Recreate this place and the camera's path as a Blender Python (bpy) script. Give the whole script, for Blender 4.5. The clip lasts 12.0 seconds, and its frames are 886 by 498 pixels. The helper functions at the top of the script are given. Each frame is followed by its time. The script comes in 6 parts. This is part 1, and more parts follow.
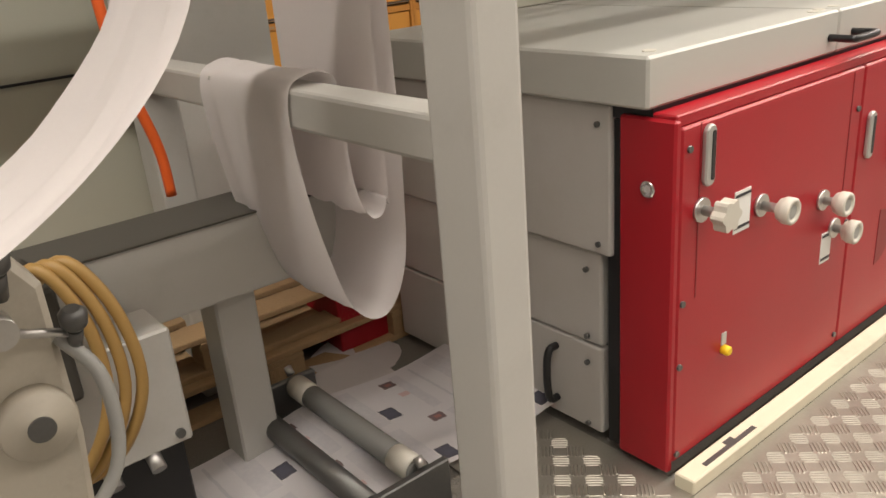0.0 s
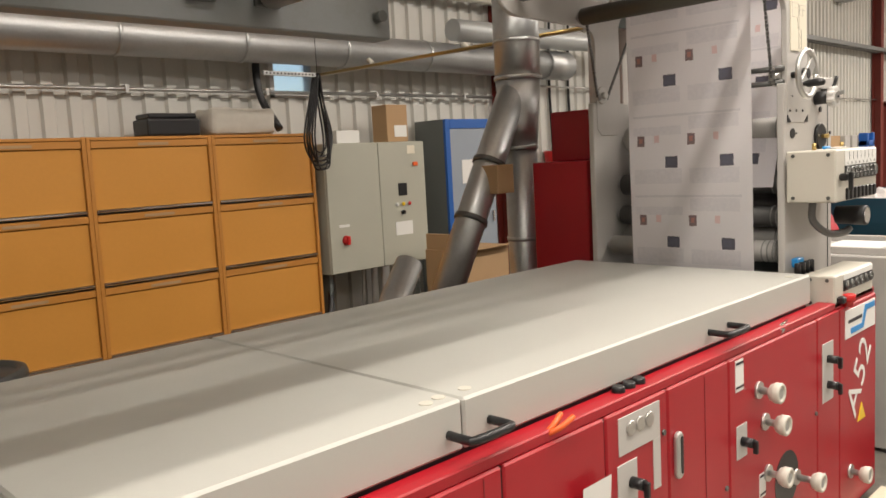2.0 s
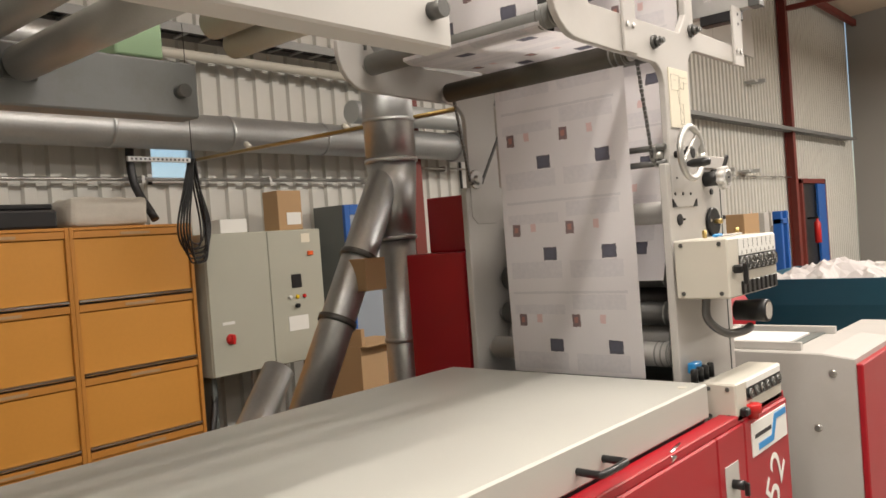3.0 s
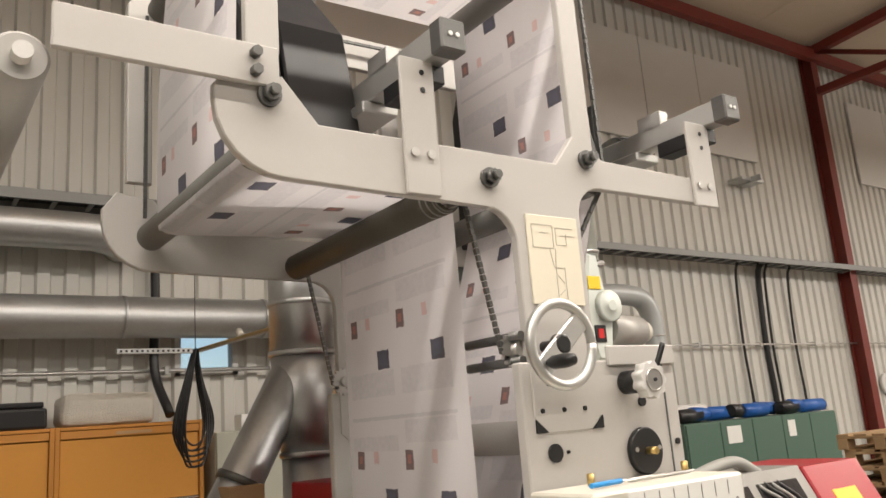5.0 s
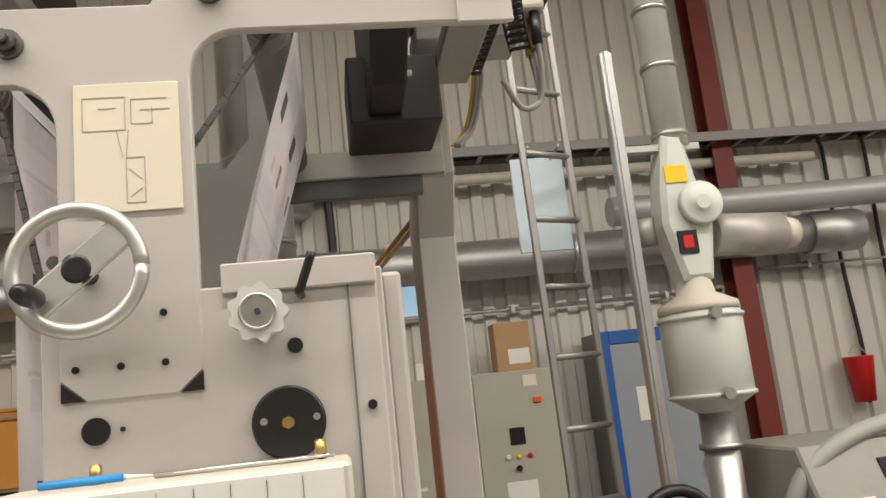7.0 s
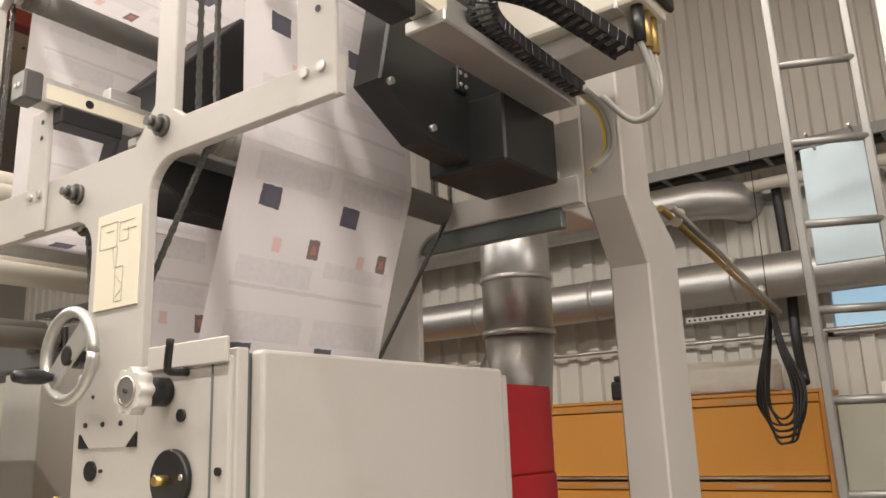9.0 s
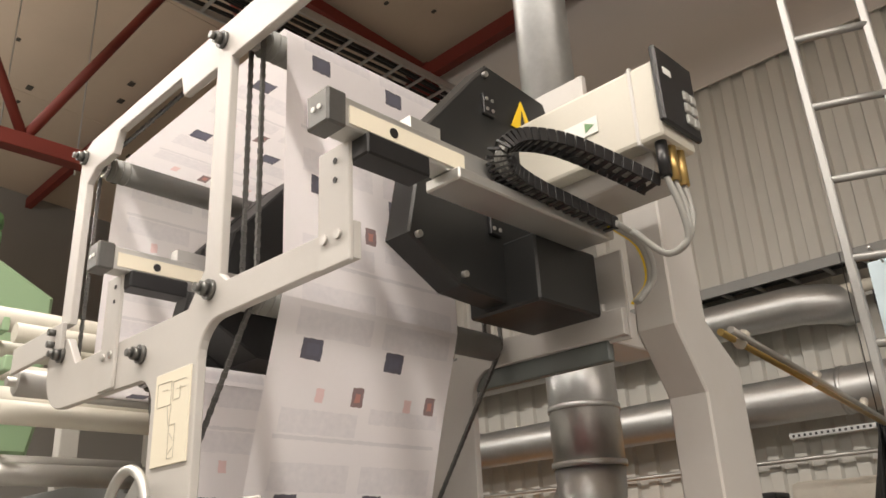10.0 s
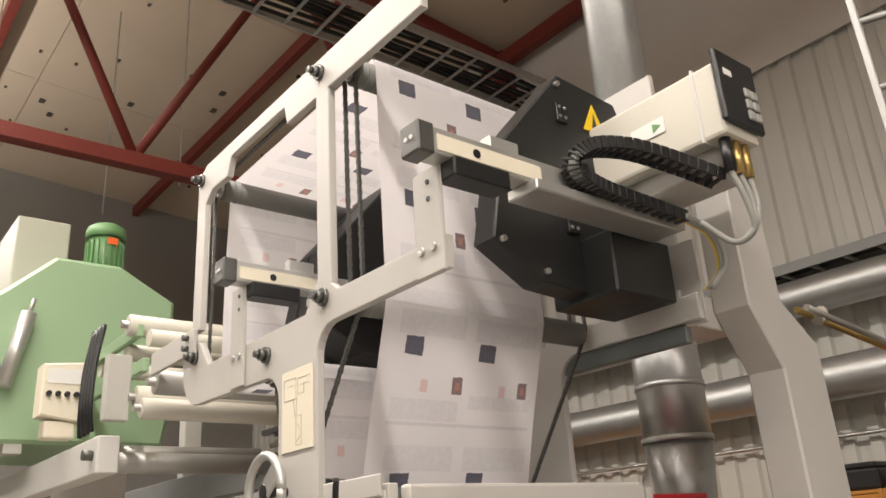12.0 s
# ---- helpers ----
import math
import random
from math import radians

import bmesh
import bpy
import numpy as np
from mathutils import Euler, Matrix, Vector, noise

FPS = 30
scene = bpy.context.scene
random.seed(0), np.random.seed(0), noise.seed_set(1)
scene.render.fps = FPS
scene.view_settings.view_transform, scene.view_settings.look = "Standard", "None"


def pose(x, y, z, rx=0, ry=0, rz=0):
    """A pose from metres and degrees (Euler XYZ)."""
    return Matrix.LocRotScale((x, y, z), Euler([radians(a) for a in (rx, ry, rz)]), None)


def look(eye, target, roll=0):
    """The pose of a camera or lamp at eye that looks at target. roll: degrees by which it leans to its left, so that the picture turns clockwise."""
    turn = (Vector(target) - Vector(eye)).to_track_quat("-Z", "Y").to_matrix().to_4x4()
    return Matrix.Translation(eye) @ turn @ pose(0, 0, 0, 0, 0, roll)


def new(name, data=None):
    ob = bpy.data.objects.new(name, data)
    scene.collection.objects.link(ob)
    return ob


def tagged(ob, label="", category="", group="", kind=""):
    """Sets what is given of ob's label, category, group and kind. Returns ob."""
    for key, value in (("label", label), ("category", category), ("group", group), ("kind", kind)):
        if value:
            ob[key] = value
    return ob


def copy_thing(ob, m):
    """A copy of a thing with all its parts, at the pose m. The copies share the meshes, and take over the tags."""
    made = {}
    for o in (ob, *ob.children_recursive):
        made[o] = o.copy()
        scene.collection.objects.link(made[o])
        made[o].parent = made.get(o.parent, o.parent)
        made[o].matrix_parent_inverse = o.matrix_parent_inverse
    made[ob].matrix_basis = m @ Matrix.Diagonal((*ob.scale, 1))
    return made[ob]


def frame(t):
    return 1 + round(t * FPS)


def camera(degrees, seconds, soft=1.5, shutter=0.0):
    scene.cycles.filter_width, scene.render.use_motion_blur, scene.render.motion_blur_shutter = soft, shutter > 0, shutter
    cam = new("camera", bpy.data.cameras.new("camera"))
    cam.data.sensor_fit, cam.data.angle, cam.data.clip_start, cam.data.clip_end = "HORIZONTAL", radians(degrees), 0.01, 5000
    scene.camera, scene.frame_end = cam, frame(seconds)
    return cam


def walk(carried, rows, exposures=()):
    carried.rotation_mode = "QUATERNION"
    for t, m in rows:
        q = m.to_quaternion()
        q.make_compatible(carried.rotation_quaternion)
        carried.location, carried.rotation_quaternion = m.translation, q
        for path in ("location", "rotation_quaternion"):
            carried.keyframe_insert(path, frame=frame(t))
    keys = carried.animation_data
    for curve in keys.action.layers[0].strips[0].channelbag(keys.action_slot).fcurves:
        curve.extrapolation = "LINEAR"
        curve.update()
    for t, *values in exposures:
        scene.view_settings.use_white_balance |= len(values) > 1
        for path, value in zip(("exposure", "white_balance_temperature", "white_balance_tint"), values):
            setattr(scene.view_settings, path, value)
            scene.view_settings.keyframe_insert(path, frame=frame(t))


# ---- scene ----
cam = camera(57.8, 12.0, soft=1.6)
PATH = [
    (0, (-0.12, -0.084, 1.448), (1.026, 1.382, 0.716), -4.9),
    (0.5, (0.253, -0.062, 1.528), (1.417, 1.41, 0.835), -4.2),
    (1, (0.541, -0.022, 1.606), (1.898, 1.347, 1.074), -3.9),
    (1.2, (0.641, -0.033, 1.634), (2.021, 1.342, 1.181), -4.5),
    (1.5, (0.792, -0.091, 1.689), (2.168, 1.316, 1.334), -4.3),
    (2, (0.999, -0.235, 1.708), (2.393, 1.182, 1.486), -3.1),
    (2.5, (1.298, -0.242, 1.721), (2.752, 1.125, 1.587), -3.9),
    (3, (1.658, -0.132, 1.74), (3.169, 1.178, 1.709), -4.2),
    (3.5, (2.079, -0.186, 1.724), (3.558, 1.158, 1.793), -5.7),
    (3.7, (2.267, -0.225, 1.749), (3.712, 1.154, 1.846), -6.0),
    (5.3, (3.525, -0.287, 1.824), (4.588, 1.346, 2.275), -4.6),
    (5.5, (3.705, -0.318, 1.809), (4.722, 1.351, 2.237), -4.8),
    (6, (4.124, -0.193, 1.723), (5.073, 1.543, 2.017), -3.4),
    (6.5, (4.538, -0.112, 1.728), (5.311, 1.708, 2.026), -4.5),
    (7, (4.997, -0.165, 1.724), (5.278, 1.779, 2.099), -6.2),
    (7.2, (5.13, -0.139, 1.7), (5.239, 1.817, 2.102), -7.1),
    (8.8, (6.268, 0.16, 1.752), (5.191, 1.791, 2.177), -2.6),
    (9, (6.337, 0.189, 1.782), (5.191, 1.763, 2.24), -2.1),
    (9.5, (6.402, 0.263, 1.809), (5.215, 1.74, 2.45), -1.9),
    (10, (6.525, 0.256, 1.847), (5.237, 1.602, 2.574), -2.9),
    (10.5, (6.62, 0.23, 1.852), (5.286, 1.495, 2.639), -3.8),
    (11, (6.671, 0.178, 1.848), (5.302, 1.399, 2.645), -3.8),
    (11.5, (6.688, 0.113, 1.838), (5.287, 1.311, 2.612), -3.6),
    (12, (6.697, 0.093, 1.819), (5.254, 1.29, 2.515), -3.8),
]
walk(cam, [(t, look(eye, target, lean)) for t, eye, target, lean in PATH],
     exposures=[(0.0, 0.0), (3.5, -0.02), (5.5, -0.12), (6.5, -0.3), (7.2, -0.25), (9.0, -0.05), (12.0, -0.1)])

# ---- light ----
world = bpy.data.worlds.new("sky")
scene.world = world
world.use_nodes = True
wn = world.node_tree.nodes
sky = wn.new("ShaderNodeTexSky")
sky.sky_type, sky.sun_disc, sky.sun_elevation, sky.sun_rotation = "NISHITA", False, radians(35), radians(200)
world.node_tree.links.new(sky.outputs[0], wn["Background"].inputs[0])
wn["Background"].inputs[1].default_value = 0.12


def lamp_row(x0, x1, y, z, watts):
    """Light of one row of fluorescent tubes: a long narrow area lamp below the trays and a weak one above them."""
    for name, dz, turn, share in (("tube_light", -0.075, 0, 1.0), ("tube_uplight", 0.03, 180, 0.42)):
        light = bpy.data.lights.new(name, "AREA")
        light.shape, light.size, light.size_y = "RECTANGLE", x1 - x0, 0.12
        light.energy, light.color = watts * share, (1.0, 0.922, 0.835)
        new(name, light).matrix_world = pose((x0 + x1) / 2, y, z + dz, turn, 0, 0)


LAMP_Z = 5.9
ROWS = [(-5.0, 5.0, -0.2, 500), (5.0, 17.6, -0.2, 670), (-5.0, 7.6, -4.2, 340), (7.6, 22.6, -4.2, 480), (17.6, 27.7, -0.2, 950)]
for x0, x1, y, watts in ROWS:
    lamp_row(x0, x1, y, LAMP_Z, watts)
LAMPS = [(x0 + 1.26 + 2.52 * k, y) for x0, x1, y, watts in ROWS for k in range(int((x1 - x0) / 2.5))]


# ---- materials ----
def mat(name, color, rough=0.5, metal=0.0, spread=0.12, scale=6.0, bump=0.02, fine=120.0, stain=0.0, stain_color=(0.12, 0.10, 0.07), spec=0.5, pieces=0.0):
    m = bpy.data.materials.new(name)
    m.use_nodes = True
    nt, n, l = m.node_tree, m.node_tree.nodes, m.node_tree.links
    b = n["Principled BSDF"]
    b.inputs["Metallic"].default_value = metal
    b.inputs["Specular IOR Level"].default_value = spec
    tc = n.new("ShaderNodeTexCoord")
    big, small = n.new("ShaderNodeTexNoise"), n.new("ShaderNodeTexNoise")
    for t, s in ((big, scale), (small, fine)):
        t.inputs["Scale"].default_value, t.inputs["Detail"].default_value = s, 5.0
        l.new(tc.outputs["Object"], t.inputs["Vector"])
    mix = n.new("ShaderNodeMix")
    mix.data_type = "RGBA"
    mix.inputs["A"].default_value = (*[c * (1 - spread) for c in color], 1)
    mix.inputs["B"].default_value = (*[min(1, c * (1 + spread)) for c in color], 1)
    addn = n.new("ShaderNodeMath")
    addn.operation = "MULTIPLY_ADD"
    l.new(small.outputs["Fac"], addn.inputs[0])
    addn.inputs[1].default_value = 0.35
    half = n.new("ShaderNodeMath")
    half.operation = "MULTIPLY"
    half.inputs[1].default_value = 0.65
    l.new(big.outputs["Fac"], half.inputs[0])
    l.new(half.outputs[0], addn.inputs[2])
    l.new(addn.outputs[0], mix.inputs["Factor"])
    out = mix.outputs["Result"]
    if stain:
        st = n.new("ShaderNodeTexNoise")
        st.inputs["Scale"].default_value, st.inputs["Detail"].default_value, st.inputs["Roughness"].default_value = scale * 0.6, 8.0, 0.7
        l.new(tc.outputs["Object"], st.inputs["Vector"])
        ramp = n.new("ShaderNodeMapRange")
        ramp.inputs["From Min"].default_value, ramp.inputs["From Max"].default_value, ramp.inputs["To Max"].default_value = 0.52, 0.72, stain
        l.new(st.outputs["Fac"], ramp.inputs["Value"])
        m2 = n.new("ShaderNodeMix")
        m2.data_type = "RGBA"
        l.new(ramp.outputs[0], m2.inputs["Factor"])
        l.new(out, m2.inputs["A"])
        m2.inputs["B"].default_value = (*stain_color, 1)
        out = m2.outputs["Result"]
    if pieces:
        info, hsv = n.new("ShaderNodeObjectInfo"), n.new("ShaderNodeHueSaturation")
        rg = n.new("ShaderNodeMapRange")
        rg.inputs["To Min"].default_value, rg.inputs["To Max"].default_value = 1 - pieces, 1 + pieces
        l.new(info.outputs["Random"], rg.inputs["Value"])
        l.new(rg.outputs[0], hsv.inputs["Value"])
        l.new(out, hsv.inputs["Color"])
        out = hsv.outputs["Color"]
    l.new(out, b.inputs["Base Color"])
    rr = n.new("ShaderNodeMapRange")
    rr.inputs["To Min"].default_value, rr.inputs["To Max"].default_value = max(0.03, rough - 0.08), min(1, rough + 0.1)
    l.new(big.outputs["Fac"], rr.inputs["Value"])
    l.new(rr.outputs[0], b.inputs["Roughness"])
    if bump:
        bp = n.new("ShaderNodeBump")
        bp.inputs["Strength"].default_value, bp.inputs["Distance"].default_value = 0.5 if bump > 0.04 else 0.12, bump * 0.05
        l.new(small.outputs["Fac"], bp.inputs["Height"])
        l.new(bp.outputs[0], b.inputs["Normal"])
    return m


RED = mat("red_paint", (0.36, 0.008, 0.017), 0.38, spread=0.10, scale=3, stain=0.12, stain_color=(0.2, 0.01, 0.012))
RED_DARK = mat("dark_red_paint", (0.22, 0.012, 0.016), 0.45)
LID = mat("lid_grey", (0.465, 0.465, 0.43), 0.42, spread=0.06, scale=2.5, stain=0.22, stain_color=(0.33, 0.32, 0.30))
GREY = mat("machine_grey", (0.49, 0.472, 0.448), 0.45, spread=0.06, scale=4, stain=0.2, stain_color=(0.36, 0.33, 0.28))
POST = mat("post_grey", (0.46, 0.45, 0.42), 0.5, spread=0.07, scale=7, stain=0.2, stain_color=(0.3, 0.28, 0.24))
CREAM = mat("cream_paint", (0.58, 0.555, 0.485), 0.45, spread=0.06, scale=4, stain=0.12, stain_color=(0.4, 0.35, 0.25))
WHITE = mat("white_paint", (0.58, 0.57, 0.55), 0.5, spread=0.05)
BLACK = mat("black_plastic", (0.011, 0.011, 0.012), 0.38, spread=0.2)
DARK = mat("dark_box_paint", (0.013, 0.0135, 0.0135), 0.45, spread=0.15)
GUNMETAL = mat("dark_steel", (0.14, 0.14, 0.135), 0.4, 0.7, spread=0.25, scale=9)
STEEL = mat("bare_steel", (0.55, 0.54, 0.52), 0.32, 0.9, spread=0.15, scale=12)
ALU = mat("brushed_aluminium", (0.55, 0.55, 0.53), 0.42, 0.8, spread=0.1, scale=10)
GALV = mat("galvanised_duct", (0.52, 0.53, 0.53), 0.4, 0.85, spread=0.22, scale=5, fine=40, bump=0.05)
CHROME = mat("chrome", (0.8, 0.8, 0.8), 0.12, 1.0, spread=0.05)
RUBBER = mat("roller_rubber", (0.20, 0.20, 0.19), 0.55, spread=0.2)
ROLL = mat("roller_grey", (0.40, 0.39, 0.37), 0.42, 0.3, spread=0.15)
OLIVE = mat("dark_roller", (0.075, 0.068, 0.052), 0.5, spread=0.3, scale=8)
ORANGE = mat("orange_wood", (0.60, 0.275, 0.05), 0.42, spread=0.12, scale=1.8, fine=35)
ORANGE_D = mat("orange_wood_frame", (0.50, 0.215, 0.04), 0.45, spread=0.12, scale=3)
ELCAB = mat("grey_green_enamel", (0.42, 0.42, 0.35), 0.45, spread=0.05)
BLUE = mat("blue_paint", (0.015, 0.10, 0.38), 0.4)
BLUEGREY = mat("blue_grey_paint", (0.28, 0.32, 0.37), 0.45, spread=0.06)
SIDEGREY = mat("dark_grey_enamel", (0.13, 0.145, 0.14), 0.5)
CORR = mat("corrugated_sheet", (0.56, 0.55, 0.51), 0.5, spread=0.10, scale=1.2, stain=0.18, stain_color=(0.38, 0.36, 0.32))
HALLW = mat("unseen_wall_grey", (0.26, 0.25, 0.235), 0.7, spread=0.08, scale=1.0)
PANEL = mat("wall_panel", (0.66, 0.63, 0.605), 0.6, spread=0.05, scale=1.5)
CONCRETE = mat("dirty_concrete", (0.20, 0.185, 0.16), 0.75, spread=0.3, scale=3, bump=0.3, stain=0.6, stain_color=(0.06, 0.055, 0.045))
PLATE = mat("checker_plate", (0.34, 0.32, 0.275), 0.42, 0.65, spread=0.25, scale=5, stain=0.4, stain_color=(0.2, 0.18, 0.14))
SILL = mat("cream_strip", (0.66, 0.61, 0.47), 0.5, spread=0.06, stain=0.2)
PAPER = mat("plain_paper", (0.74, 0.70, 0.69), 0.75, spread=0.05, scale=4)
LABEL = mat("white_label", (0.75, 0.75, 0.72), 0.6, spread=0.04)
YELLOWP = mat("old_paper_plate", (0.74, 0.69, 0.56), 0.55, spread=0.05)
INK = mat("black_ink", (0.03, 0.03, 0.035), 0.6)
REDST = mat("red_steel", (0.16, 0.022, 0.014), 0.55, spread=0.25, scale=4)
CEIL = mat("ceiling_board", (0.52, 0.43, 0.335), 0.8, spread=0.10, scale=0.9, stain=0.12, stain_color=(0.24, 0.18, 0.12))
GREEN = mat("pale_green_paint", (0.30, 0.44, 0.27), 0.42, spread=0.06, scale=2)
GREEN_D = mat("motor_green", (0.13, 0.26, 0.11), 0.45, spread=0.1)
GREENCAB = mat("green_cabinet", (0.075, 0.14, 0.105), 0.5, spread=0.06)
DUMP = mat("petrol_blue_paint", (0.010, 0.07, 0.11), 0.42, spread=0.15)
WOOD = mat("pallet_wood", (0.38, 0.25, 0.13), 0.75, spread=0.25, scale=6, bump=0.15, pieces=0.2)
CARD = mat("cardboard", (0.42, 0.27, 0.14), 0.8, spread=0.08)
REDPL = mat("red_plastic", (0.55, 0.02, 0.02), 0.35)
ORPL = mat("orange_grip", (0.75, 0.12, 0.02), 0.4)
YELLOW = mat("yellow_plastic", (0.8, 0.55, 0.02), 0.4)
BLUEPL = mat("blue_plastic", (0.02, 0.25, 0.6), 0.4)
HOSE = mat("ochre_hose", (0.36, 0.22, 0.07), 0.45, spread=0.1)
GREYHOSE = mat("grey_hose", (0.33, 0.33, 0.31), 0.5)
DIRTYW = mat("dirty_cream_casting", (0.50, 0.46, 0.38), 0.5, stain=0.35, stain_color=(0.25, 0.2, 0.14), scale=10)
WINDOWG = mat("dark_window", (0.02, 0.02, 0.022), 0.12)
BRASS = mat("brass", (0.5, 0.36, 0.14), 0.35, 0.9)
CLOTH = mat("off_white_cloth", (0.55, 0.52, 0.46), 0.9, spread=0.15, scale=15, bump=0.4)
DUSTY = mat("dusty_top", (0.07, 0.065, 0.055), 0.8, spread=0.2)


def printed():
    """Newsprint web: pale paper with rows of small dark pictures and faint lines of text, laid out in metres of UV."""
    m = mat("printed_web", (0.85, 0.82, 0.84), 0.7, spread=0.035, scale=3, fine=60)
    nt, n, l = m.node_tree, m.node_tree.nodes, m.node_tree.links
    b = n["Principled BSDF"]
    base = b.inputs["Base Color"].links[0].from_socket
    uv, sep = n.new("ShaderNodeUVMap"), n.new("ShaderNodeSeparateXYZ")
    jit, shift = n.new("ShaderNodeTexNoise"), n.new("ShaderNodeVectorMath")
    jit.inputs["Scale"].default_value, jit.inputs["Detail"].default_value = 70.0, 3.0
    l.new(uv.outputs[0], jit.inputs["Vector"])
    shift.operation = "MULTIPLY_ADD"
    l.new(jit.outputs["Color"], shift.inputs[0])
    shift.inputs[1].default_value = (0.009, 0.009, 0.0)
    l.new(uv.outputs[0], shift.inputs[2])
    l.new(shift.outputs[0], sep.inputs[0])

    def math_node(op, a, c):
        k = n.new("ShaderNodeMath")
        k.operation = op
        for i, v in enumerate((a, c)):
            if isinstance(v, (int, float)):
                k.inputs[i].default_value = v
            else:
                l.new(v, k.inputs[i])
        return k.outputs[0]

    vmod = math_node("MODULO", sep.outputs["Y"], 0.38)

    def rect(u0, u1, v0, v1):
        a = math_node("MULTIPLY", math_node("GREATER_THAN", sep.outputs["X"], u0), math_node("LESS_THAN", sep.outputs["X"], u1))
        c = math_node("MULTIPLY", math_node("GREATER_THAN", vmod, v0), math_node("LESS_THAN", vmod, v1))
        return math_node("MULTIPLY", a, c)

    noisy = n.new("ShaderNodeTexNoise")
    noisy.inputs["Scale"].default_value = 55
    l.new(uv.outputs[0], noisy.inputs["Vector"])

    def over(under, masks, color, strength, rough=False):
        f = masks[0]
        for k in masks[1:]:
            f = math_node("MAXIMUM", f, k)
        f = math_node("MULTIPLY", f, strength)
        if rough:
            f = math_node("MULTIPLY", f, noisy.outputs["Fac"])
        x = n.new("ShaderNodeMix")
        x.data_type = "RGBA"
        l.new(f, x.inputs["Factor"])
        l.new(under, x.inputs["A"])
        x.inputs["B"].default_value = (*color, 1)
        return x.outputs["Result"]

    c = over(base, [rect(0.03, 0.28, 0.02, 0.09), rect(0.32, 0.56, 0.02, 0.09), rect(0.03, 0.28, 0.25, 0.29), rect(0.32, 0.56, 0.27, 0.33)], (0.45, 0.45, 0.52), 0.35, True)
    c = over(c, [rect(0.03, 0.57, 0.335, 0.345)], (0.45, 0.45, 0.5), 0.3)
    c = over(c, [rect(0.14, 0.165, 0.215, 0.25), rect(0.44, 0.465, 0.215, 0.25)], (0.75, 0.35, 0.33), 0.45)
    c = over(c, [rect(0.05, 0.088, 0.2, 0.25), rect(0.312, 0.35, 0.2, 0.25)], (0.16, 0.08, 0.08), 0.85)
    c = over(c, [rect(0.06, 0.077, 0.215, 0.238), rect(0.322, 0.339, 0.215, 0.238)], (0.6, 0.25, 0.2), 0.6)
    c = over(c, [rect(0.196, 0.26, 0.095, 0.148), rect(0.47, 0.534, 0.095, 0.148)], (0.055, 0.055, 0.09), 0.9)
    c = over(c, [rect(0.206, 0.245, 0.106, 0.138), rect(0.48, 0.519, 0.106, 0.138)], (0.16, 0.17, 0.24), 0.6, True)
    l.new(c, b.inputs["Base Color"])
    return m


WEB = printed()


def let_light_through(m, share):
    """Thin paper: part of the light passes through the sheet."""
    n, l = m.node_tree.nodes, m.node_tree.links
    b, out = n["Principled BSDF"], n["Material Output"]
    tr, mx = n.new("ShaderNodeBsdfTranslucent"), n.new("ShaderNodeMixShader")
    l.new(b.inputs["Base Color"].links[0].from_socket, tr.inputs["Color"])
    mx.inputs[0].default_value = share
    l.new(b.outputs[0], mx.inputs[1]); l.new(tr.outputs[0], mx.inputs[2]); l.new(mx.outputs[0], out.inputs["Surface"])


let_light_through(WEB, 0.42)
let_light_through(PAPER, 0.3)


# ---- building helpers ----
def bx(bm, x0, x1, y0, y1, z0, z1, bevel=0.004, m=None):
    """A box with chamfered edges, added to bm."""
    t = bmesh.new()
    bmesh.ops.create_cube(t, size=1)
    for v in t.verts:
        v.co = Vector(((x0 + x1) / 2 + v.co.x * (x1 - x0), (y0 + y1) / 2 + v.co.y * (y1 - y0), (z0 + z1) / 2 + v.co.z * (z1 - z0)))
    b = min(bevel, 0.3 * min(abs(x1 - x0), abs(y1 - y0), abs(z1 - z0)))
    if b > 0.0004:
        bmesh.ops.bevel(t, geom=t.edges[:], offset=b, segments=2 if bevel >= 0.008 else 1, affect="EDGES", profile=0.5)
    if m:
        t.transform(m)
    merge(bm, t)
    return bm


def merge(bm, t):
    me = bpy.data.meshes.new("tmp")
    t.to_mesh(me)
    t.free()
    bm.from_mesh(me)
    bpy.data.meshes.remove(me)


def rod(bm, p0, p1, r, seg=16, r2=None, bevel=0.0):
    """A round bar, cone or disc from p0 to p1."""
    p0, p1 = Vector(p0), Vector(p1)
    t = bmesh.new()
    d = p1 - p0
    bmesh.ops.create_cone(t, cap_ends=True, segments=seg, radius1=r, radius2=r if r2 is None else r2, depth=d.length)
    if bevel:
        bmesh.ops.bevel(t, geom=[e for e in t.edges if abs(e.verts[0].co.z - e.verts[1].co.z) < 1e-6], offset=bevel, segments=2, affect="EDGES")
    for f in t.faces:
        f.smooth = len(f.verts) == 4
    t.transform(Matrix.Translation((p0 + p1) / 2) @ d.to_track_quat("Z", "Y").to_matrix().to_4x4())
    merge(bm, t)
    return bm


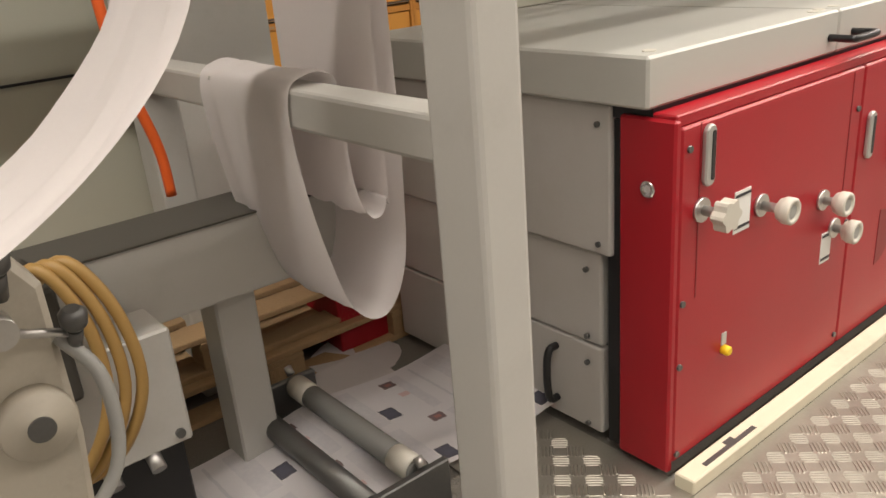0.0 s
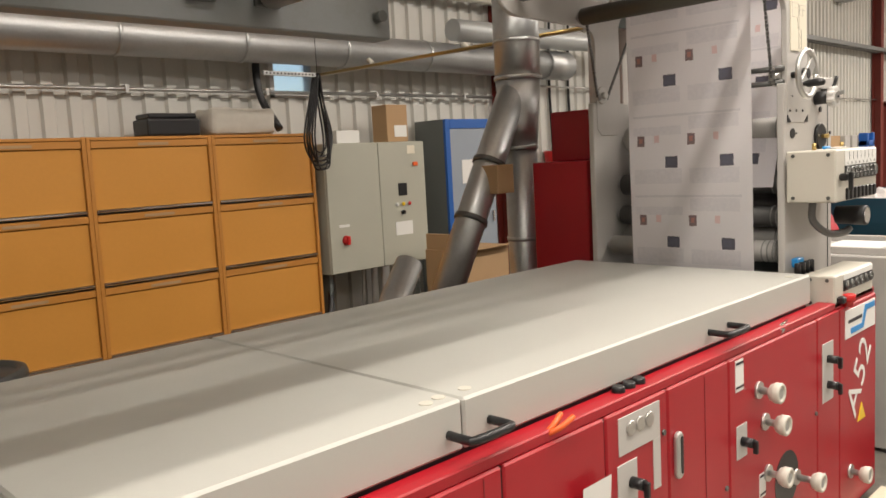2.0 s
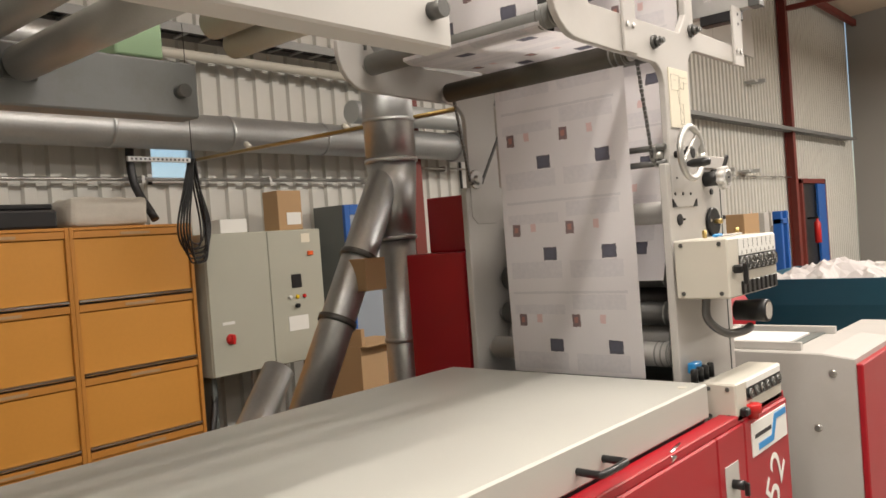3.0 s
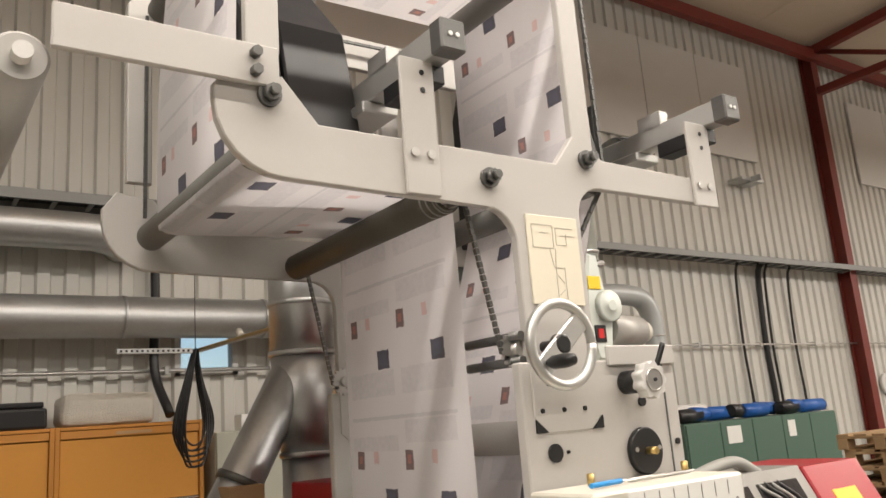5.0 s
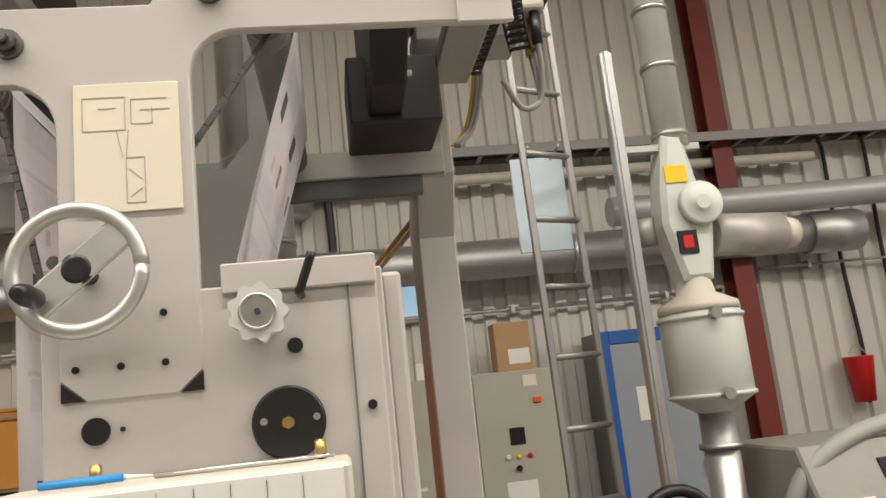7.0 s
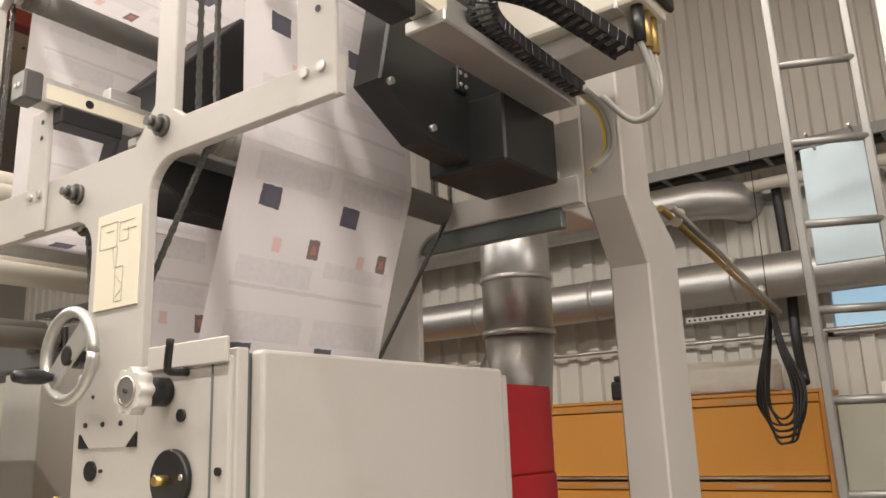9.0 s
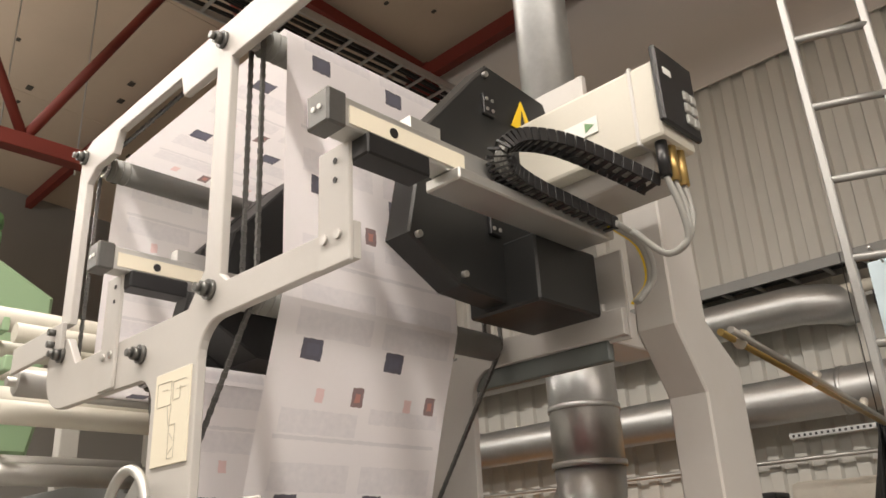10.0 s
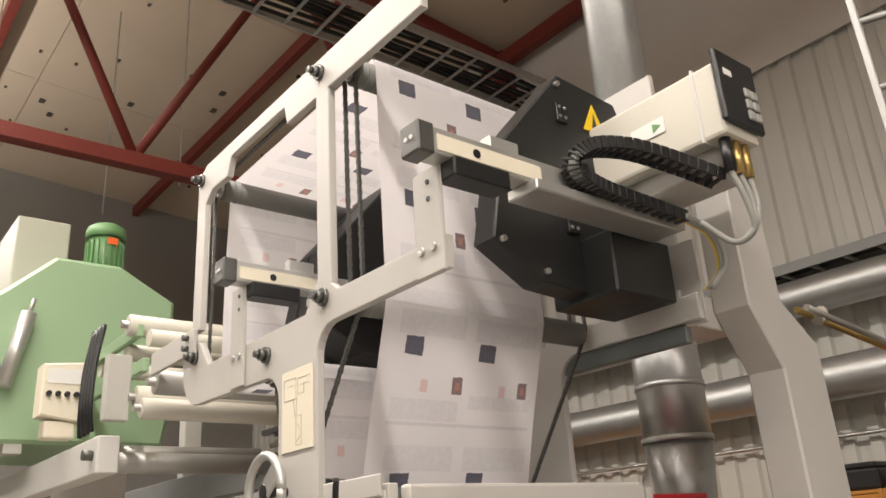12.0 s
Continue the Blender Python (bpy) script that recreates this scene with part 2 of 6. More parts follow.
def lathe(bm, centre, axis, profile, seg=24):
    """Turned shape: profile is (distance along axis, radius)."""
    t = bmesh.new()
    rings = []
    for a, r in profile:
        rings.append([t.verts.new((r * math.cos(k * 2 * math.pi / seg), r * math.sin(k * 2 * math.pi / seg), a)) for k in range(seg)])
    for p, q in zip(rings, rings[1:]):
        for k in range(seg):
            t.faces.new((p[k], p[(k + 1) % seg], q[(k + 1) % seg], q[k])).smooth = True
    t.faces.new(list(reversed(rings[0])))
    t.faces.new(rings[-1])
    t.transform(Matrix.Translation(centre) @ Vector(axis).to_track_quat("Z", "Y").to_matrix().to_4x4())
    bmesh.ops.recalc_face_normals(t, faces=t.faces[:])
    merge(bm, t)
    return bm


def smooth_path(points, steps=6):
    """Catmull-Rom curve through points."""
    p = [Vector(q) for q in points]
    p = [p[0] * 2 - p[1]] + p + [p[-1] * 2 - p[-2]]
    out = []
    for i in range(1, len(p) - 2):
        for s in range(steps):
            t = s / steps
            out.append(0.5 * ((2 * p[i]) + (p[i + 1] - p[i - 1]) * t + (2 * p[i - 1] - 5 * p[i] + 4 * p[i + 1] - p[i + 2]) * t * t + (3 * p[i] - p[i - 1] - 3 * p[i + 1] + p[i + 2]) * t ** 3))
    return out + [p[-2]]


def pipe(bm, points, r, seg=10, steps=6):
    """A round hose or bent tube along a smooth curve."""
    pts = smooth_path(points, steps) if steps > 1 else [Vector(q) for q in points]
    t = bmesh.new()
    rings, up = [], Vector((0, 0, 1))
    side = None
    for i, p in enumerate(pts):
        d = (pts[min(i + 1, len(pts) - 1)] - pts[max(i - 1, 0)]).normalized()
        if side is None:
            side = d.cross(up if abs(d.z) < 0.9 else Vector((1, 0, 0))).normalized()
        side = (side - d * side.dot(d)).normalized()
        n2 = d.cross(side)
        rings.append([t.verts.new(p + r * (math.cos(k * 2 * math.pi / seg) * side + math.sin(k * 2 * math.pi / seg) * n2)) for k in range(seg)])
    for a, c in zip(rings, rings[1:]):
        for k in range(seg):
            t.faces.new((a[k], a[(k + 1) % seg], c[(k + 1) % seg], c[k])).smooth = True
    t.faces.new(rings[0])
    t.faces.new(rings[-1])
    bmesh.ops.recalc_face_normals(t, faces=t.faces[:])
    merge(bm, t)
    return bm


def prism(bm, outline, y0, y1, bevel=0.003, axis="y"):
    """A plate cut to an outline of (x, z) and y0..y1 thick (axis x: outline of (y, z))."""
    t = bmesh.new()
    def co(a, c, d):
        return (a, d, c) if axis == "y" else (d, a, c)
    f = t.faces.new([t.verts.new(co(a, c, y0)) for a, c in outline])
    ext = bmesh.ops.extrude_face_region(t, geom=[f])
    for v in ext["geom"]:
        if isinstance(v, bmesh.types.BMVert):
            if axis == "y":
                v.co.y = y1
            else:
                v.co.x = y1
    bmesh.ops.recalc_face_normals(t, faces=t.faces[:])
    if bevel:
        bmesh.ops.bevel(t, geom=[e for e in t.edges if abs((e.verts[0].co.y if axis == "y" else e.verts[0].co.x) - (e.verts[1].co.y if axis == "y" else e.verts[1].co.x)) < 1e-6], offset=bevel, segments=1, affect="EDGES")
    merge(bm, t)
    return bm


def arc(cx, cz, r, a0, a1, n=6):
    return [(cx + r * math.cos(radians(a0 + (a1 - a0) * k / n)), cz + r * math.sin(radians(a0 + (a1 - a0) * k / n))) for k in range(n + 1)]


def sheet(bm, path, y0, y1, steps=5, thick=0.0015, wave=0.0, cols=8):
    """A paper web: a curve in (x, z) swept from y0 to y1, with UV in metres."""
    pts = smooth_path([(a, 0, c) for a, c in path], steps) if steps > 1 else [Vector((a, 0, c)) for a, c in path]
    t = bmesh.new()
    uvl = t.loops.layers.uv.new("UVMap")
    grid, run, s = [], [], 0.0
    for i, p in enumerate(pts):
        if i:
            s += (p - pts[i - 1]).length
        d = (pts[min(i + 1, len(pts) - 1)] - pts[max(i - 1, 0)]).normalized()
        nrm = Vector((-d.z, 0, d.x))
        run.append(s)
        grid.append([t.verts.new(p + nrm * wave * noise.noise((j * 0.6, s * 2.2, 3.1)) + Vector((0, y0 + (y1 - y0) * j / cols, 0))) for j in range(cols + 1)])
    for i in range(len(pts) - 1):
        for j in range(cols):
            f = t.faces.new((grid[i][j], grid[i][j + 1], grid[i + 1][j + 1], grid[i + 1][j]))
            f.smooth = True
            for lp, (a, c) in zip(f.loops, ((i, j), (i, j + 1), (i + 1, j + 1), (i + 1, j))):
                lp[uvl].uv = ((y1 - y0) * (1 - c / cols), run[a])
    me = bpy.data.meshes.new("tmp")
    t.to_mesh(me)
    t.free()
    bm.from_mesh(me)
    bpy.data.meshes.remove(me)
    return bm


def thing(name, label, category, at=(0, 0, 0), group="", kind=""):
    ob = new(name)
    ob.location = at
    ob.empty_display_size = 0.05
    return tagged(ob, label, category, group, kind)


def part(name, bm, material, parent=None, label=""):
    """Links bm as one mesh object, under a thing or a part."""
    me = bpy.data.meshes.new(name)
    bm.to_mesh(me)
    bm.free()
    me.materials.append(material)
    ob = new(name, me)
    if parent is not None:
        ob.parent = parent
        if parent.data is None:
            ob.matrix_parent_inverse = Matrix.Translation(parent.location).inverted()
    if label:
        ob["label"] = label
    return ob


def single(name, bm, material, label, category, kind="", group=""):
    return tagged(part(name, bm, material), label, category, group, kind)


B = bmesh.new

# ---- hall ----
NX0, NX1, NY, SY, EAVE = -6.0, 28.0, 6.2, -7.0, 7.35
bm = B(); bx(bm, NX0, NX1, SY, NY + 0.3, -0.12, 0.0, 0)
single("floor", bm, CONCRETE, "dirty grey-brown concrete factory floor", "floor", "structure")

WINDOWS = [(5.2, 5.72)]
WZ0, WZ1 = 2.36, 2.74


def corrugated(x0, x1, z0, z1, y, pitch=0.2, depth=0.035):
    """Trapezoidal sheet on an upright grid, left open where the windows are."""
    verts, faces = [], []
    shape = ((0.0, 0.0), (0.42, 0.0), (0.5, 1.0), (0.92, 1.0))
    xs = [(x0 + (i + a) * pitch, y + depth * d) for i in range(int((x1 - x0) / pitch)) for a, d in shape]
    zs = [z0, WZ0, WZ1, z1]
    for x, yy in xs:
        for z in zs:
            verts.append((x, yy, z))
    for i in range(len(xs) - 1):
        mid = (xs[i][0] + xs[i + 1][0]) / 2
        for j in range(3):
            if j == 1 and any(a < mid < c for a, c in WINDOWS):
                continue
            a = i * 4 + j
            faces.append((a, a + 4, a + 5, a + 1))
    me = bpy.data.meshes.new("wall_north")
    me.from_pydata(verts, [], faces)
    me.materials.append(CORR)
    return new("wall_north", me)


wall_n = tagged(corrugated(NX0, NX1, 0, EAVE, NY), "off-white corrugated steel wall with windows and pipes", "wall", kind="structure")
bm = B()
edges = [NX0] + [v for w in WINDOWS for v in w] + [NX1]
bx(bm, NX0, NX1, NY + 0.06, NY + 0.2, 0, WZ0, 0); bx(bm, NX0, NX1, NY + 0.06, NY + 0.2, WZ1, EAVE + 0.3, 0)
for a, c in zip(edges[::2], edges[1::2]):
    bx(bm, a, c, NY + 0.06, NY + 0.2, WZ0, WZ1, 0)
part("wall_backing", bm, PANEL, wall_n)
bm = B(); bx(bm, NX0, 8.3, NY - 0.03, NY - 0.004, 5.58, EAVE, 0.002); bx(bm, NX0, 8.3, NY - 0.045, NY - 0.03, 5.54, 5.64, 0.002)
part("upper_panel", bm, PANEL, wall_n, "smooth grey panelling above the corrugated sheet")
for i in range(3):
    bm = B(); bx(bm, 10.15 + i * 1.16, 11.3 + i * 1.16, NY - 0.05, NY - 0.006, 5.2, 6.68, 0.006)
    part("insulation_panel", bm, WHITE, wall_n)
for i in range(3):
    bm = B(); bx(bm, 16.5 + i * 1.15, 17.64 + i * 1.15, NY - 0.05, NY - 0.006, 5.2, 6.65, 0.006)
    part("insulation_panel", bm, WHITE, wall_n)
PANE = bpy.data.materials.new("window_glass")
PANE.use_nodes = True
PANE.node_tree.nodes["Principled BSDF"].inputs["Transmission Weight"].default_value = 1.0
PANE.node_tree.nodes["Principled BSDF"].inputs["Roughness"].default_value = 0.25
PANE.node_tree.nodes["Principled BSDF"].inputs["Base Color"].default_value = (0.85, 0.92, 0.97, 1)
for i, (a, c) in enumerate(WINDOWS):
    bm = B()
    for q in ((a, a + 0.05, WZ0, WZ1), (c - 0.05, c, WZ0, WZ1), (a, c, WZ0, WZ0 + 0.05), (a, c, WZ1 - 0.05, WZ1)):
        bx(bm, q[0], q[1], NY - 0.01, NY + 0.1, q[2], q[3], 0.004)
    wf = single("window_%d" % (i + 1), bm, WHITE, "small white-framed window in the corrugated wall", "window", "structure")
    bm = B(); bx(bm, a + 0.04, c - 0.04, NY + 0.04, NY + 0.046, WZ0 + 0.04, WZ1 - 0.04, 0)
    p = part("pane", bm, PANE, wf); p.visible_shadow = False
# walls out of view, coloured dark so that less light bounces back
for nm, q in (("wall_south", (NX0, NX1, SY - 0.2, SY)), ("wall_west", (NX0 - 0.2, NX0, SY, NY)), ("wall_east", (NX1, NX1 + 0.2, SY, NY))):
    bm = B(); bx(bm, *q, 0, EAVE + 1.6, 0)
    single(nm, bm, HALLW, "plain unseen hall wall, dark grey to cut bounce light", "wall", "structure")

# sloping board ceiling, higher away from the north wall
bm = B()
rise = 1.0
tilt = math.atan2(rise, NY - SY)
for i in range(12):
    for j in range(6):
        w, h = (NX1 - NX0) / 12, (NY - SY) / 6
        x0, y0 = NX0 + i * w, SY + j * h
        q = bmesh.new(); bmesh.ops.create_cube(q, size=1)
        for v in q.verts:
            yy = y0 + h / 2 + v.co.y * (h - 0.008)
            v.co = Vector((x0 + w / 2 + v.co.x * (w - 0.008), yy, EAVE + (NY - yy) / (NY - SY) * rise + 0.03 + v.co.z * 0.04))
        merge(bm, q)
bx(bm, NX0, NX1, SY, NY, EAVE + rise + 0.1, EAVE + rise + 0.2, 0)
single("ceiling", bm, CEIL, "stained tan fibreboard hall ceiling", "ceiling", "structure")

bm = B()
for i in range(170):
    fx_, fy = random.uniform(-5, 8), random.uniform(-4, 6)
    fz = EAVE + (NY - fy) / (NY - SY) * rise + 0.008
    w = random.choice((0.02, 0.025, 0.03, 0.05))
    bx(bm, fx_ - w, fx_ + w, fy - w * 0.7, fy + w * 0.7, fz - 0.012, fz + 0.004, 0)
fixing = part("board_fixing", bm, DUSTY)
tagged(fixing, "small dark fixing marks and holes in the ceiling boards", "fixing", kind="stuff")

# steel columns and roof trusses
for x in (0.85, 8.35, 15.35, 21.8):
    col = thing("steel_column", "dark red painted steel column against the corrugated wall", "column", (x, 6.05, 0), "hall columns", "structure")
    bm = B(); bx(bm, x - 0.09, x + 0.09, 5.98, 5.995, 0, EAVE, 0.002); part("flange", bm, REDST, col)
    bm = B(); bx(bm, x - 0.09, x + 0.09, 6.165, 6.18, 0, EAVE, 0.002); part("flange", bm, REDST, col)
    bm = B(); bx(bm, x - 0.006, x + 0.006, 5.995, 6.165, 0, EAVE, 0); part("web_plate", bm, REDST, col)
    tr = thing("roof_truss", "dark red steel roof truss under the boards", "truss", (x, 0, 5.0), "roof trusses", "structure")
    zb = 4.75 if x < 2 else 6.5
    bm = B(); bx(bm, x - 0.06, x + 0.06, SY, 5.97, zb, zb + 0.12, 0.004); part("bottom_chord", bm, REDST, tr)
    bm = B()
    q = bmesh.new(); bmesh.ops.create_cube(q, size=1)
    for v in q.verts:
        yy = -0.5 + v.co.y * (5.97 - SY)
        v.co = Vector((x + v.co.x * 0.14, yy, EAVE - 0.12 + (NY - yy) / (NY - SY) * rise + v.co.z * 0.14))
    merge(bm, q); part("top_chord", bm, REDST, tr)
    ys = [5.9 - k * 1.35 for k in range(10)]
    for k in range(9):
        lo, hi = (ys[k], ys[k + 1]) if k % 2 else (ys[k + 1], ys[k])
        bm = B(); rod(bm, (x, lo, zb + 0.1), (x, hi, EAVE - 0.15 + (NY - hi) / (NY - SY) * rise), 0.04, 8)
        part("web_bar", bm, REDST, tr)
eb = B(); bx(eb, NX0, NX1, 5.9, 6.02, EAVE - 0.28, EAVE - 0.1, 0.004)
single("eave_beam", eb, REDST, "dark red steel beam along the eave", "beam", "structure")
for y in (4.0, 1.2, -2.0):
    zz = EAVE + (NY - y) / (NY - SY) * rise - 0.1
    bm = B(); bx(bm, NX0, NX1, y - 0.05, y + 0.05, zz - 0.1, zz + 0.06, 0.003)
    single("purlin", bm, REDST, "dark red steel purlin under the ceiling boards", "beam", "structure", "purlins")
for lx, ly in LAMPS:
    lf = thing("ceiling_lamp", "long white fluorescent ceiling lamp hanging from the roof", "lamp", (lx, ly, LAMP_Z), "hall lamps")
    bm = B(); bx(bm, lx - 1.2, lx + 1.2, ly - 0.13, ly + 0.13, LAMP_Z - 0.05, LAMP_Z, 0.006); part("tray", bm, WHITE, lf)
    for s in (-0.9, 0.9):
        bm = B(); rod(bm, (lx + s, ly, LAMP_Z - 0.02), (lx + s, ly, EAVE + (NY - ly) / (NY - SY) * rise), 0.006, 6); part("hanger", bm, STEEL, lf)

# blue door far along the wall
dr = thing("door_1", "dark blue steel door standing open in the hall wall", "door", (23.4, 6.15, 0), kind="structure")
bm = B()
for q in ((22.4, 22.52, 0, 2.5), (24.3, 24.42, 0, 2.5), (22.4, 24.42, 2.4, 2.52)):
    bx(bm, q[0], q[1], 6.06, 6.19, q[2], q[3], 0.004)
part("door_frame", bm, REDST, dr)
bm = B(); bx(bm, 22.54, 23.6, 6.12, 6.16, 0, 2.39, 0.004); part("door_leaf", bm, BLACK, dr)
bm = B(); bx(bm, 23.62, 24.28, 6.04, 6.1, 0, 2.39, 0.004); part("door_leaf", bm, BLUE, dr)
fx = thing("fire_extinguisher", "red fire extinguisher hung on the wall", "fire extinguisher", (22.9, 5.9, 0.9))
bm = B(); lathe(bm, (22.9, 5.9, 0.9), (0, 0, 1), [(0, 0.06), (0.01, 0.08), (0.5, 0.08), (0.57, 0.03), (0.6, 0.03)]); part("bottle", bm, REDPL, fx)
bm = B(); bx(bm, 22.86, 22.94, 5.87, 6.19, 1.5, 1.55, 0.005); part("valve", bm, BLACK, fx)
for i in range(4):
    bm = B(); bx(bm, 19.5 + i * 0.45, 19.8 + i * 0.45, 6.02, 6.195, 1.3 + 0.15 * (i % 2), 1.75, 0.01)
    single("switch_box", bm, GREY, "grey electrical switch box on the wall", "switch box", group="switch boxes")
bm = B(); lathe(bm, (16.1, 6.19, 1.92), (0, -1, 0), [(0, 0.17), (0.04, 0.17), (0.05, 0.15), (0.03, 0.148)], 28)
single("wall_clock", bm, WHITE, "round white clock on the wall", "clock")

# ventilation and wall services
duct = thing("ventilation_duct", "spiral galvanised steel ventilation duct along the wall", "duct", (4, 5.9, 2.78))
bm = B(); rod(bm, (-5.9, 5.9, 2.78), (9.2, 5.9, 2.78), 0.155, 32); part("duct_run", bm, GALV, duct)
for i in range(14):
    x = -5 + i * 1.08
    bm = B(); rod(bm, (x, 5.9, 2.78), (x + 0.03, 5.9, 2.78), 0.161, 32); part("seam_ring", bm, GALV, duct)
bm = B(); rod(bm, (8.9, 5.9, 2.78), (9.35, 5.9, 2.78), 0.175, 32); part("end_collar", bm, GALV, duct)
bm = B(); rod(bm, (9.35, 5.9, 2.78), (9.4, 5.9, 2.78), 0.12, 24, 0.09); part("end_cap", bm, CREAM, duct)
PALEDUCT = mat("pale_plastic_pipe", (0.44, 0.46, 0.46), 0.4, 0.3, spread=0.08, scale=4)
d2 = thing("bent_duct", "grey ventilation pipe bending down the wall", "duct", (10.39, 5.75, 0))
bm = B(); pipe(bm, [(7.2, 5.75, 3.05), (9.0, 5.75, 3.06), (10.0, 5.75, 3.07), (10.27, 5.75, 3.0), (10.38, 5.75, 2.8), (10.39, 5.75, 2.4), (10.39, 5.75, 1.6)], 0.115, 20, 5); part("bend", bm, PALEDUCT, d2)
bm = B(); pipe(bm, [(10.39, 5.75, 1.66), (10.39, 5.75, 0.9), (10.39, 5.75, 0.05)], 0.125, 20, 8); part("flexible_end", bm, GUNMETAL, d2)
for z in (1.7, 2.0, 2.3, 2.6):
    bm = B(); rod(bm, (10.39, 5.75, z), (10.39, 5.75, z + 0.02), 0.12, 20); part("clamp", bm, ALU, d2)
up = thing("upper_duct", "wide galvanised duct with an end bend high on the wall", "duct", (3.8, 5.9, 3.45))
bm = B(); pipe(bm, [(-2, 5.92, 3.42), (2.5, 5.92, 3.42), (4.3, 5.92, 3.42), (4.6, 5.95, 3.41), (4.74, 6.06, 3.4), (4.77, 6.2, 3.4)], 0.14, 24, 5); part("bend", bm, GALV, up)
TRAYM = mat("dull_tray_steel", (0.22, 0.22, 0.215), 0.5, 0.5, spread=0.2)
tray = thing("cable_tray", "steel ladder cable tray with black cables along the wall", "cable tray", (10, 6, 3.66))
for y in (5.88, 6.12):
    bm = B(); bx(bm, -5, 27, y - 0.01, y + 0.01, 3.62, 3.70, 0.002); part("side_rail", bm, TRAYM, tray)
for i in range(128):
    bm = B(); bx(bm, -5 + i * 0.25, -4.97 + i * 0.25, 5.89, 6.11, 3.625, 3.64, 0); part("rung", bm, GALV, tray)
for k in range(5):
    bm = B(); pipe(bm, [(x, 5.94 + 0.035 * k + 0.015 * math.sin(x * 1.7 + k), 3.665 + 0.012 * (k % 2)) for x in range(-5, 28, 2)], 0.014, 6, 3)
    part("cable", bm, BLACK if k % 3 else GREYHOSE, tray)
bm = B(); rod(bm, (-5, 6.05, 3.48), (9.2, 6.05, 3.48), 0.045, 12)
single("wall_pipe", bm, CREAM, "cream painted pipe along the wall under the tray", "pipe")
wr = thing("wall_rail", "thin steel pipe rail with clips along the wall", "pipe", (5, 6.12, 2.4))
bm = B(); rod(bm, (-5, 6.12, 2.4), (8.2, 6.12, 2.4), 0.016, 8); rod(bm, (8.5, 6.12, 2.55), (22, 6.12, 2.55), 0.012, 8); part("pipe", bm, STEEL, wr)
for i in range(20):
    bm = B(); zc = 2.4 if i < 10 else 2.55; bx(bm, -4 + i * 1.3, -3.97 + i * 1.3, 6.1, 6.2, zc - 0.03, zc + 0.03, 0); part("clip", bm, STEEL, wr)
for x in (9.35, 9.75, 12.6, 13.1, 13.25, 13.8):
    bm = B(); pipe(bm, [(x - 0.1, 6.0, 3.62), (x, 6.12, 3.45), (x, 6.16, 2.6), (x + 0.03, 6.16, 1.8), (x, 6.16, 1.35)], 0.018 if x != 13.1 else 0.04, 8, 4)
    single("drop_cable", bm, BLACK, "black cable dropping down the corrugated wall", "cable", group="wall cables")
bm = B(); pipe(bm, [(5.02, 6.1, 3.45), (5.03, 6.12, 2.9), (5.02, 6.1, 2.4), (5.08, 5.9, 2.05)], 0.035, 10, 5)
single("drop_cable", bm, BLACK, "thick black cable hose behind the orange cabinets", "cable", group="wall cables")
so = thing("wall_socket", "grey wall socket box with a red plug", "socket", (9.7, 6.1, 1.3))
bm = B(); bx(bm, 9.6, 9.82, 6.05, 6.19, 1.22, 1.48, 0.012); part("box", bm, GREY, so)
bm = B(); rod(bm, (9.82, 6.08, 1.36), (9.95, 5.98, 1.3), 0.05, 14); part("plug", bm, REDPL, so)
bk = thing("red_bucket", "red fire bucket hanging on the wall", "bucket", (9.25, 6.08, 1.37))
bm = B(); lathe(bm, (9.25, 6.06, 1.37), (0, 0, 1), [(0, 0.08), (0.36, 0.12), (0.37, 0.125), (0.36, 0.11), (0.03, 0.07)], 20); part("pail", bm, REDPL, bk)
bm = B(); pipe(bm, [(9.14, 6.06, 1.72), (9.25, 6.06, 1.83), (9.36, 6.06, 1.72)], 0.006, 6); part("handle", bm, STEEL, bk)
for x, z in ((12.85, 4.8), (19.3, 4.58), (17.2, 2.62), (18.6, 2.62)):
    bm = B(); bx(bm, x, x + 0.5, 5.95, 6.19, z, z + 0.05, 0.003); bx(bm, x + 0.2, x + 0.24, 5.8, 6.19, z - 0.02, z + 0.06, 0.003)
    single("wall_bracket", bm, GALV, "small steel bracket fixed to the wall", "bracket", group="wall brackets")


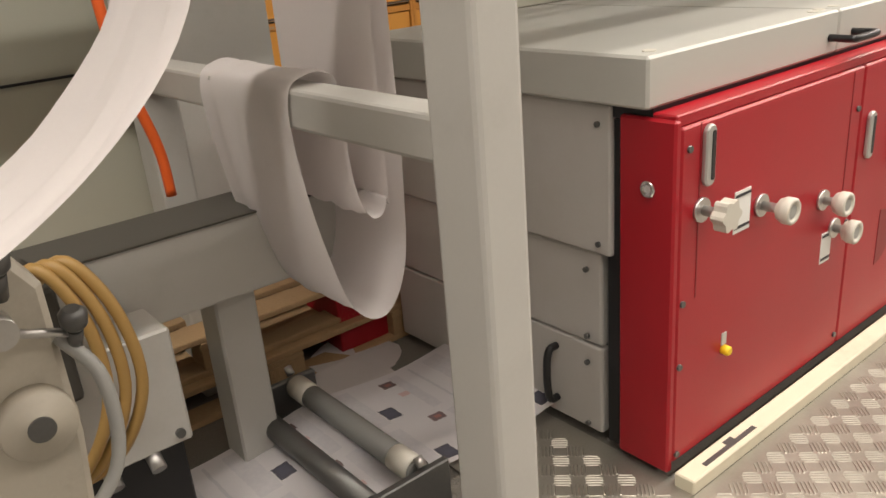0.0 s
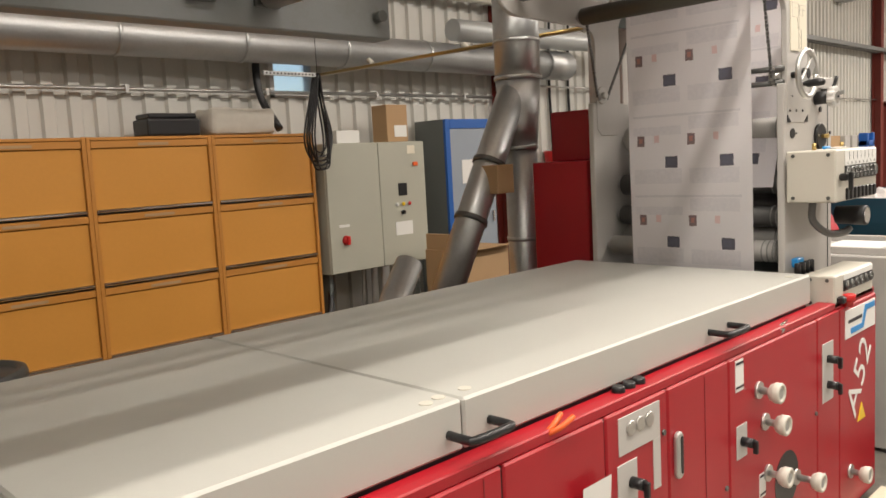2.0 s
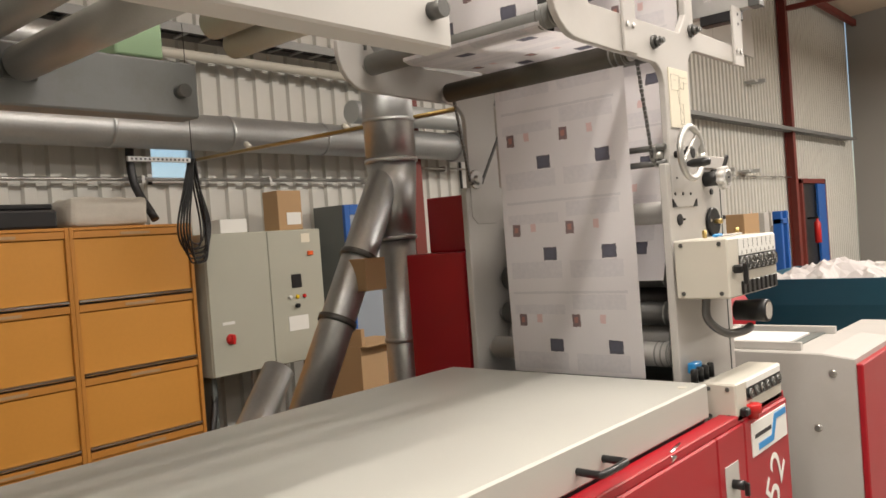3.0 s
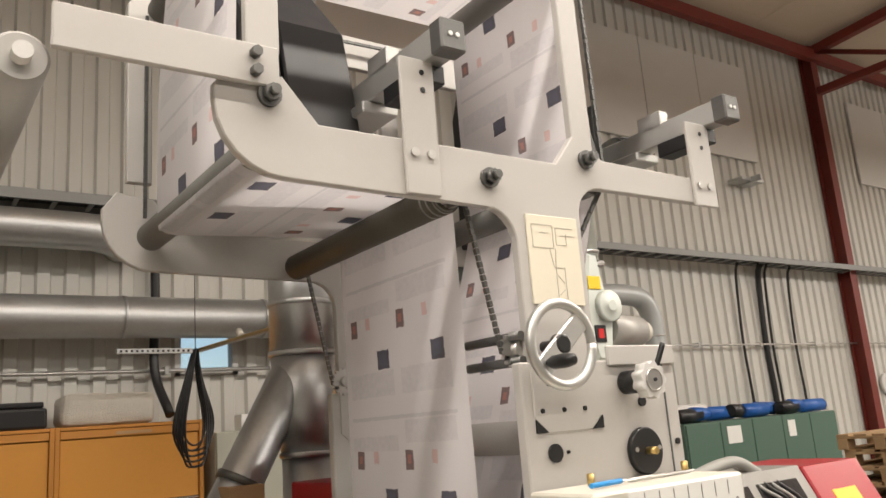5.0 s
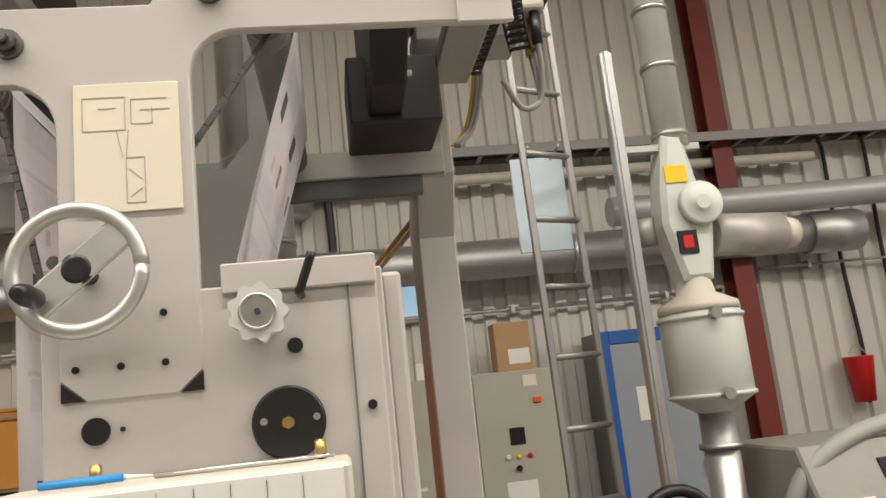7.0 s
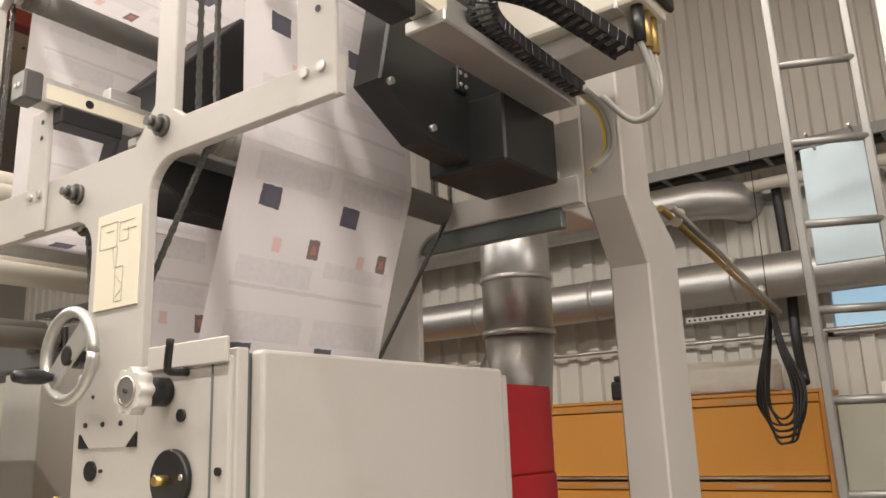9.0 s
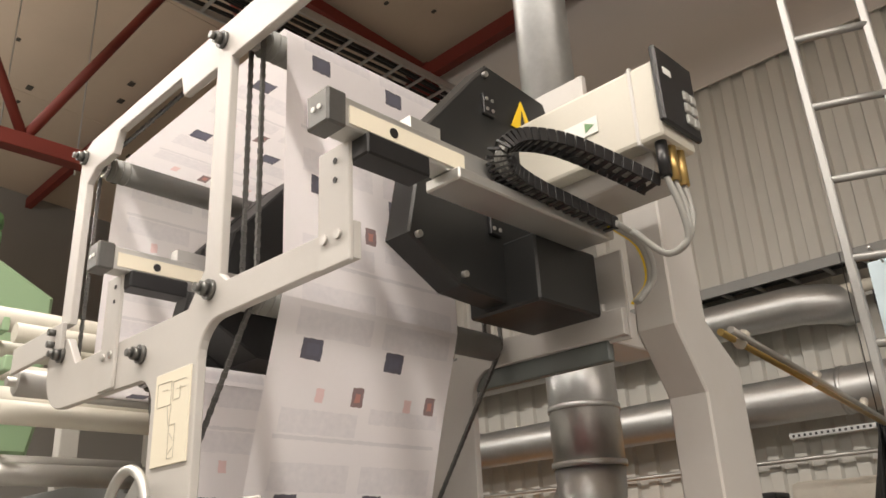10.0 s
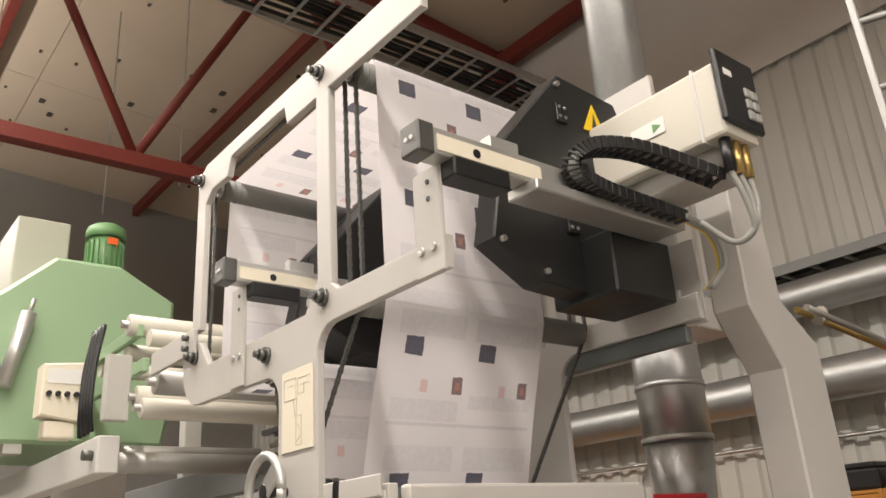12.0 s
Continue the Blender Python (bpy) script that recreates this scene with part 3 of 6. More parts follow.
# ---- storage along the north wall ----
def orange_unit(x0):
    u = thing("shutter_cabinet", "orange wood cabinet with flap doors and silver edge strips", "cabinet", (x0 + 0.5, 5.9, 0), "orange cabinets")
    x1 = x0 + 0.983
    bm = B()
    bx(bm, x0, x0 + 0.03, 5.635, 6.1, 0, 2.0, 0.003); bx(bm, x1 - 0.03, x1, 5.635, 6.1, 0, 2.0, 0.003)
    bx(bm, x0 + 0.03, x1 - 0.03, 5.635, 6.1, 1.975, 1.998, 0.003); bx(bm, x0 + 0.03, x1 - 0.03, 6.06, 6.1, 0, 1.975, 0)
    part("body", bm, ORANGE_D, u)
    for k in range(4):
        z1 = 1.975 - k * 0.535
        z0 = max(0.03, z1 - 0.535)
        bm = B(); bx(bm, x0 + 0.032, x1 - 0.032, 5.64, 5.66, z1 - 0.055, z1 - 0.004, 0.003); part("top_rail", bm, ORANGE_D, u)
        bm = B(); bx(bm, x0 + 0.034, x1 - 0.034, 5.655, 5.675, z0 + 0.035, z1 - 0.06, 0.002); door = part("flap_door", bm, ORANGE, u)
        bm = B(); bx(bm, x0 + 0.034, x1 - 0.034, 5.628, 5.66, z0 + 0.014, z0 + 0.034, 0.005); part("edge_strip", bm, CHROME, door, "silver edge strip")
        bm = B(); bx(bm, x0 + 0.034, x1 - 0.034, 5.65, 6.0, z0, z0 + 0.012, 0); part("shelf_gap", bm, BLACK, u)
        bm = B(); bx(bm, x0 + 0.38, x0 + 0.62, 5.636, 5.641, z1 - 0.042, z1 - 0.022, 0); part("tag_strip", bm, CARD, u)


for i in range(5):
    orange_unit(0.315 + i * 0.985)
bc = thing("black_case", "black plastic case lying on the orange cabinets", "case", (4.0, 5.85, 2.0))
bm = B(); bx(bm, 3.78, 4.22, 5.72, 6.0, 2.0, 2.14, 0.02); part("shell", bm, BLACK, bc)
bm = B(); bx(bm, 3.8, 4.2, 5.74, 5.98, 2.14, 2.18, 0.015); part("lid", bm, BLACK, bc)
bm = B(); bx(bm, 4.3, 4.92, 5.7, 6.05, 2.0, 2.22, 0.05)
bmesh.ops.subdivide_edges(bm, edges=bm.edges[:], cuts=3, use_grid_fill=True)
for v in bm.verts:
    if v.co.z > 2.02:
        v.co += Vector((0.02, 0.02, 0.03)) * noise.noise(v.co * 9)
for f in bm.faces:
    f.smooth = True
single("folded_cloth", bm, CLOTH, "crumpled off-white folded cloth pack on the cabinets", "cloth")

ec = thing("control_cabinet", "grey-green steel electrical cabinet with two doors", "cabinet", (5.92, 5.74, 0))
bm = B(); bx(bm, 5.31, 6.53, 5.6, 5.92, 0.72, 1.9, 0.006); part("body", bm, ELCAB, ec)
for s in (5.36, 6.44):
    bm = B(); bx(bm, s, s + 0.04, 5.7, 5.85, 0, 0.72, 0.003); part("leg", bm, SIDEGREY, ec)
bm = B(); bx(bm, 5.315, 5.928, 5.58, 5.602, 0.725, 1.895, 0.005); d1 = part("door", bm, ELCAB, ec)
bm = B(); bx(bm, 5.934, 6.525, 5.58, 5.602, 0.725, 1.895, 0.005); d2_ = part("door", bm, ELCAB, ec)
bm = B(); lathe(bm, (5.49, 5.58, 1.02), (0, -1, 0), [(0, 0.045), (0.02, 0.04), (0.03, 0.02)]); bx(bm, 5.475, 5.505, 5.53, 5.56, 0.98, 1.06, 0.004); part("main_switch", bm, REDPL, d1, "black and red rotary main switch")
bm = B(); bx(bm, 6.16, 6.27, 5.572, 5.582, 1.38, 1.5, 0.003); part("display", bm, BLACK, d2_)
for i, c in enumerate((LABEL, ELCAB, REDPL)):
    bm = B(); lathe(bm, (6.13 + i * 0.08, 5.58, 1.3), (0, -1, 0), [(0, 0.018), (0.015, 0.018), (0.02, 0.012)], 12); part("button", bm, c if i != 1 else YELLOW, d2_)
bm = B(); lathe(bm, (6.2, 5.58, 1.22), (0, -1, 0), [(0, 0.02), (0.03, 0.02)], 12); part("selector", bm, BLACK, d2_)
bm = B(); bx(bm, 6.1, 6.32, 5.576, 5.581, 1.0, 1.13, 0.001); part("notice", bm, LABEL, d2_, "white paper notice")
bm = B(); bx(bm, 6.36, 6.42, 5.56, 5.581, 1.66, 1.7, 0.004); part("lamp", bm, ORPL, d2_)
bm = B(); bx(bm, 6.3, 6.4, 5.577, 5.581, 1.78, 1.86, 0.001); part("sticker", bm, YELLOWP, d2_)
bm = B(); bx(bm, 5.42, 5.54, 5.577, 5.581, 1.14, 1.165, 0.001); part("sticker", bm, LABEL, d1)
bm = B(); pipe(bm, [(5.4, 5.75, 0.75), (5.38, 5.72, 0.5), (5.3, 5.65, 0.3), (5.28, 5.6, 0.02)], 0.03, 8); part("cable", bm, BLACK, ec)
for k in range(4):
    bm = B(); pipe(bm, [(5.8 + 0.12 * k, 5.75, 0.74), (5.8 + 0.12 * k, 5.77, 0.4), (5.78 + 0.13 * k, 5.8, 0.02)], 0.016, 8); part("conduit", bm, STEEL, ec)
cb = thing("carton", "tall brown cardboard carton with a white label", "box", (6.28, 5.8, 1.9))
bm = B(); bx(bm, 6.15, 6.42, 5.68, 5.9, 1.902, 2.26, 0.004); part("body", bm, CARD, cb)
bm = B(); bx(bm, 6.24, 6.4, 5.675, 5.679, 1.95, 2.06, 0); part("label", bm, LABEL, cb)
bm = B(); bx(bm, 5.55, 5.82, 5.7, 5.85, 1.902, 2.02, 0.004)
single("white_box", bm, LABEL, "small white cardboard box on the electrical cabinet", "box")

bl = thing("blue_cabinet", "tall grey cabinet with blue frame and plain doors", "cabinet", (7.3, 5.95, 0))
bm = B(); bx(bm, 6.95, 7.72, 5.72, 6.15, 0, 2.12, 0.004); part("body", bm, SIDEGREY, bl)
bm = B(); bx(bm, 7.02, 7.7, 5.695, 5.72, 0.05, 2.02, 0.004); dd = part("door", bm, BLUEGREY, bl)
bm = B(); bx(bm, 6.95, 7.02, 5.685, 5.72, 0, 2.12, 0.004); bx(bm, 7.02, 7.72, 5.685, 5.72, 2.02, 2.12, 0.004); part("frame", bm, BLUE, bl, "bright blue frame")
bm = B(); bx(bm, 7.18, 7.38, 5.69, 5.696, 1.44, 1.69, 0); part("notice", bm, LABEL, dd, "white paper notice")
bm = B(); bx(bm, 7.62, 7.65, 5.67, 5.696, 1.0, 1.12, 0.004); part("handle", bm, CHROME, dd)
ob_ = thing("open_carton", "open brown cardboard carton with flaps", "box", (6.75, 5.2, 0))
bm = B(); bx(bm, 6.3, 6.95, 4.9, 5.4, 0, 0.85, 0.004); part("body", bm, CARD, ob_)
bm = B(); bx(bm, 6.3, 6.95, 4.82, 4.9, 0.85, 0.86, 0.002, pose(0, 0, 0)); part("flap", bm, CARD, ob_)
bm = B(); bx(bm, 6.32, 6.36, 4.9, 5.4, 0.85, 1.0, 0.002); part("flap", bm, CARD, ob_)

for i in range(5):
    x = 10.05 + i * 0.56
    g = thing("green_cabinet", "dark green steel locker cabinet", "cabinet", (x + 0.28, 5.5, 0), "green cabinets")
    bm = B(); bx(bm, x, x + 0.57, 5.24, 5.72, 0, 1.64, 0.006); part("body", bm, GREENCAB, g)
    bm = B(); bx(bm, x + 0.012, x + 0.558, 5.222, 5.24, 0.05, 1.63, 0.004); dd = part("door", bm, GREENCAB, g)
    bm = B(); bx(bm, x + 0.5, x + 0.53, 5.2, 5.222, 0.85, 0.98, 0.004); part("handle", bm, BLACK, dd)
    if i in (1, 3):
        bm = B(); bx(bm, x + 0.1, x + (0.34 if i == 1 else 0.24), 5.216, 5.221, 1.4, 1.58, 0); part("notice", bm, LABEL, dd)
for i in range(9):
    x = 10.3 + i * 0.3
    bm = B(); rod(bm, (x - 0.22, 5.34 + 0.06 * (i % 3), 1.72 + 0.02 * (i % 2)), (x + 0.24, 5.42 + 0.07 * (i % 2), 1.72), 0.075, 10, bevel=0.015)
    for v in bm.verts:
        v.co += Vector((0.02, 0.02, 0.02)) * noise.noise(v.co * 14)
    single("fabric_roll", bm, BLUE if i % 3 else BLACK, "dark blue rolled fabric bundle on the green cabinets", "fabric roll", group="fabric rolls")
bm = B(); bx(bm, 10.1, 10.75, 5.42, 5.66, 1.642, 1.84, 0.08)
single("plastic_sack", bm, WHITE, "white plastic sack lying on the green cabinets", "sack")


# ---- first printing unit with the red panels ----
pu = thing("printing_unit", "red-panelled printing unit with a light grey hinged lid", "printing machine", (3.2, 1.6, 0))
bm = B(); bx(bm, 1.47, 5.0, 1.02, 2.2, 0.05, 0.985, 0.004); part("chassis", bm, SIDEGREY, pu)
bm = B(); bx(bm, 1.5, 5.0, 0.99, 1.03, 0.05, 0.98, 0); part("inner_frame", bm, BLACK, pu)
SEAMS = [1.44, 2.355, 2.78, 3.11, 3.51, 4.29, 4.54, 5.01]
for i, (a, c) in enumerate(zip(SEAMS, SEAMS[1:])):
    bm = B()
    bx(bm, a + 0.003, c - 0.003, 0.965, 0.988, 0.055, 0.985, 0.006)
    bx(bm, a + 0.003, c - 0.003, 0.988, 1.05, 0.962, 0.985, 0.003)
    part("front_panel", bm, RED, pu)
bm = B(); bx(bm, 1.42, 1.445, 0.985, 1.15, 0.03, 1.004, 0.006); part("end_panel", bm, RED, pu)
bm = B(); bx(bm, 1.44, 1.46, 1.15, 1.2, 0.03, 0.985, 0); part("gasket", bm, BLACK, pu)
bm = B(); bx(bm, 1.43, 5.0, 0.99, 1.06, 0.985, 1.016, 0.004); part("ledge_strip", bm, RED, pu)
for q, nm in (((1.18, 2.2, 0.615, 1.02), "side_panel"), ((1.225, 2.2, 0.325, 0.61), "side_panel"), ((1.225, 2.2, 0.035, 0.32), "side_panel")):
    bm = B(); bx(bm, 1.425 if q[0] < 1.2 else 1.44, 1.475, q[0], q[1], q[2], q[3], 0.008)
    sp = part(nm, bm, GREY, pu, "light grey end cover panel")
    for yy, zz in ((q[0] + 0.04, q[3] - 0.05), (q[0] + 0.04, q[2] + 0.03)):
        bm = B(); rod(bm, (1.418, yy, zz), (1.428, yy, zz), 0.008, 10); part("screw", bm, GUNMETAL, sp)
bm = B(); bx(bm, 1.418, 1.427, 1.5, 1.58, 0.795, 0.825, 0.003); part("slot", bm, BLACK, pu)
bm = B(); pipe(bm, [(1.445, 1.4, 0.27), (1.405, 1.4, 0.26), (1.395, 1.4, 0.18), (1.405, 1.4, 0.1), (1.445, 1.4, 0.09)], 0.012, 8); part("pull_handle", bm, BLACK, pu)
bm = B(); lathe(bm, (1.42, 1.06, 0.83), (-1, 0, 0), [(0, 0.022), (0.006, 0.022), (0.008, 0.015), (0.004, 0.01)], 16); part("lock", bm, CHROME, pu)
# lid in two lengths
for a, c in ((1.4, 2.298), (2.302, 4.4)):
    bm = B(); bx(bm, a, c, 1.05, 2.24, 1.026, 1.15, 0.007); lid = part("lid", bm, LID, pu, "light grey sheet-metal lid with dusty streaks")
    hx = 2.32 if a < 2 else 3.58
    bm = B(); pipe(bm, [(hx - 0.07, 1.05, 1.075), (hx - 0.07, 0.99, 1.075), (hx - 0.055, 0.975, 1.075), (hx + 0.055, 0.975, 1.075), (hx + 0.07, 0.99, 1.075), (hx + 0.07, 1.05, 1.075)], 0.011, 10, 4)
    part("lid_handle", bm, BLACK, lid)
for x, y in ((1.47, 1.1), (2.22, 1.09), (2.27, 1.1), (2.36, 1.1), (4.3, 1.1)):
    bm = B(); rod(bm, (x, y, 1.149), (x, y, 1.153), 0.017, 12); part("plug", bm, CREAM, pu)
bm = B(); bx(bm, 1.435, 4.38, 1.062, 2.22, 0.99, 1.03, 0); part("lid_gasket", bm, BLACK, pu)
bm = B(); bx(bm, 1.42, 5.02, 0.9, 0.962, 0.004, 0.05, 0.004); part("base_strip", bm, SILL, pu, "cream floor strip with worn marking")
bm = B(); bx(bm, 1.5, 1.75, 0.915, 0.93, 0.05, 0.0515, 0); bx(bm, 1.62, 1.66, 0.93, 0.945, 0.05, 0.0515, 0); part("strip_marking", bm, GUNMETAL, pu)


def recess_handle(x, z0, z1, w=0.042):
    bm = B(); prism(bm, arc(x, z1 - w / 2, w / 2, 0, 180, 8) + arc(x, z0 + w / 2, w / 2, 180, 360, 8), 0.95, 0.966, 0.004); h = part("grip", bm, ALU, pu, "silver recessed door grip")
    bm = B(); prism(bm, arc(x + 0.007, z1 - 0.022, 0.007, 0, 180, 6) + arc(x + 0.007, z0 + 0.022, 0.007, 180, 360, 6), 0.9485, 0.9502, 0); part("grip_slot", bm, BLACK, h)


for x, z0, z1 in ((1.555, 0.80, 0.955), (2.43, 0.665, 0.815), (3.17, 0.67, 0.82), (3.33, 0.06, 0.19)):
    recess_handle(x, z0, z1)


def knob(x, z, length=0.075, r=0.036, lobes=False):
    bm = B(); rod(bm, (x, 0.966, z), (x, 0.955, z), r * 0.85, 18); rod(bm, (x, 0.956, z), (x, 0.966 - length, z), 0.013, 12)
    k = part("adjusting_knob", bm, STEEL, pu, "grey plastic adjusting knob on a steel shaft")
    bm = B()
    if lobes:
        t = bmesh.new(); ring = []
        for f in (0, 1):
            ring.append([t.verts.new((x + (r + 0.005 * math.cos(a * 6)) * math.cos(a), 0.966 - length + 0.03 - f * 0.035, z + (r + 0.005 * math.cos(a * 6)) * math.sin(a))) for a in (j * math.pi / 18 for j in range(36))])
        for j in range(36):
            t.faces.new((ring[0][j], ring[0][(j + 1) % 36], ring[1][(j + 1) % 36], ring[1][j]))
        t.faces.new(ring[0]); t.faces.new(ring[1]); bmesh.ops.recalc_face_normals(t, faces=t.faces[:]); merge(bm, t)
    else:
        lathe(bm, (x, 0.966 - length + 0.035, z), (0, -1, 0), [(0, r * 0.6), (0.006, r * 0.82), (0.012, r * 0.84), (0.016, r * 0.95), (0.02, r), (0.04, r), (0.044, r * 0.9), (0.042, r * 0.62), (0.036, r * 0.58)], 24)
    part("knob_head", bm, CREAM, k)
    if not lobes:
        bm = B(); rod(bm, (x, 0.966 - length - 0.0015, z), (x, 0.966 - length - 0.0045, z), r * 0.5, 20); part("knob_insert", bm, GREYHOSE, k)


for x, z, ln, lob in ((1.56, 0.735, 0.085, True), (1.84, 0.67, 0.09, False), (2.19, 0.59, 0.075, False), (2.28, 0.475, 0.07, False), (2.99, 0.35, 0.085, False), (3.38, 0.355, 0.095, False), (3.77, 0.80, 0.08, False), (3.82, 0.67, 0.08, False), (3.84, 0.47, 0.08, False), (4.1, 0.37, 0.1, False), (4.7, 0.2, 0.08, False)):
    knob(x, z, ln, 0.037, lob)
for x0, x1, z0, z1 in ((1.69, 1.765, 0.63, 0.745), (2.19, 2.25, 0.38, 0.48), (2.85, 2.9, 0.28, 0.42), (3.57, 3.63, 0.84, 0.95), (3.75, 3.8, 0.4, 0.49), (3.3, 3.335, 0.37, 0.45)):
    bm = B(); bx(bm, x0, x1, 0.9625, 0.9652, z0, z1, 0); lb = part("label_plate", bm, LABEL, pu)
    for k in (0.1, 0.86):
        bm = B(); bx(bm, x0 + 0.002, x1 - 0.002, 0.9612, 0.9625, z0 + (z1 - z0) * k, z0 + (z1 - z0) * k + 0.008, 0); part("label_bar", bm, INK, lb)
for x0, x1, z0, z1 in ((2.84, 3.06, 0.855, 0.965), (3.02, 3.06, 0.7, 0.855), (2.83, 2.93, 0.56, 0.83), (3.56, 3.64, 0.62, 0.74), (4.34, 4.46, 0.62, 0.87)):
    bm = B(); bx(bm, x0, x1, 0.962, 0.9655, z0, z1, 0.001); part("switch_plate", bm, GREY, pu, "grey metal switch plate")
for i in range(3):
    bm = B(); lathe(bm, (2.9 + i * 0.05, 0.962, 0.925), (0, -1, 0), [(0, 0.022), (0.004, 0.022), (0.005, 0.016)], 18); part("dial", bm, STEEL, pu)
    bm = B(); lathe(bm, (2.92 + i * 0.055, 1.03, 0.994), (0, 0, 1), [(0, 0.02), (0.035, 0.02), (0.04, 0.016)], 16); part("top_button", bm, BLACK, pu)
for x, z in ((2.9, 0.765), (2.9, 0.63), (3.6, 0.68), (4.4, 0.8), (4.4, 0.69)):
    bm = B(); rod(bm, (x, 0.962, z), (x, 0.92, z), 0.017, 14); bx(bm, x - 0.008, x + 0.008, 0.905, 0.922, z - 0.035, z + 0.012, 0.003); part("switch", bm, BLACK, pu)
bm = B(); lathe(bm, (1.66, 0.965, 0.32), (0, -1, 0), [(0, 0.014), (0.02, 0.014), (0.024, 0.01)], 14); part("yellow_button", bm, YELLOW, pu)
bm = B(); bx(bm, 1.65, 1.672, 0.962, 0.9652, 0.335, 0.37, 0); part("button_tag", bm, GREY, pu)
for x, z in ((1.47, 0.93), (1.46, 0.53), (1.455, 0.35), (1.455, 0.08), (2.33, 0.86), (2.33, 0.5), (2.33, 0.1), (3.08, 0.86), (3.08, 0.6), (3.48, 0.55), (4.27, 0.6), (2.75, 0.08)):
    bm = B(); rod(bm, (x, 0.966, z), (x, 0.958, z), 0.009, 10); part("panel_screw", bm, GUNMETAL, pu)
# thin cut lines and the half-round opening in the panels
for q in ((1.515, 1.519, 0.53, 0.985), (2.285, 2.289, 0.6, 0.975), (2.81, 2.814, 0.055, 0.35), (3.34, 3.344, 0.55, 0.97)):
    bm = B(); bx(bm, q[0], q[1], 0.9635, 0.9655, q[2], q[3], 0); part("panel_groove", bm, RED_DARK, pu)
bm = B(); prism(bm, arc(2.58, 0.37, 0.1, -90, 90, 10), 0.9635, 0.9655, 0); part("half_round_cut", bm, RED_DARK, pu)
bm = B(); prism(bm, arc(3.98, 0.42, 0.11, 0, 360, 20)[:-1], 0.9635, 0.9655, 0); part("round_cut", bm, BLACK, pu)
bm = B(); bx(bm, 4.6, 4.98, 0.9605, 0.9652, 0.84, 0.965, 0.001); lg = part("maker_plate", bm, LABEL, pu, "white maker plate with a blue flash")
bm = B(); bx(bm, 4.63, 4.8, 0.9592, 0.9605, 0.905, 0.92, 0); part("plate_line", bm, INK, lg)
bm = B(); prism(bm, [(4.66, 0.855), (4.82, 0.855), (4.86, 0.93), (4.97, 0.93), (4.97, 0.955), (4.84, 0.955), (4.80, 0.88), (4.66, 0.88)], 0.9588, 0.9605, 0); part("plate_flash", bm, BLUEPL, lg)


def lettering(text, size, m, material, parent, name="lettering"):
    cu = bpy.data.curves.new(name, "FONT")
    cu.body, cu.size, cu.align_x, cu.align_y, cu.extrude, cu.shear = text, size, "CENTER", "CENTER", 0.0006, 0.0
    tmp = new("tmp_text", cu)
    me = bpy.data.meshes.new_from_object(tmp.evaluated_get(bpy.context.evaluated_depsgraph_get()))
    bpy.data.objects.remove(tmp)
    me.transform(m)
    me.materials.clear(); me.materials.append(material)
    ob = new(name, me)
    ob.parent = parent
    if parent.data is None:
        ob.matrix_parent_inverse = Matrix.Translation(parent.location).inverted()
    return ob


lettering("A52", 0.22, pose(4.78, 0.963, 0.64, 90, 0, 0) @ pose(0, 0, 0, 0, 0, 54), LABEL, pu, "painted_letters")
bm = B(); prism(bm, [(4.76, 0.43), (4.86, 0.43), (4.81, 0.51)], 0.962, 0.9652, 0); part("warning_triangle", bm, YELLOW, pu)
# loose things on the ledge
pl = thing("pliers", "orange-handled pliers lying in the ledge tray", "pliers", (2.55, 1.0, 0.99))
for s in (-1, 1):
    bm = B(); pipe(bm, [(2.54, 1.005, 1.0), (2.57, 0.985 + s * 0.012, 1.02), (2.62, 0.99 + s * 0.02, 1.035)], 0.008, 8); part("grip", bm, ORPL, pl)
bm = B(); bx(bm, 2.49, 2.545, 0.995, 1.015, 0.99, 1.012, 0.004); part("jaw", bm, STEEL, pl)
bm = B(); rod(bm, (3.95, 1.0, 1.0), (4.1, 1.02, 1.0), 0.016, 12); rod(bm, (3.97, 1.0, 1.012), (4.08, 1.02, 1.012), 0.008, 8)
single("steel_tool", bm, CHROME, "small shiny steel tool on the red ledge", "tool")
bm = B(); t = bmesh.new(); bmesh.ops.create_grid(t, x_segments=6, y_segments=8, size=0.5)
for v in t.verts:
    a, c = v.co.x * 0.13, v.co.y * 0.22
    v.co = Vector((2.69 + a + 0.06 * c, 0.958 - 0.012 * abs(math.sin(c * 9)) * (1 if c < 0 else 0.3), 0.73 + c + (0.03 * a / 0.06 if c < -0.09 else 0)))
merge(bm, t)
single("handwritten_note", bm, LABEL, "torn white handwritten note taped to the red panel", "note")

# panels and fittings sit a finger's breadth further in
for o in pu.children:
    kind_ = o.name.split(".")[0]
    if kind_ in ("front_panel", "grip", "adjusting_knob", "label_plate", "switch_plate", "dial", "switch", "yellow_button", "button_tag", "panel_screw", "panel_groove", "half_round_cut", "round_cut", "maker_plate", "painted_letters", "warning_triangle"):
        o.location.y = 0.018
    if kind_ == "adjusting_knob":
        o.location.x, o.location.z = -0.035, 0.03
    if kind_ in ("grip", "label_plate"):
        o.location.x, o.location.z = -0.012, 0.022

# floor plate beside the unit
bm = B(); bx(bm, 0.9, 5.15, -0.9, 0.898, 0.0, 0.008, 0)
wp = single("walkway_plate", bm, PLATE, "worn five-bar steel checker plate walkway", "floor plate", "structure")


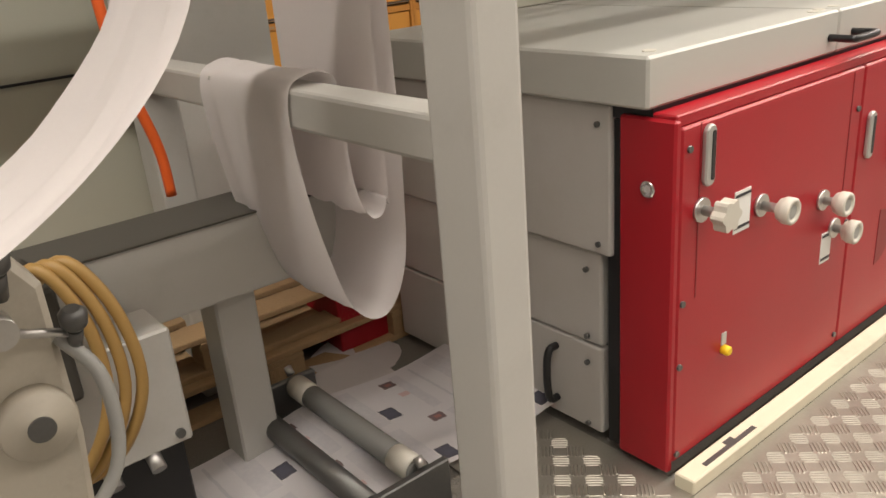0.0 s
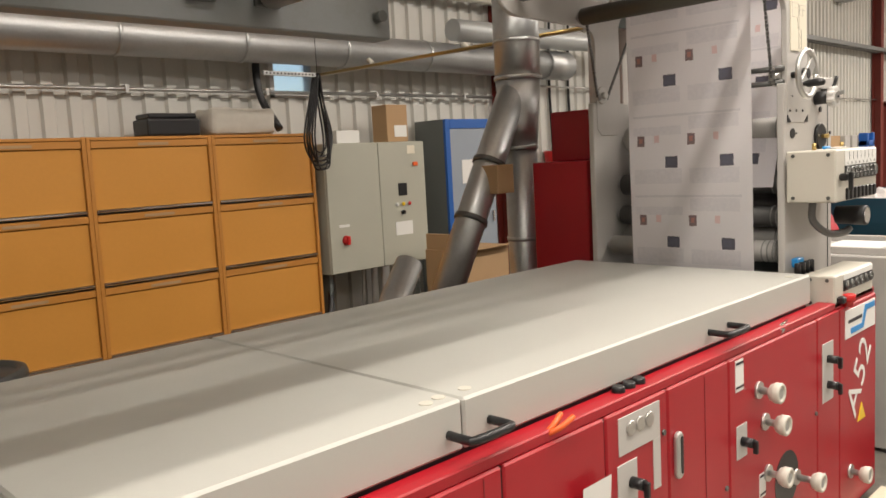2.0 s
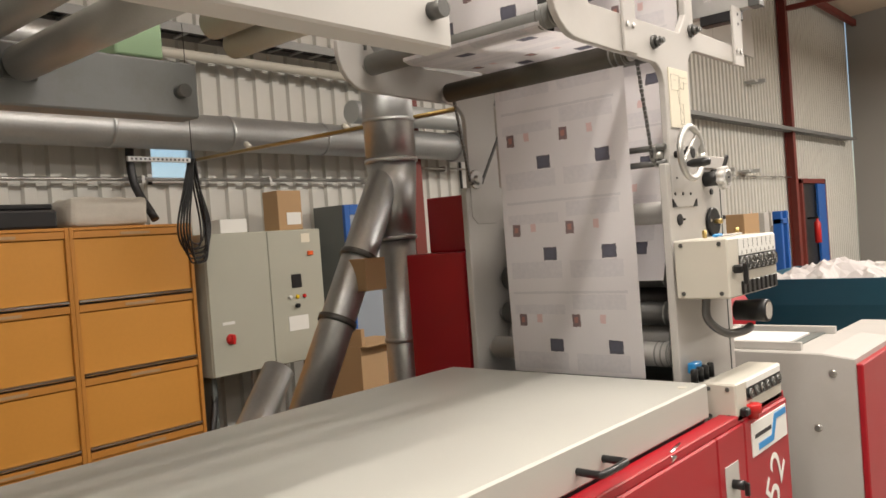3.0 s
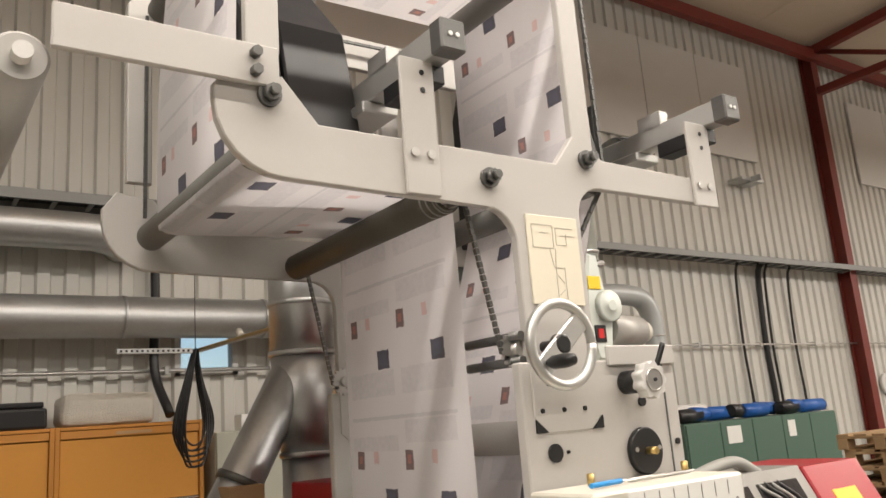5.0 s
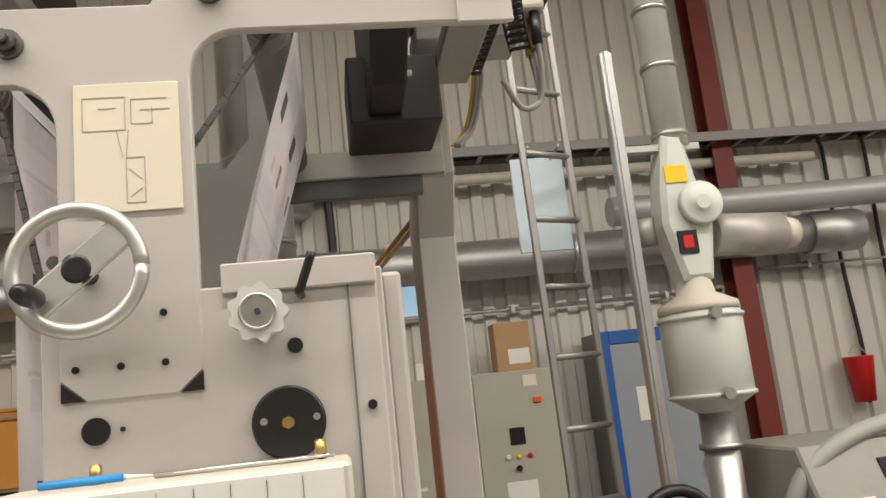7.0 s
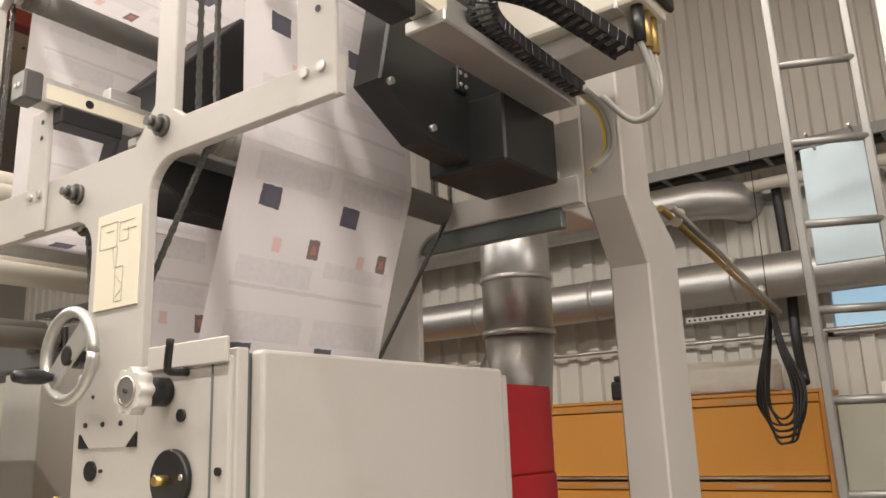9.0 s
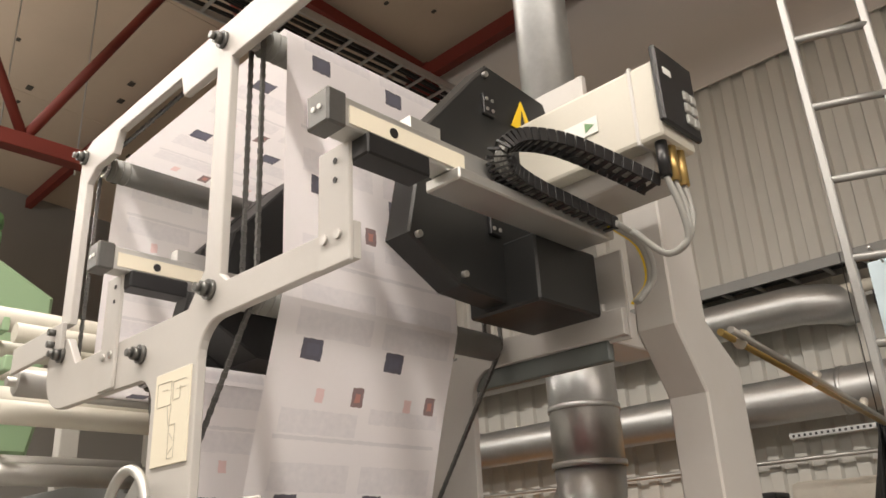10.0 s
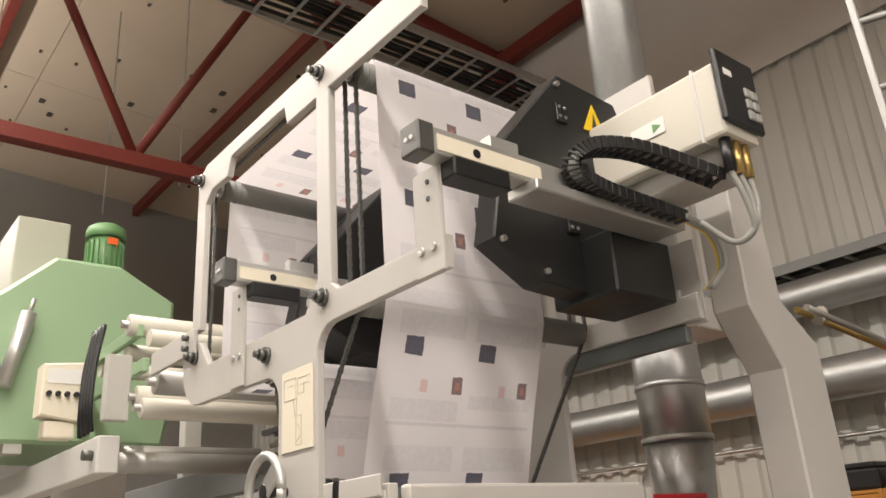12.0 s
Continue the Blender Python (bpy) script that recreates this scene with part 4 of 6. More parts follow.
def bars(x0, x1, y0, y1, z, cell=0.062):
    """Raised five-bar groups, turned by a quarter from cell to cell."""
    verts, faces = [], []
    for i in range(int((x1 - x0) / cell)):
        for j in range(int((y1 - y0) / cell)):
            cx, cy = x0 + (i + 0.5) * cell, y0 + (j + 0.5) * cell
            a = radians(45 if (i + j) % 2 else -45)
            ca, sa = math.cos(a), math.sin(a)
            for k in range(-2, 3):
                h, w = cell * (0.42 if abs(k) < 2 else 0.32), 0.0028
                base = len(verts)
                for u, v, zz in ((-h, -w, 0), (h, -w, 0), (h, w, 0), (-h, w, 0), (-h * 0.8, 0, 0.0022), (h * 0.8, 0, 0.0022)):
                    v2 = v + k * 0.0105
                    verts.append((cx + u * ca - v2 * sa, cy + u * sa + v2 * ca, z + zz))
                faces += [(base, base + 1, base + 5, base + 4), (base + 2, base + 3, base + 4, base + 5), (base + 1, base + 2, base + 5), (base + 3, base, base + 4)]
    me = bpy.data.meshes.new("raised_bars")
    me.from_pydata(verts, [], faces)
    me.materials.append(PLATE)
    return new("raised_bars", me)


rb = tagged(bars(1.0, 5.1, -0.5, 0.89, 0.008), kind="stuff"); rb.parent = wp
bm = B(); bx(bm, 1.05, 1.44, 0.902, 1.5, 0.0, 0.008, 0); wq = part("end_plate", bm, PLATE, wp)
rb = tagged(bars(1.07, 1.42, 0.91, 1.48, 0.008), kind="stuff"); rb.parent = wp


# ---- web tower over the unit ----
tw = thing("web_tower", "light grey steel frame guiding the printed paper web", "printing machine", (4.75, 1.7, 1.0))
ARM = ([(4.56, 1.82), (4.60, 1.785), (4.745, 1.785), (4.785, 1.82), (4.785, 2.33)] + arc(4.87, 2.335, 0.085, 180, 90, 6) + [(5.375, 2.42), (5.375, 2.5), (5.27, 2.5), (4.90, 2.505), (4.865, 2.53), (4.865, 3.16), (5.34, 3.16), (5.34, 3.29), (3.95, 3.29)]
       + [(3.9, 3.27), (3.87, 3.22), (3.87, 2.62), (3.945, 2.62), (3.945, 3.12), (4.0, 3.16), (4.14, 3.16), (4.17, 3.23), (4.58, 3.23), (4.6, 3.16), (4.79, 3.16), (4.79, 2.56), (4.72, 2.475), (4.03, 2.475), (3.95, 2.57), (3.84, 2.585), (3.80, 2.53)] + arc(3.95, 2.495, 0.15, 180, 270, 6) + [(4.47, 2.335)] + arc(4.47, 2.245, 0.09, 90, 0, 6))
for y0, y1 in ((1.19, 1.215), (2.17, 2.195)):
    bm = B(); prism(bm, ARM, y0, y1, 0.003); sp = part("side_frame", bm, GREY, tw)
    bm = B(); bx(bm, 4.53, 5.08, y0 + 0.003, y1 + 0.01, 0.98, 1.955, 0.004); part("base_plate", bm, GREY, sp)
    s = -1 if y0 < 1.5 else 1
    yo = y0 if s < 0 else y1
    for x, z in ((4.819, 3.235), (3.905, 3.235), (4.828, 2.497), (4.485, 2.406), (3.916, 2.521)):
        bm = B(); rod(bm, (x, yo, z), (x, yo + s * 0.012, z), 0.026, 16); rod(bm, (x, yo + s * 0.012, z), (x, yo + s * 0.03, z), 0.019, 6); rod(bm, (x, yo + s * 0.03, z), (x, yo + s * 0.045, z), 0.011, 10)
        part("hex_bolt", bm, GUNMETAL, sp)
    for x0, x1 in ((4.24, 4.335), (5.275, 5.38)):
        bm = B(); bx(bm, x0, x1, yo + (s * 0.012 if s < 0 else 0), yo + (0 if s < 0 else s * 0.012), 2.41 if x0 > 5 else 2.34, 2.68, 0.003); br = part("rail_bracket", bm, GREY, sp)
        for x in (x0 + 0.025, x0 + 0.07):
            bm = B(); rod(bm, (x, yo + s * 0.011, 2.44 if x0 < 5 else 2.475), (x, yo + s * 0.018, 2.44 if x0 < 5 else 2.475), 0.011, 12); part("round_bolt", bm, STEEL, br)
        for z in (2.6, 2.645):
            bm = B(); rod(bm, (x0 + 0.06, yo + s * 0.0125, z), (x0 + 0.06, yo + s * 0.014, z), 0.007, 10); part("hole", bm, BLACK, br)
# end plate joining the frame to the beam beyond
bm = B(); bx(bm, 3.5, 3.935, 1.172, 1.188, 2.535, 2.625, 0.003); jp = part("joint_plate", bm, GREY, tw)
for z in (2.56, 2.6):
    bm = B(); rod(bm, (3.88, 1.172, z), (3.88, 1.15, z), 0.012, 6); part("bolt", bm, GUNMETAL, jp)


def roller(x, z, r, y0, y1, material, name="roller", parent=tw, collars=True):
    bm = B(); rod(bm, (x, y0 + 0.03, z), (x, y1 - 0.03, z), r, 28, bevel=0.006); ro = part(name, bm, material, parent)
    bm = B(); rod(bm, (x, y0, z), (x, y1, z), r * 0.35, 14); part("shaft", bm, STEEL, ro)
    if collars:
        for y in (y0 + 0.035, y0 + 0.06, y0 + 0.085):
            bm = B(); rod(bm, (x, y, z), (x, y + 0.012, z), r * 1.03, 28, bevel=0.003); part("collar", bm, RUBBER, ro)
    return ro


for x, z, r in ((4.40, 2.37, 0.042), (3.93, 2.44, 0.042), (3.96, 3.19, 0.042), (4.91, 3.21, 0.042), (4.92, 2.47, 0.042)):
    roller(x, z, r, 1.22, 2.16, OLIVE if (x, z) == (4.40, 2.37) else RUBBER)
for x, z, r, m in ((4.78, 1.25, 0.065, ROLL), (4.72, 1.36, 0.05, GUNMETAL), (4.74, 1.52, 0.055, GUNMETAL), (4.8, 1.76, 0.065, ROLL), (4.62, 1.21, 0.05, ROLL), (4.9, 1.62, 0.09, RUBBER), (4.95, 1.4, 0.09, GUNMETAL)):
    roller(x, z, r, 1.225, 2.16, m, "print_cylinder")
for z in (1.96, 2.02):
    bm = B(); rod(bm, (4.55, 1.2, z), (4.55, 1.42, z), 0.012, 10); part("guide_bar", bm, GUNMETAL, tw)


def toothed(x, y, z, r, parent=tw):
    bm = B(); t = bmesh.new(); n = 18
    out = []
    for k in range(n):
        a = 2 * math.pi * k / n
        for da, rr in ((0, r * 0.86), (0.1, r), (0.2, r), (0.3, r * 0.86)):
            out.append((x + rr * math.cos(a + da), z + rr * math.sin(a + da)))
    t.free()
    prism(bm, out, y, y + 0.012, 0); rod(bm, (x, y - 0.02, z), (x, y + 0.03, z), r * 0.4, 14)
    return part("sprocket", bm, STEEL, parent)


def chain(pts, y, parent=tw):
    """Roller chain of small links along (x, z) points."""
    bm = B()
    path_ = [Vector((a, y, c)) for a, c in pts]
    for p, q in zip(path_, path_[1:]):
        d = q - p
        n = max(1, int(d.length / 0.016))
        ang = math.atan2(d.z, d.x)
        for k in range(n):
            c = p + d * (k + 0.5) / n
            w = 0.006 if k % 2 else 0.0045
            bx(bm, -0.0075, 0.0075, -w, w, -0.005, 0.005, 0, Matrix.Translation(c) @ Matrix.Rotation(-ang, 4, "Y"))
    return part("chain", bm, GUNMETAL, parent)


for y, s in ((1.235, 1), (2.13, -1)):
    for x, z in ((4.905, 3.215), (3.955, 3.19), (4.915, 2.47), (4.40, 2.37), (4.56, 1.99)):
        toothed(x, y, z, 0.034 if z > 2 else 0.045)
    chain([(4.94, 3.2), (4.95, 2.47), (4.60, 1.97), (4.52, 1.97)], y + 0.006)
    chain([(4.88, 3.2), (4.885, 2.5)], y + 0.006)
    chain([(3.92, 3.17), (3.915, 2.5)], y + 0.006)
    chain([(4.52, 1.98), (4.44, 2.37)], y + 0.006)
    chain([(4.9, 3.25), (3.96, 3.225)], y + 0.006)

# paper web
bm = B(); sheet(bm, [(4.455, 1.14), (4.45, 1.6), (4.447, 2.1), (4.445, 2.36)], 1.315, 1.93, 8, wave=0.006)
web = single("paper_web", bm, WEB, "long printed newspaper web running over the rollers", "paper")
bm = B(); sheet(bm, [(4.445, 2.36), (4.43, 2.405), (4.40, 2.417), (4.3, 2.416), (4.0, 2.40), (3.94, 2.396)], 1.315, 1.93, 6); part("web_span", bm, WEB, web)
bm = B(); sheet(bm, [(3.94, 2.396), (3.9, 2.405), (3.885, 2.45), (3.888, 2.8), (3.915, 3.19), (3.93, 3.225), (3.965, 3.237), (4.3, 3.245), (4.88, 3.257), (4.935, 3.25), (4.957, 3.2), (4.96, 2.8), (4.965, 2.47)], 1.315, 1.93, 6); part("web_span", bm, WEB, web)
bm = B(); sheet(bm, [(4.965, 2.47), (4.95, 2.42), (4.88, 2.2), (4.78, 1.85), (4.66, 1.5)], 1.315, 1.93, 6, wave=0.004); part("web_span", bm, WEB, web)

# diagram plate, handwheel, knobs and discs on the front frame
bm = B(); bx(bm, 4.59, 4.765, 1.1855, 1.19, 2.095, 2.325, 0.001); dg = part("diagram_plate", bm, YELLOWP, tw, "cream plate with a thin black line diagram")
def line(a, c, w=0.0005):
    bm = B(); d = Vector((c[0] - a[0], 0, c[1] - a[1])); bx(bm, 0, d.length, -0.0005, 0.0005, -w, w, 0, Matrix.Translation((a[0], 1.185, a[1])) @ Matrix.Rotation(-math.atan2(d.z, d.x), 4, "Y"))
    return bm
DL = [((4.605, 2.30), (4.675, 2.30)), ((4.605, 2.30), (4.605, 2.24)), ((4.605, 2.24), (4.675, 2.24)), ((4.675, 2.30), (4.675, 2.24)), ((4.685, 2.295), (4.745, 2.295)), ((4.685, 2.295), (4.685, 2.25)), ((4.685, 2.25), (4.72, 2.25)), ((4.72, 2.25), (4.72, 2.28)), ((4.63, 2.28), (4.66, 2.28)), ((4.66, 2.24), (4.67, 2.19)), ((4.68, 2.24), (4.675, 2.19)), ((4.675, 2.19), (4.705, 2.19)), ((4.705, 2.19), (4.705, 2.11)), ((4.675, 2.11), (4.705, 2.11)), ((4.675, 2.19), (4.675, 2.11)), ((4.68, 2.17), (4.7, 2.15)), ((4.7, 2.135), (4.68, 2.12)), ((4.70, 2.275), (4.75, 2.275))]
FAINT = mat("faint_ink", (0.38, 0.35, 0.30), 0.6)
for a, c in DL:
    part("diagram_line", line(a, c), FAINT, dg)

hw = thing("handwheel", "bare aluminium handwheel with a black handle", "handwheel", (4.61, 1.14, 1.99))
bm = B(); pipe(bm, [(4.61 + 0.098 * math.cos(a), 1.125, 1.99 + 0.098 * math.sin(a)) for a in (k * math.pi / 20 for k in range(41))], 0.0128, 12, 1); part("rim", bm, ALU, hw)
bm = B(); bx(bm, -0.096, 0.096, -0.006, 0.006, -0.026, 0.026, 0.004, Matrix.Translation((4.61, 1.125, 1.99)) @ Matrix.Rotation(radians(-40), 4, "Y")); part("spoke", bm, ALU, hw)
bm = B(); lathe(bm, (4.61, 1.19, 1.99), (0, -1, 0), [(0, 0.014), (0.045, 0.014), (0.05, 0.026), (0.07, 0.026), (0.073, 0.018)], 20); part("hub", bm, BLACK, hw)
bm = B(); lathe(bm, (4.555, 1.12, 1.945), (0, -1, 0), [(0, 0.008), (0.01, 0.012), (0.02, 0.016), (0.06, 0.017), (0.085, 0.013), (0.09, 0.006)], 16); part("crank_grip", bm, BLACK, hw)

bm = B(); bx(bm, 4.82, 5.08, 1.183, 1.194, 1.94, 1.992, 0.003); part("top_strip", bm, GREY, tw)
bm = B(); bx(bm, 5.028, 5.031, 1.1895, 1.194, 1.0, 1.94, 0); part("plate_groove", bm, SIDEGREY, tw)
bm = B(); lathe(bm, (4.88, 1.19, 1.895), (0, -1, 0), [(0, 0.03), (0.06, 0.03), (0.062, 0.02)], 20); kn = part("register_knob", bm, BLACK, tw)
bm = B(); t = bmesh.new(); ring = []
for f in (0, 1):
    ring.append([t.verts.new((4.885 + (0.044 + 0.004 * math.cos(a * 9)) * math.cos(a), 1.13 - f * 0.032, 1.895 + (0.044 + 0.004 * math.cos(a * 9)) * math.sin(a))) for a in (j * math.pi / 36 for j in range(72))])
for j in range(72):
    t.faces.new((ring[0][j], ring[0][(j + 1) % 72], ring[1][(j + 1) % 72], ring[1][j])).smooth = True
t.faces.new(ring[0]); t.faces.new(ring[1]); bmesh.ops.recalc_face_normals(t, faces=t.faces[:]); merge(bm, t); part("knob_head", bm, WHITE, kn, "white scalloped register knob")
bm = B(); lathe(bm, (4.885, 1.098, 1.895), (0, -1, 0), [(0, 0.03), (0.004, 0.03), (0.005, 0.026), (0.003, 0.025)], 24); part("bezel", bm, STEEL, kn)
bm = B(); rod(bm, (4.885, 1.0975, 1.895), (4.885, 1.0955, 1.895), 0.024, 24); part("dial_face", bm, LABEL, kn)
bm = B(); rod(bm, (4.885, 1.097, 1.895), (4.885, 1.091, 1.895), 0.005, 10); part("pin", bm, INK, kn)
bm = B(); pipe(bm, [(4.95, 1.19, 1.93), (4.95, 1.15, 1.93), (4.955, 1.14, 1.94), (4.975, 1.13, 1.99)], 0.008, 8); part("clamp_lever", bm, BLACK, tw)
bm = B(); lathe(bm, (4.917, 1.19, 1.72), (0, -1, 0), [(0, 0.06), (0.012, 0.06), (0.015, 0.056)], 36); dk = part("black_disc", bm, BLACK, tw)
bm = B(); rod(bm, (4.917, 1.176, 1.72), (4.917, 1.145, 1.72), 0.01, 6); part("brass_nut", bm, BRASS, dk)
for dx in (-0.04, 0.045):
    bm = B(); rod(bm, (4.917 + dx, 1.177, 1.725), (4.917 + dx, 1.173, 1.725), 0.006, 10); part("screw", bm, STEEL, dk)
for x, z, r in ((4.614, 1.738, 0.022), (4.655, 1.738, 0.004), (4.935, 1.845, 0.013), (5.055, 1.735, 0.008), (4.845, 1.65, 0.006), (4.585, 1.838, 0.006), (4.655, 1.838, 0.006), (4.725, 1.838, 0.006), (4.725, 1.92, 0.006), (4.61, 1.9, 0.004), (4.85, 1.955, 0.006)):
    bm = B(); rod(bm, (x, 1.1935, z), (x, 1.187, z), r, 20); part("bore", bm, BLACK, tw)
for a, c, d_ in (((4.562, 1.787), (4.598, 1.787), (4.562, 1.818)), ((4.784, 1.787), (4.748, 1.787), (4.784, 1.818))):
    bm = B(); prism(bm, [a, c, d_], 1.188, 1.1925, 0); part("corner_notch", bm, BLACK, tw)

for o in (tw, hw):
    o.location += Vector((-0.006, 0.014, 0.0))

# pressure gauge panels
def gauge_box(name, x0, x1, y0, y1, z0, z1, n, gz, r, label):
    g = thing(name, label, "gauge panel", ((x0 + x1) / 2, y1, z0), "gauge panels")
    bm = B(); bx(bm, x0, x1, y0, y1, z0, z1, 0.006); part("housing", bm, CREAM, g)
    for x, z in ((x0 + 0.018, z1 - 0.02), (x0 + 0.018, z0 + 0.02)):
        for yy in (y0 + 0.03, y1 - 0.03):
            bm = B(); rod(bm, (x0 - 0.004, yy, z), (x0 + 0.002, yy, z), 0.008, 10); part("screw", bm, GUNMETAL, g)
    w = (x1 - x0) - 0.12
    bm = B(); bx(bm, x0 + 0.1, x1 - 0.012, y0 - 0.003, y0, gz + r + 0.004, z1 - 0.006, 0.001); st = part("name_strip", bm, LABEL, g)
    if n == 8:
        for k in range(8):
            lettering(str(k + 1), 0.016, pose(x0 + 0.115 + (k + 0.3) * w / n, y0 - 0.0036, gz + r + 0.014, 90, 0, 0), INK, st, "numeral")
        for k in range(1, 8):
            bm = B(); bx(bm, x0 + 0.1 + k * w / n, x0 + 0.1007 + k * w / n, y0 - 0.0042, y0 - 0.003, gz + r + 0.03, z1 - 0.012, 0); part("divider", bm, INK, st)
    bm = B(); bx(bm, x0 + 0.1, x1 - 0.012, y0 - 0.002, y0, gz - r - 0.004, gz + r + 0.003, 0); part("dial_field", bm, DARK, g)
    for k in range(n):
        cx = x0 + 0.1 + (k + 0.5) * w / n
        bm = B(); lathe(bm, (cx, y0, gz), (0, -1, 0), [(0, r), (0.012, r), (0.014, r * 0.9), (0.009, r * 0.86)], 22); ga = part("gauge", bm, GUNMETAL, g)
        bm = B(); rod(bm, (cx, y0 - 0.0085, gz), (cx, y0 - 0.0095, gz), r * 0.84, 22); part("dial_face", bm, DARK, ga)
        a = radians(60 + 47 * k % 150)
        bm = B(); bx(bm, -r * 0.15, r * 0.75, -0.0008, 0.0008, -0.0012, 0.0012, 0, Matrix.Translation((cx, y0 - 0.0105, gz)) @ Matrix.Rotation(-a, 4, "Y")); part("needle", bm, LABEL, ga)
        for j in range(9):
            b2 = radians(-40 + j * 32.5)
            bm = B(); bx(bm, r * 0.62, r * 0.8, -0.0006, 0.0006, -0.001, 0.001, 0, Matrix.Translation((cx, y0 - 0.0102, gz)) @ Matrix.Rotation(-b2, 4, "Y")); part("tick", bm, LABEL, ga)
    return g


gb = gauge_box("gauge_panel", 4.5, 5.005, 0.985, 1.19, 1.44, 1.66, 8, 1.56, 0.026, "cream gauge panel with eight numbered round pressure gauges")
bm = B(); bx(bm, 4.53, 4.57, 0.95, 0.985, 1.53, 1.56, 0.006); bx(bm, 4.545, 4.56, 0.935, 0.952, 1.49, 1.565, 0.003); part("selector_switch", bm, BLACK, gb)
for k in range(8):
    bm = B(); bx(bm, 4.61 + k * 0.048, 4.64 + k * 0.048, 0.975, 0.986, 1.445, 1.495, 0.003); part("valve_block", bm, BLACK, gb)
bm = B(); pipe(bm, [(4.56, 1.1, 1.45), (4.56, 1.1, 1.36), (4.62, 1.06, 1.3), (4.75, 1.04, 1.29), (4.82, 1.04, 1.3)], 0.016, 10); part("holder", bm, GUNMETAL, gb)
bm = B(); lathe(bm, (4.84, 1.1, 1.36), (0, -1, 0), [(0, 0.04), (0.12, 0.045), (0.13, 0.042), (0.127, 0.036)], 24); dl = part("round_dial", bm, BLACK, gb)
bm = B(); rod(bm, (4.84, 0.974, 1.36), (4.84, 0.969, 1.36), 0.034, 24); part("dial_glass", bm, CHROME, dl)
pen = thing("blue_pen", "blue plastic pen lying on the gauge panel", "pen", (4.66, 1.05, 1.66))
bm = B(); rod(bm, (4.57, 1.06, 1.669), (4.68, 1.075, 1.669), 0.006, 8); part("barrel", bm, BLUEPL, pen)
bm = B(); rod(bm, (4.68, 1.075, 1.669), (4.72, 1.08, 1.667), 0.004, 8, 0.001); part("tip", bm, LABEL, pen)
bm = B(); rod(bm, (4.72, 1.09, 1.665), (4.95, 1.1, 1.665), 0.004, 8); rod(bm, (4.75, 1.12, 1.665), (4.98, 1.11, 1.665), 0.003, 8)
single("thin_rod", bm, STEEL, "thin steel rods lying on the gauge panel", "rod")
for x in (4.63, 4.96):
    bm = B(); rod(bm, (x, 1.12, 1.66), (x, 1.12, 1.69), 0.009, 10, bevel=0.002)
    single("brass_fitting", bm, BRASS, "small brass fitting on the gauge panel", "fitting", group="brass fittings")

lo = gauge_box("gauge_panel", 4.5, 4.98, 0.99, 1.12, 0.99, 1.13, 6, 1.075, 0.02, "low cream gauge panel with buttons on the red unit")
bm = B(); lathe(bm, (4.62, 0.975, 0.985), (0, 0, 1), [(0, 0.02), (0.02, 0.02), (0.022, 0.03), (0.05, 0.03), (0.054, 0.026)], 18)
part("stop_button", bm, REDPL, lo, "red mushroom stop button")
for k in range(4):
    bm = B(); lathe(bm, (4.52 + 0.05 * k, 1.15, 1.12), (0, 0, 1), [(0, 0.014), (0.05, 0.014), (0.055, 0.01)], 12); part("toggle", bm, BLACK, lo)
bm = B(); bx(bm, 4.55, 4.62, 1.16, 1.19, 1.15, 1.19, 0.004); part("clip", bm, BLUEPL, lo)
bm = B(); bx(bm, 4.52, 4.56, 0.96, 0.99, 1.01, 1.04, 0.006); part("switch", bm, BLACK, lo)

# cover box at the side of the tower
cv = thing("cover_box", "light grey sheet-steel cover box on the tower", "cover", (5.1, 1.7, 1.0))
bm = B(); bx(bm, 5.082, 5.12, 1.25, 2.12, 0.9, 1.965, 0.008); part("side_cover", bm, GREY, cv)
bm = B(); bx(bm, 5.0, 5.085, 1.216, 1.245, 0.9, 1.97, 0.003); part("front_edge", bm, GREY, cv)
bm = B(); bx(bm, 4.98, 5.08, 1.247, 2.12, 0.9, 1.96, 0); part("core", bm, SIDEGREY, cv)
rc = thing("rear_cover", "deep red cover boxes behind the printing unit", "cover", (4.7, 2.4, 0))
bm = B(); bx(bm, 4.57, 4.99, 2.27, 2.64, 0, 1.66, 0.008); part("lower_cover", bm, RED, rc)
bm = B(); bx(bm, 4.74, 4.99, 2.29, 2.63, 1.66, 1.94, 0.008); part("upper_cover", bm, RED, rc)

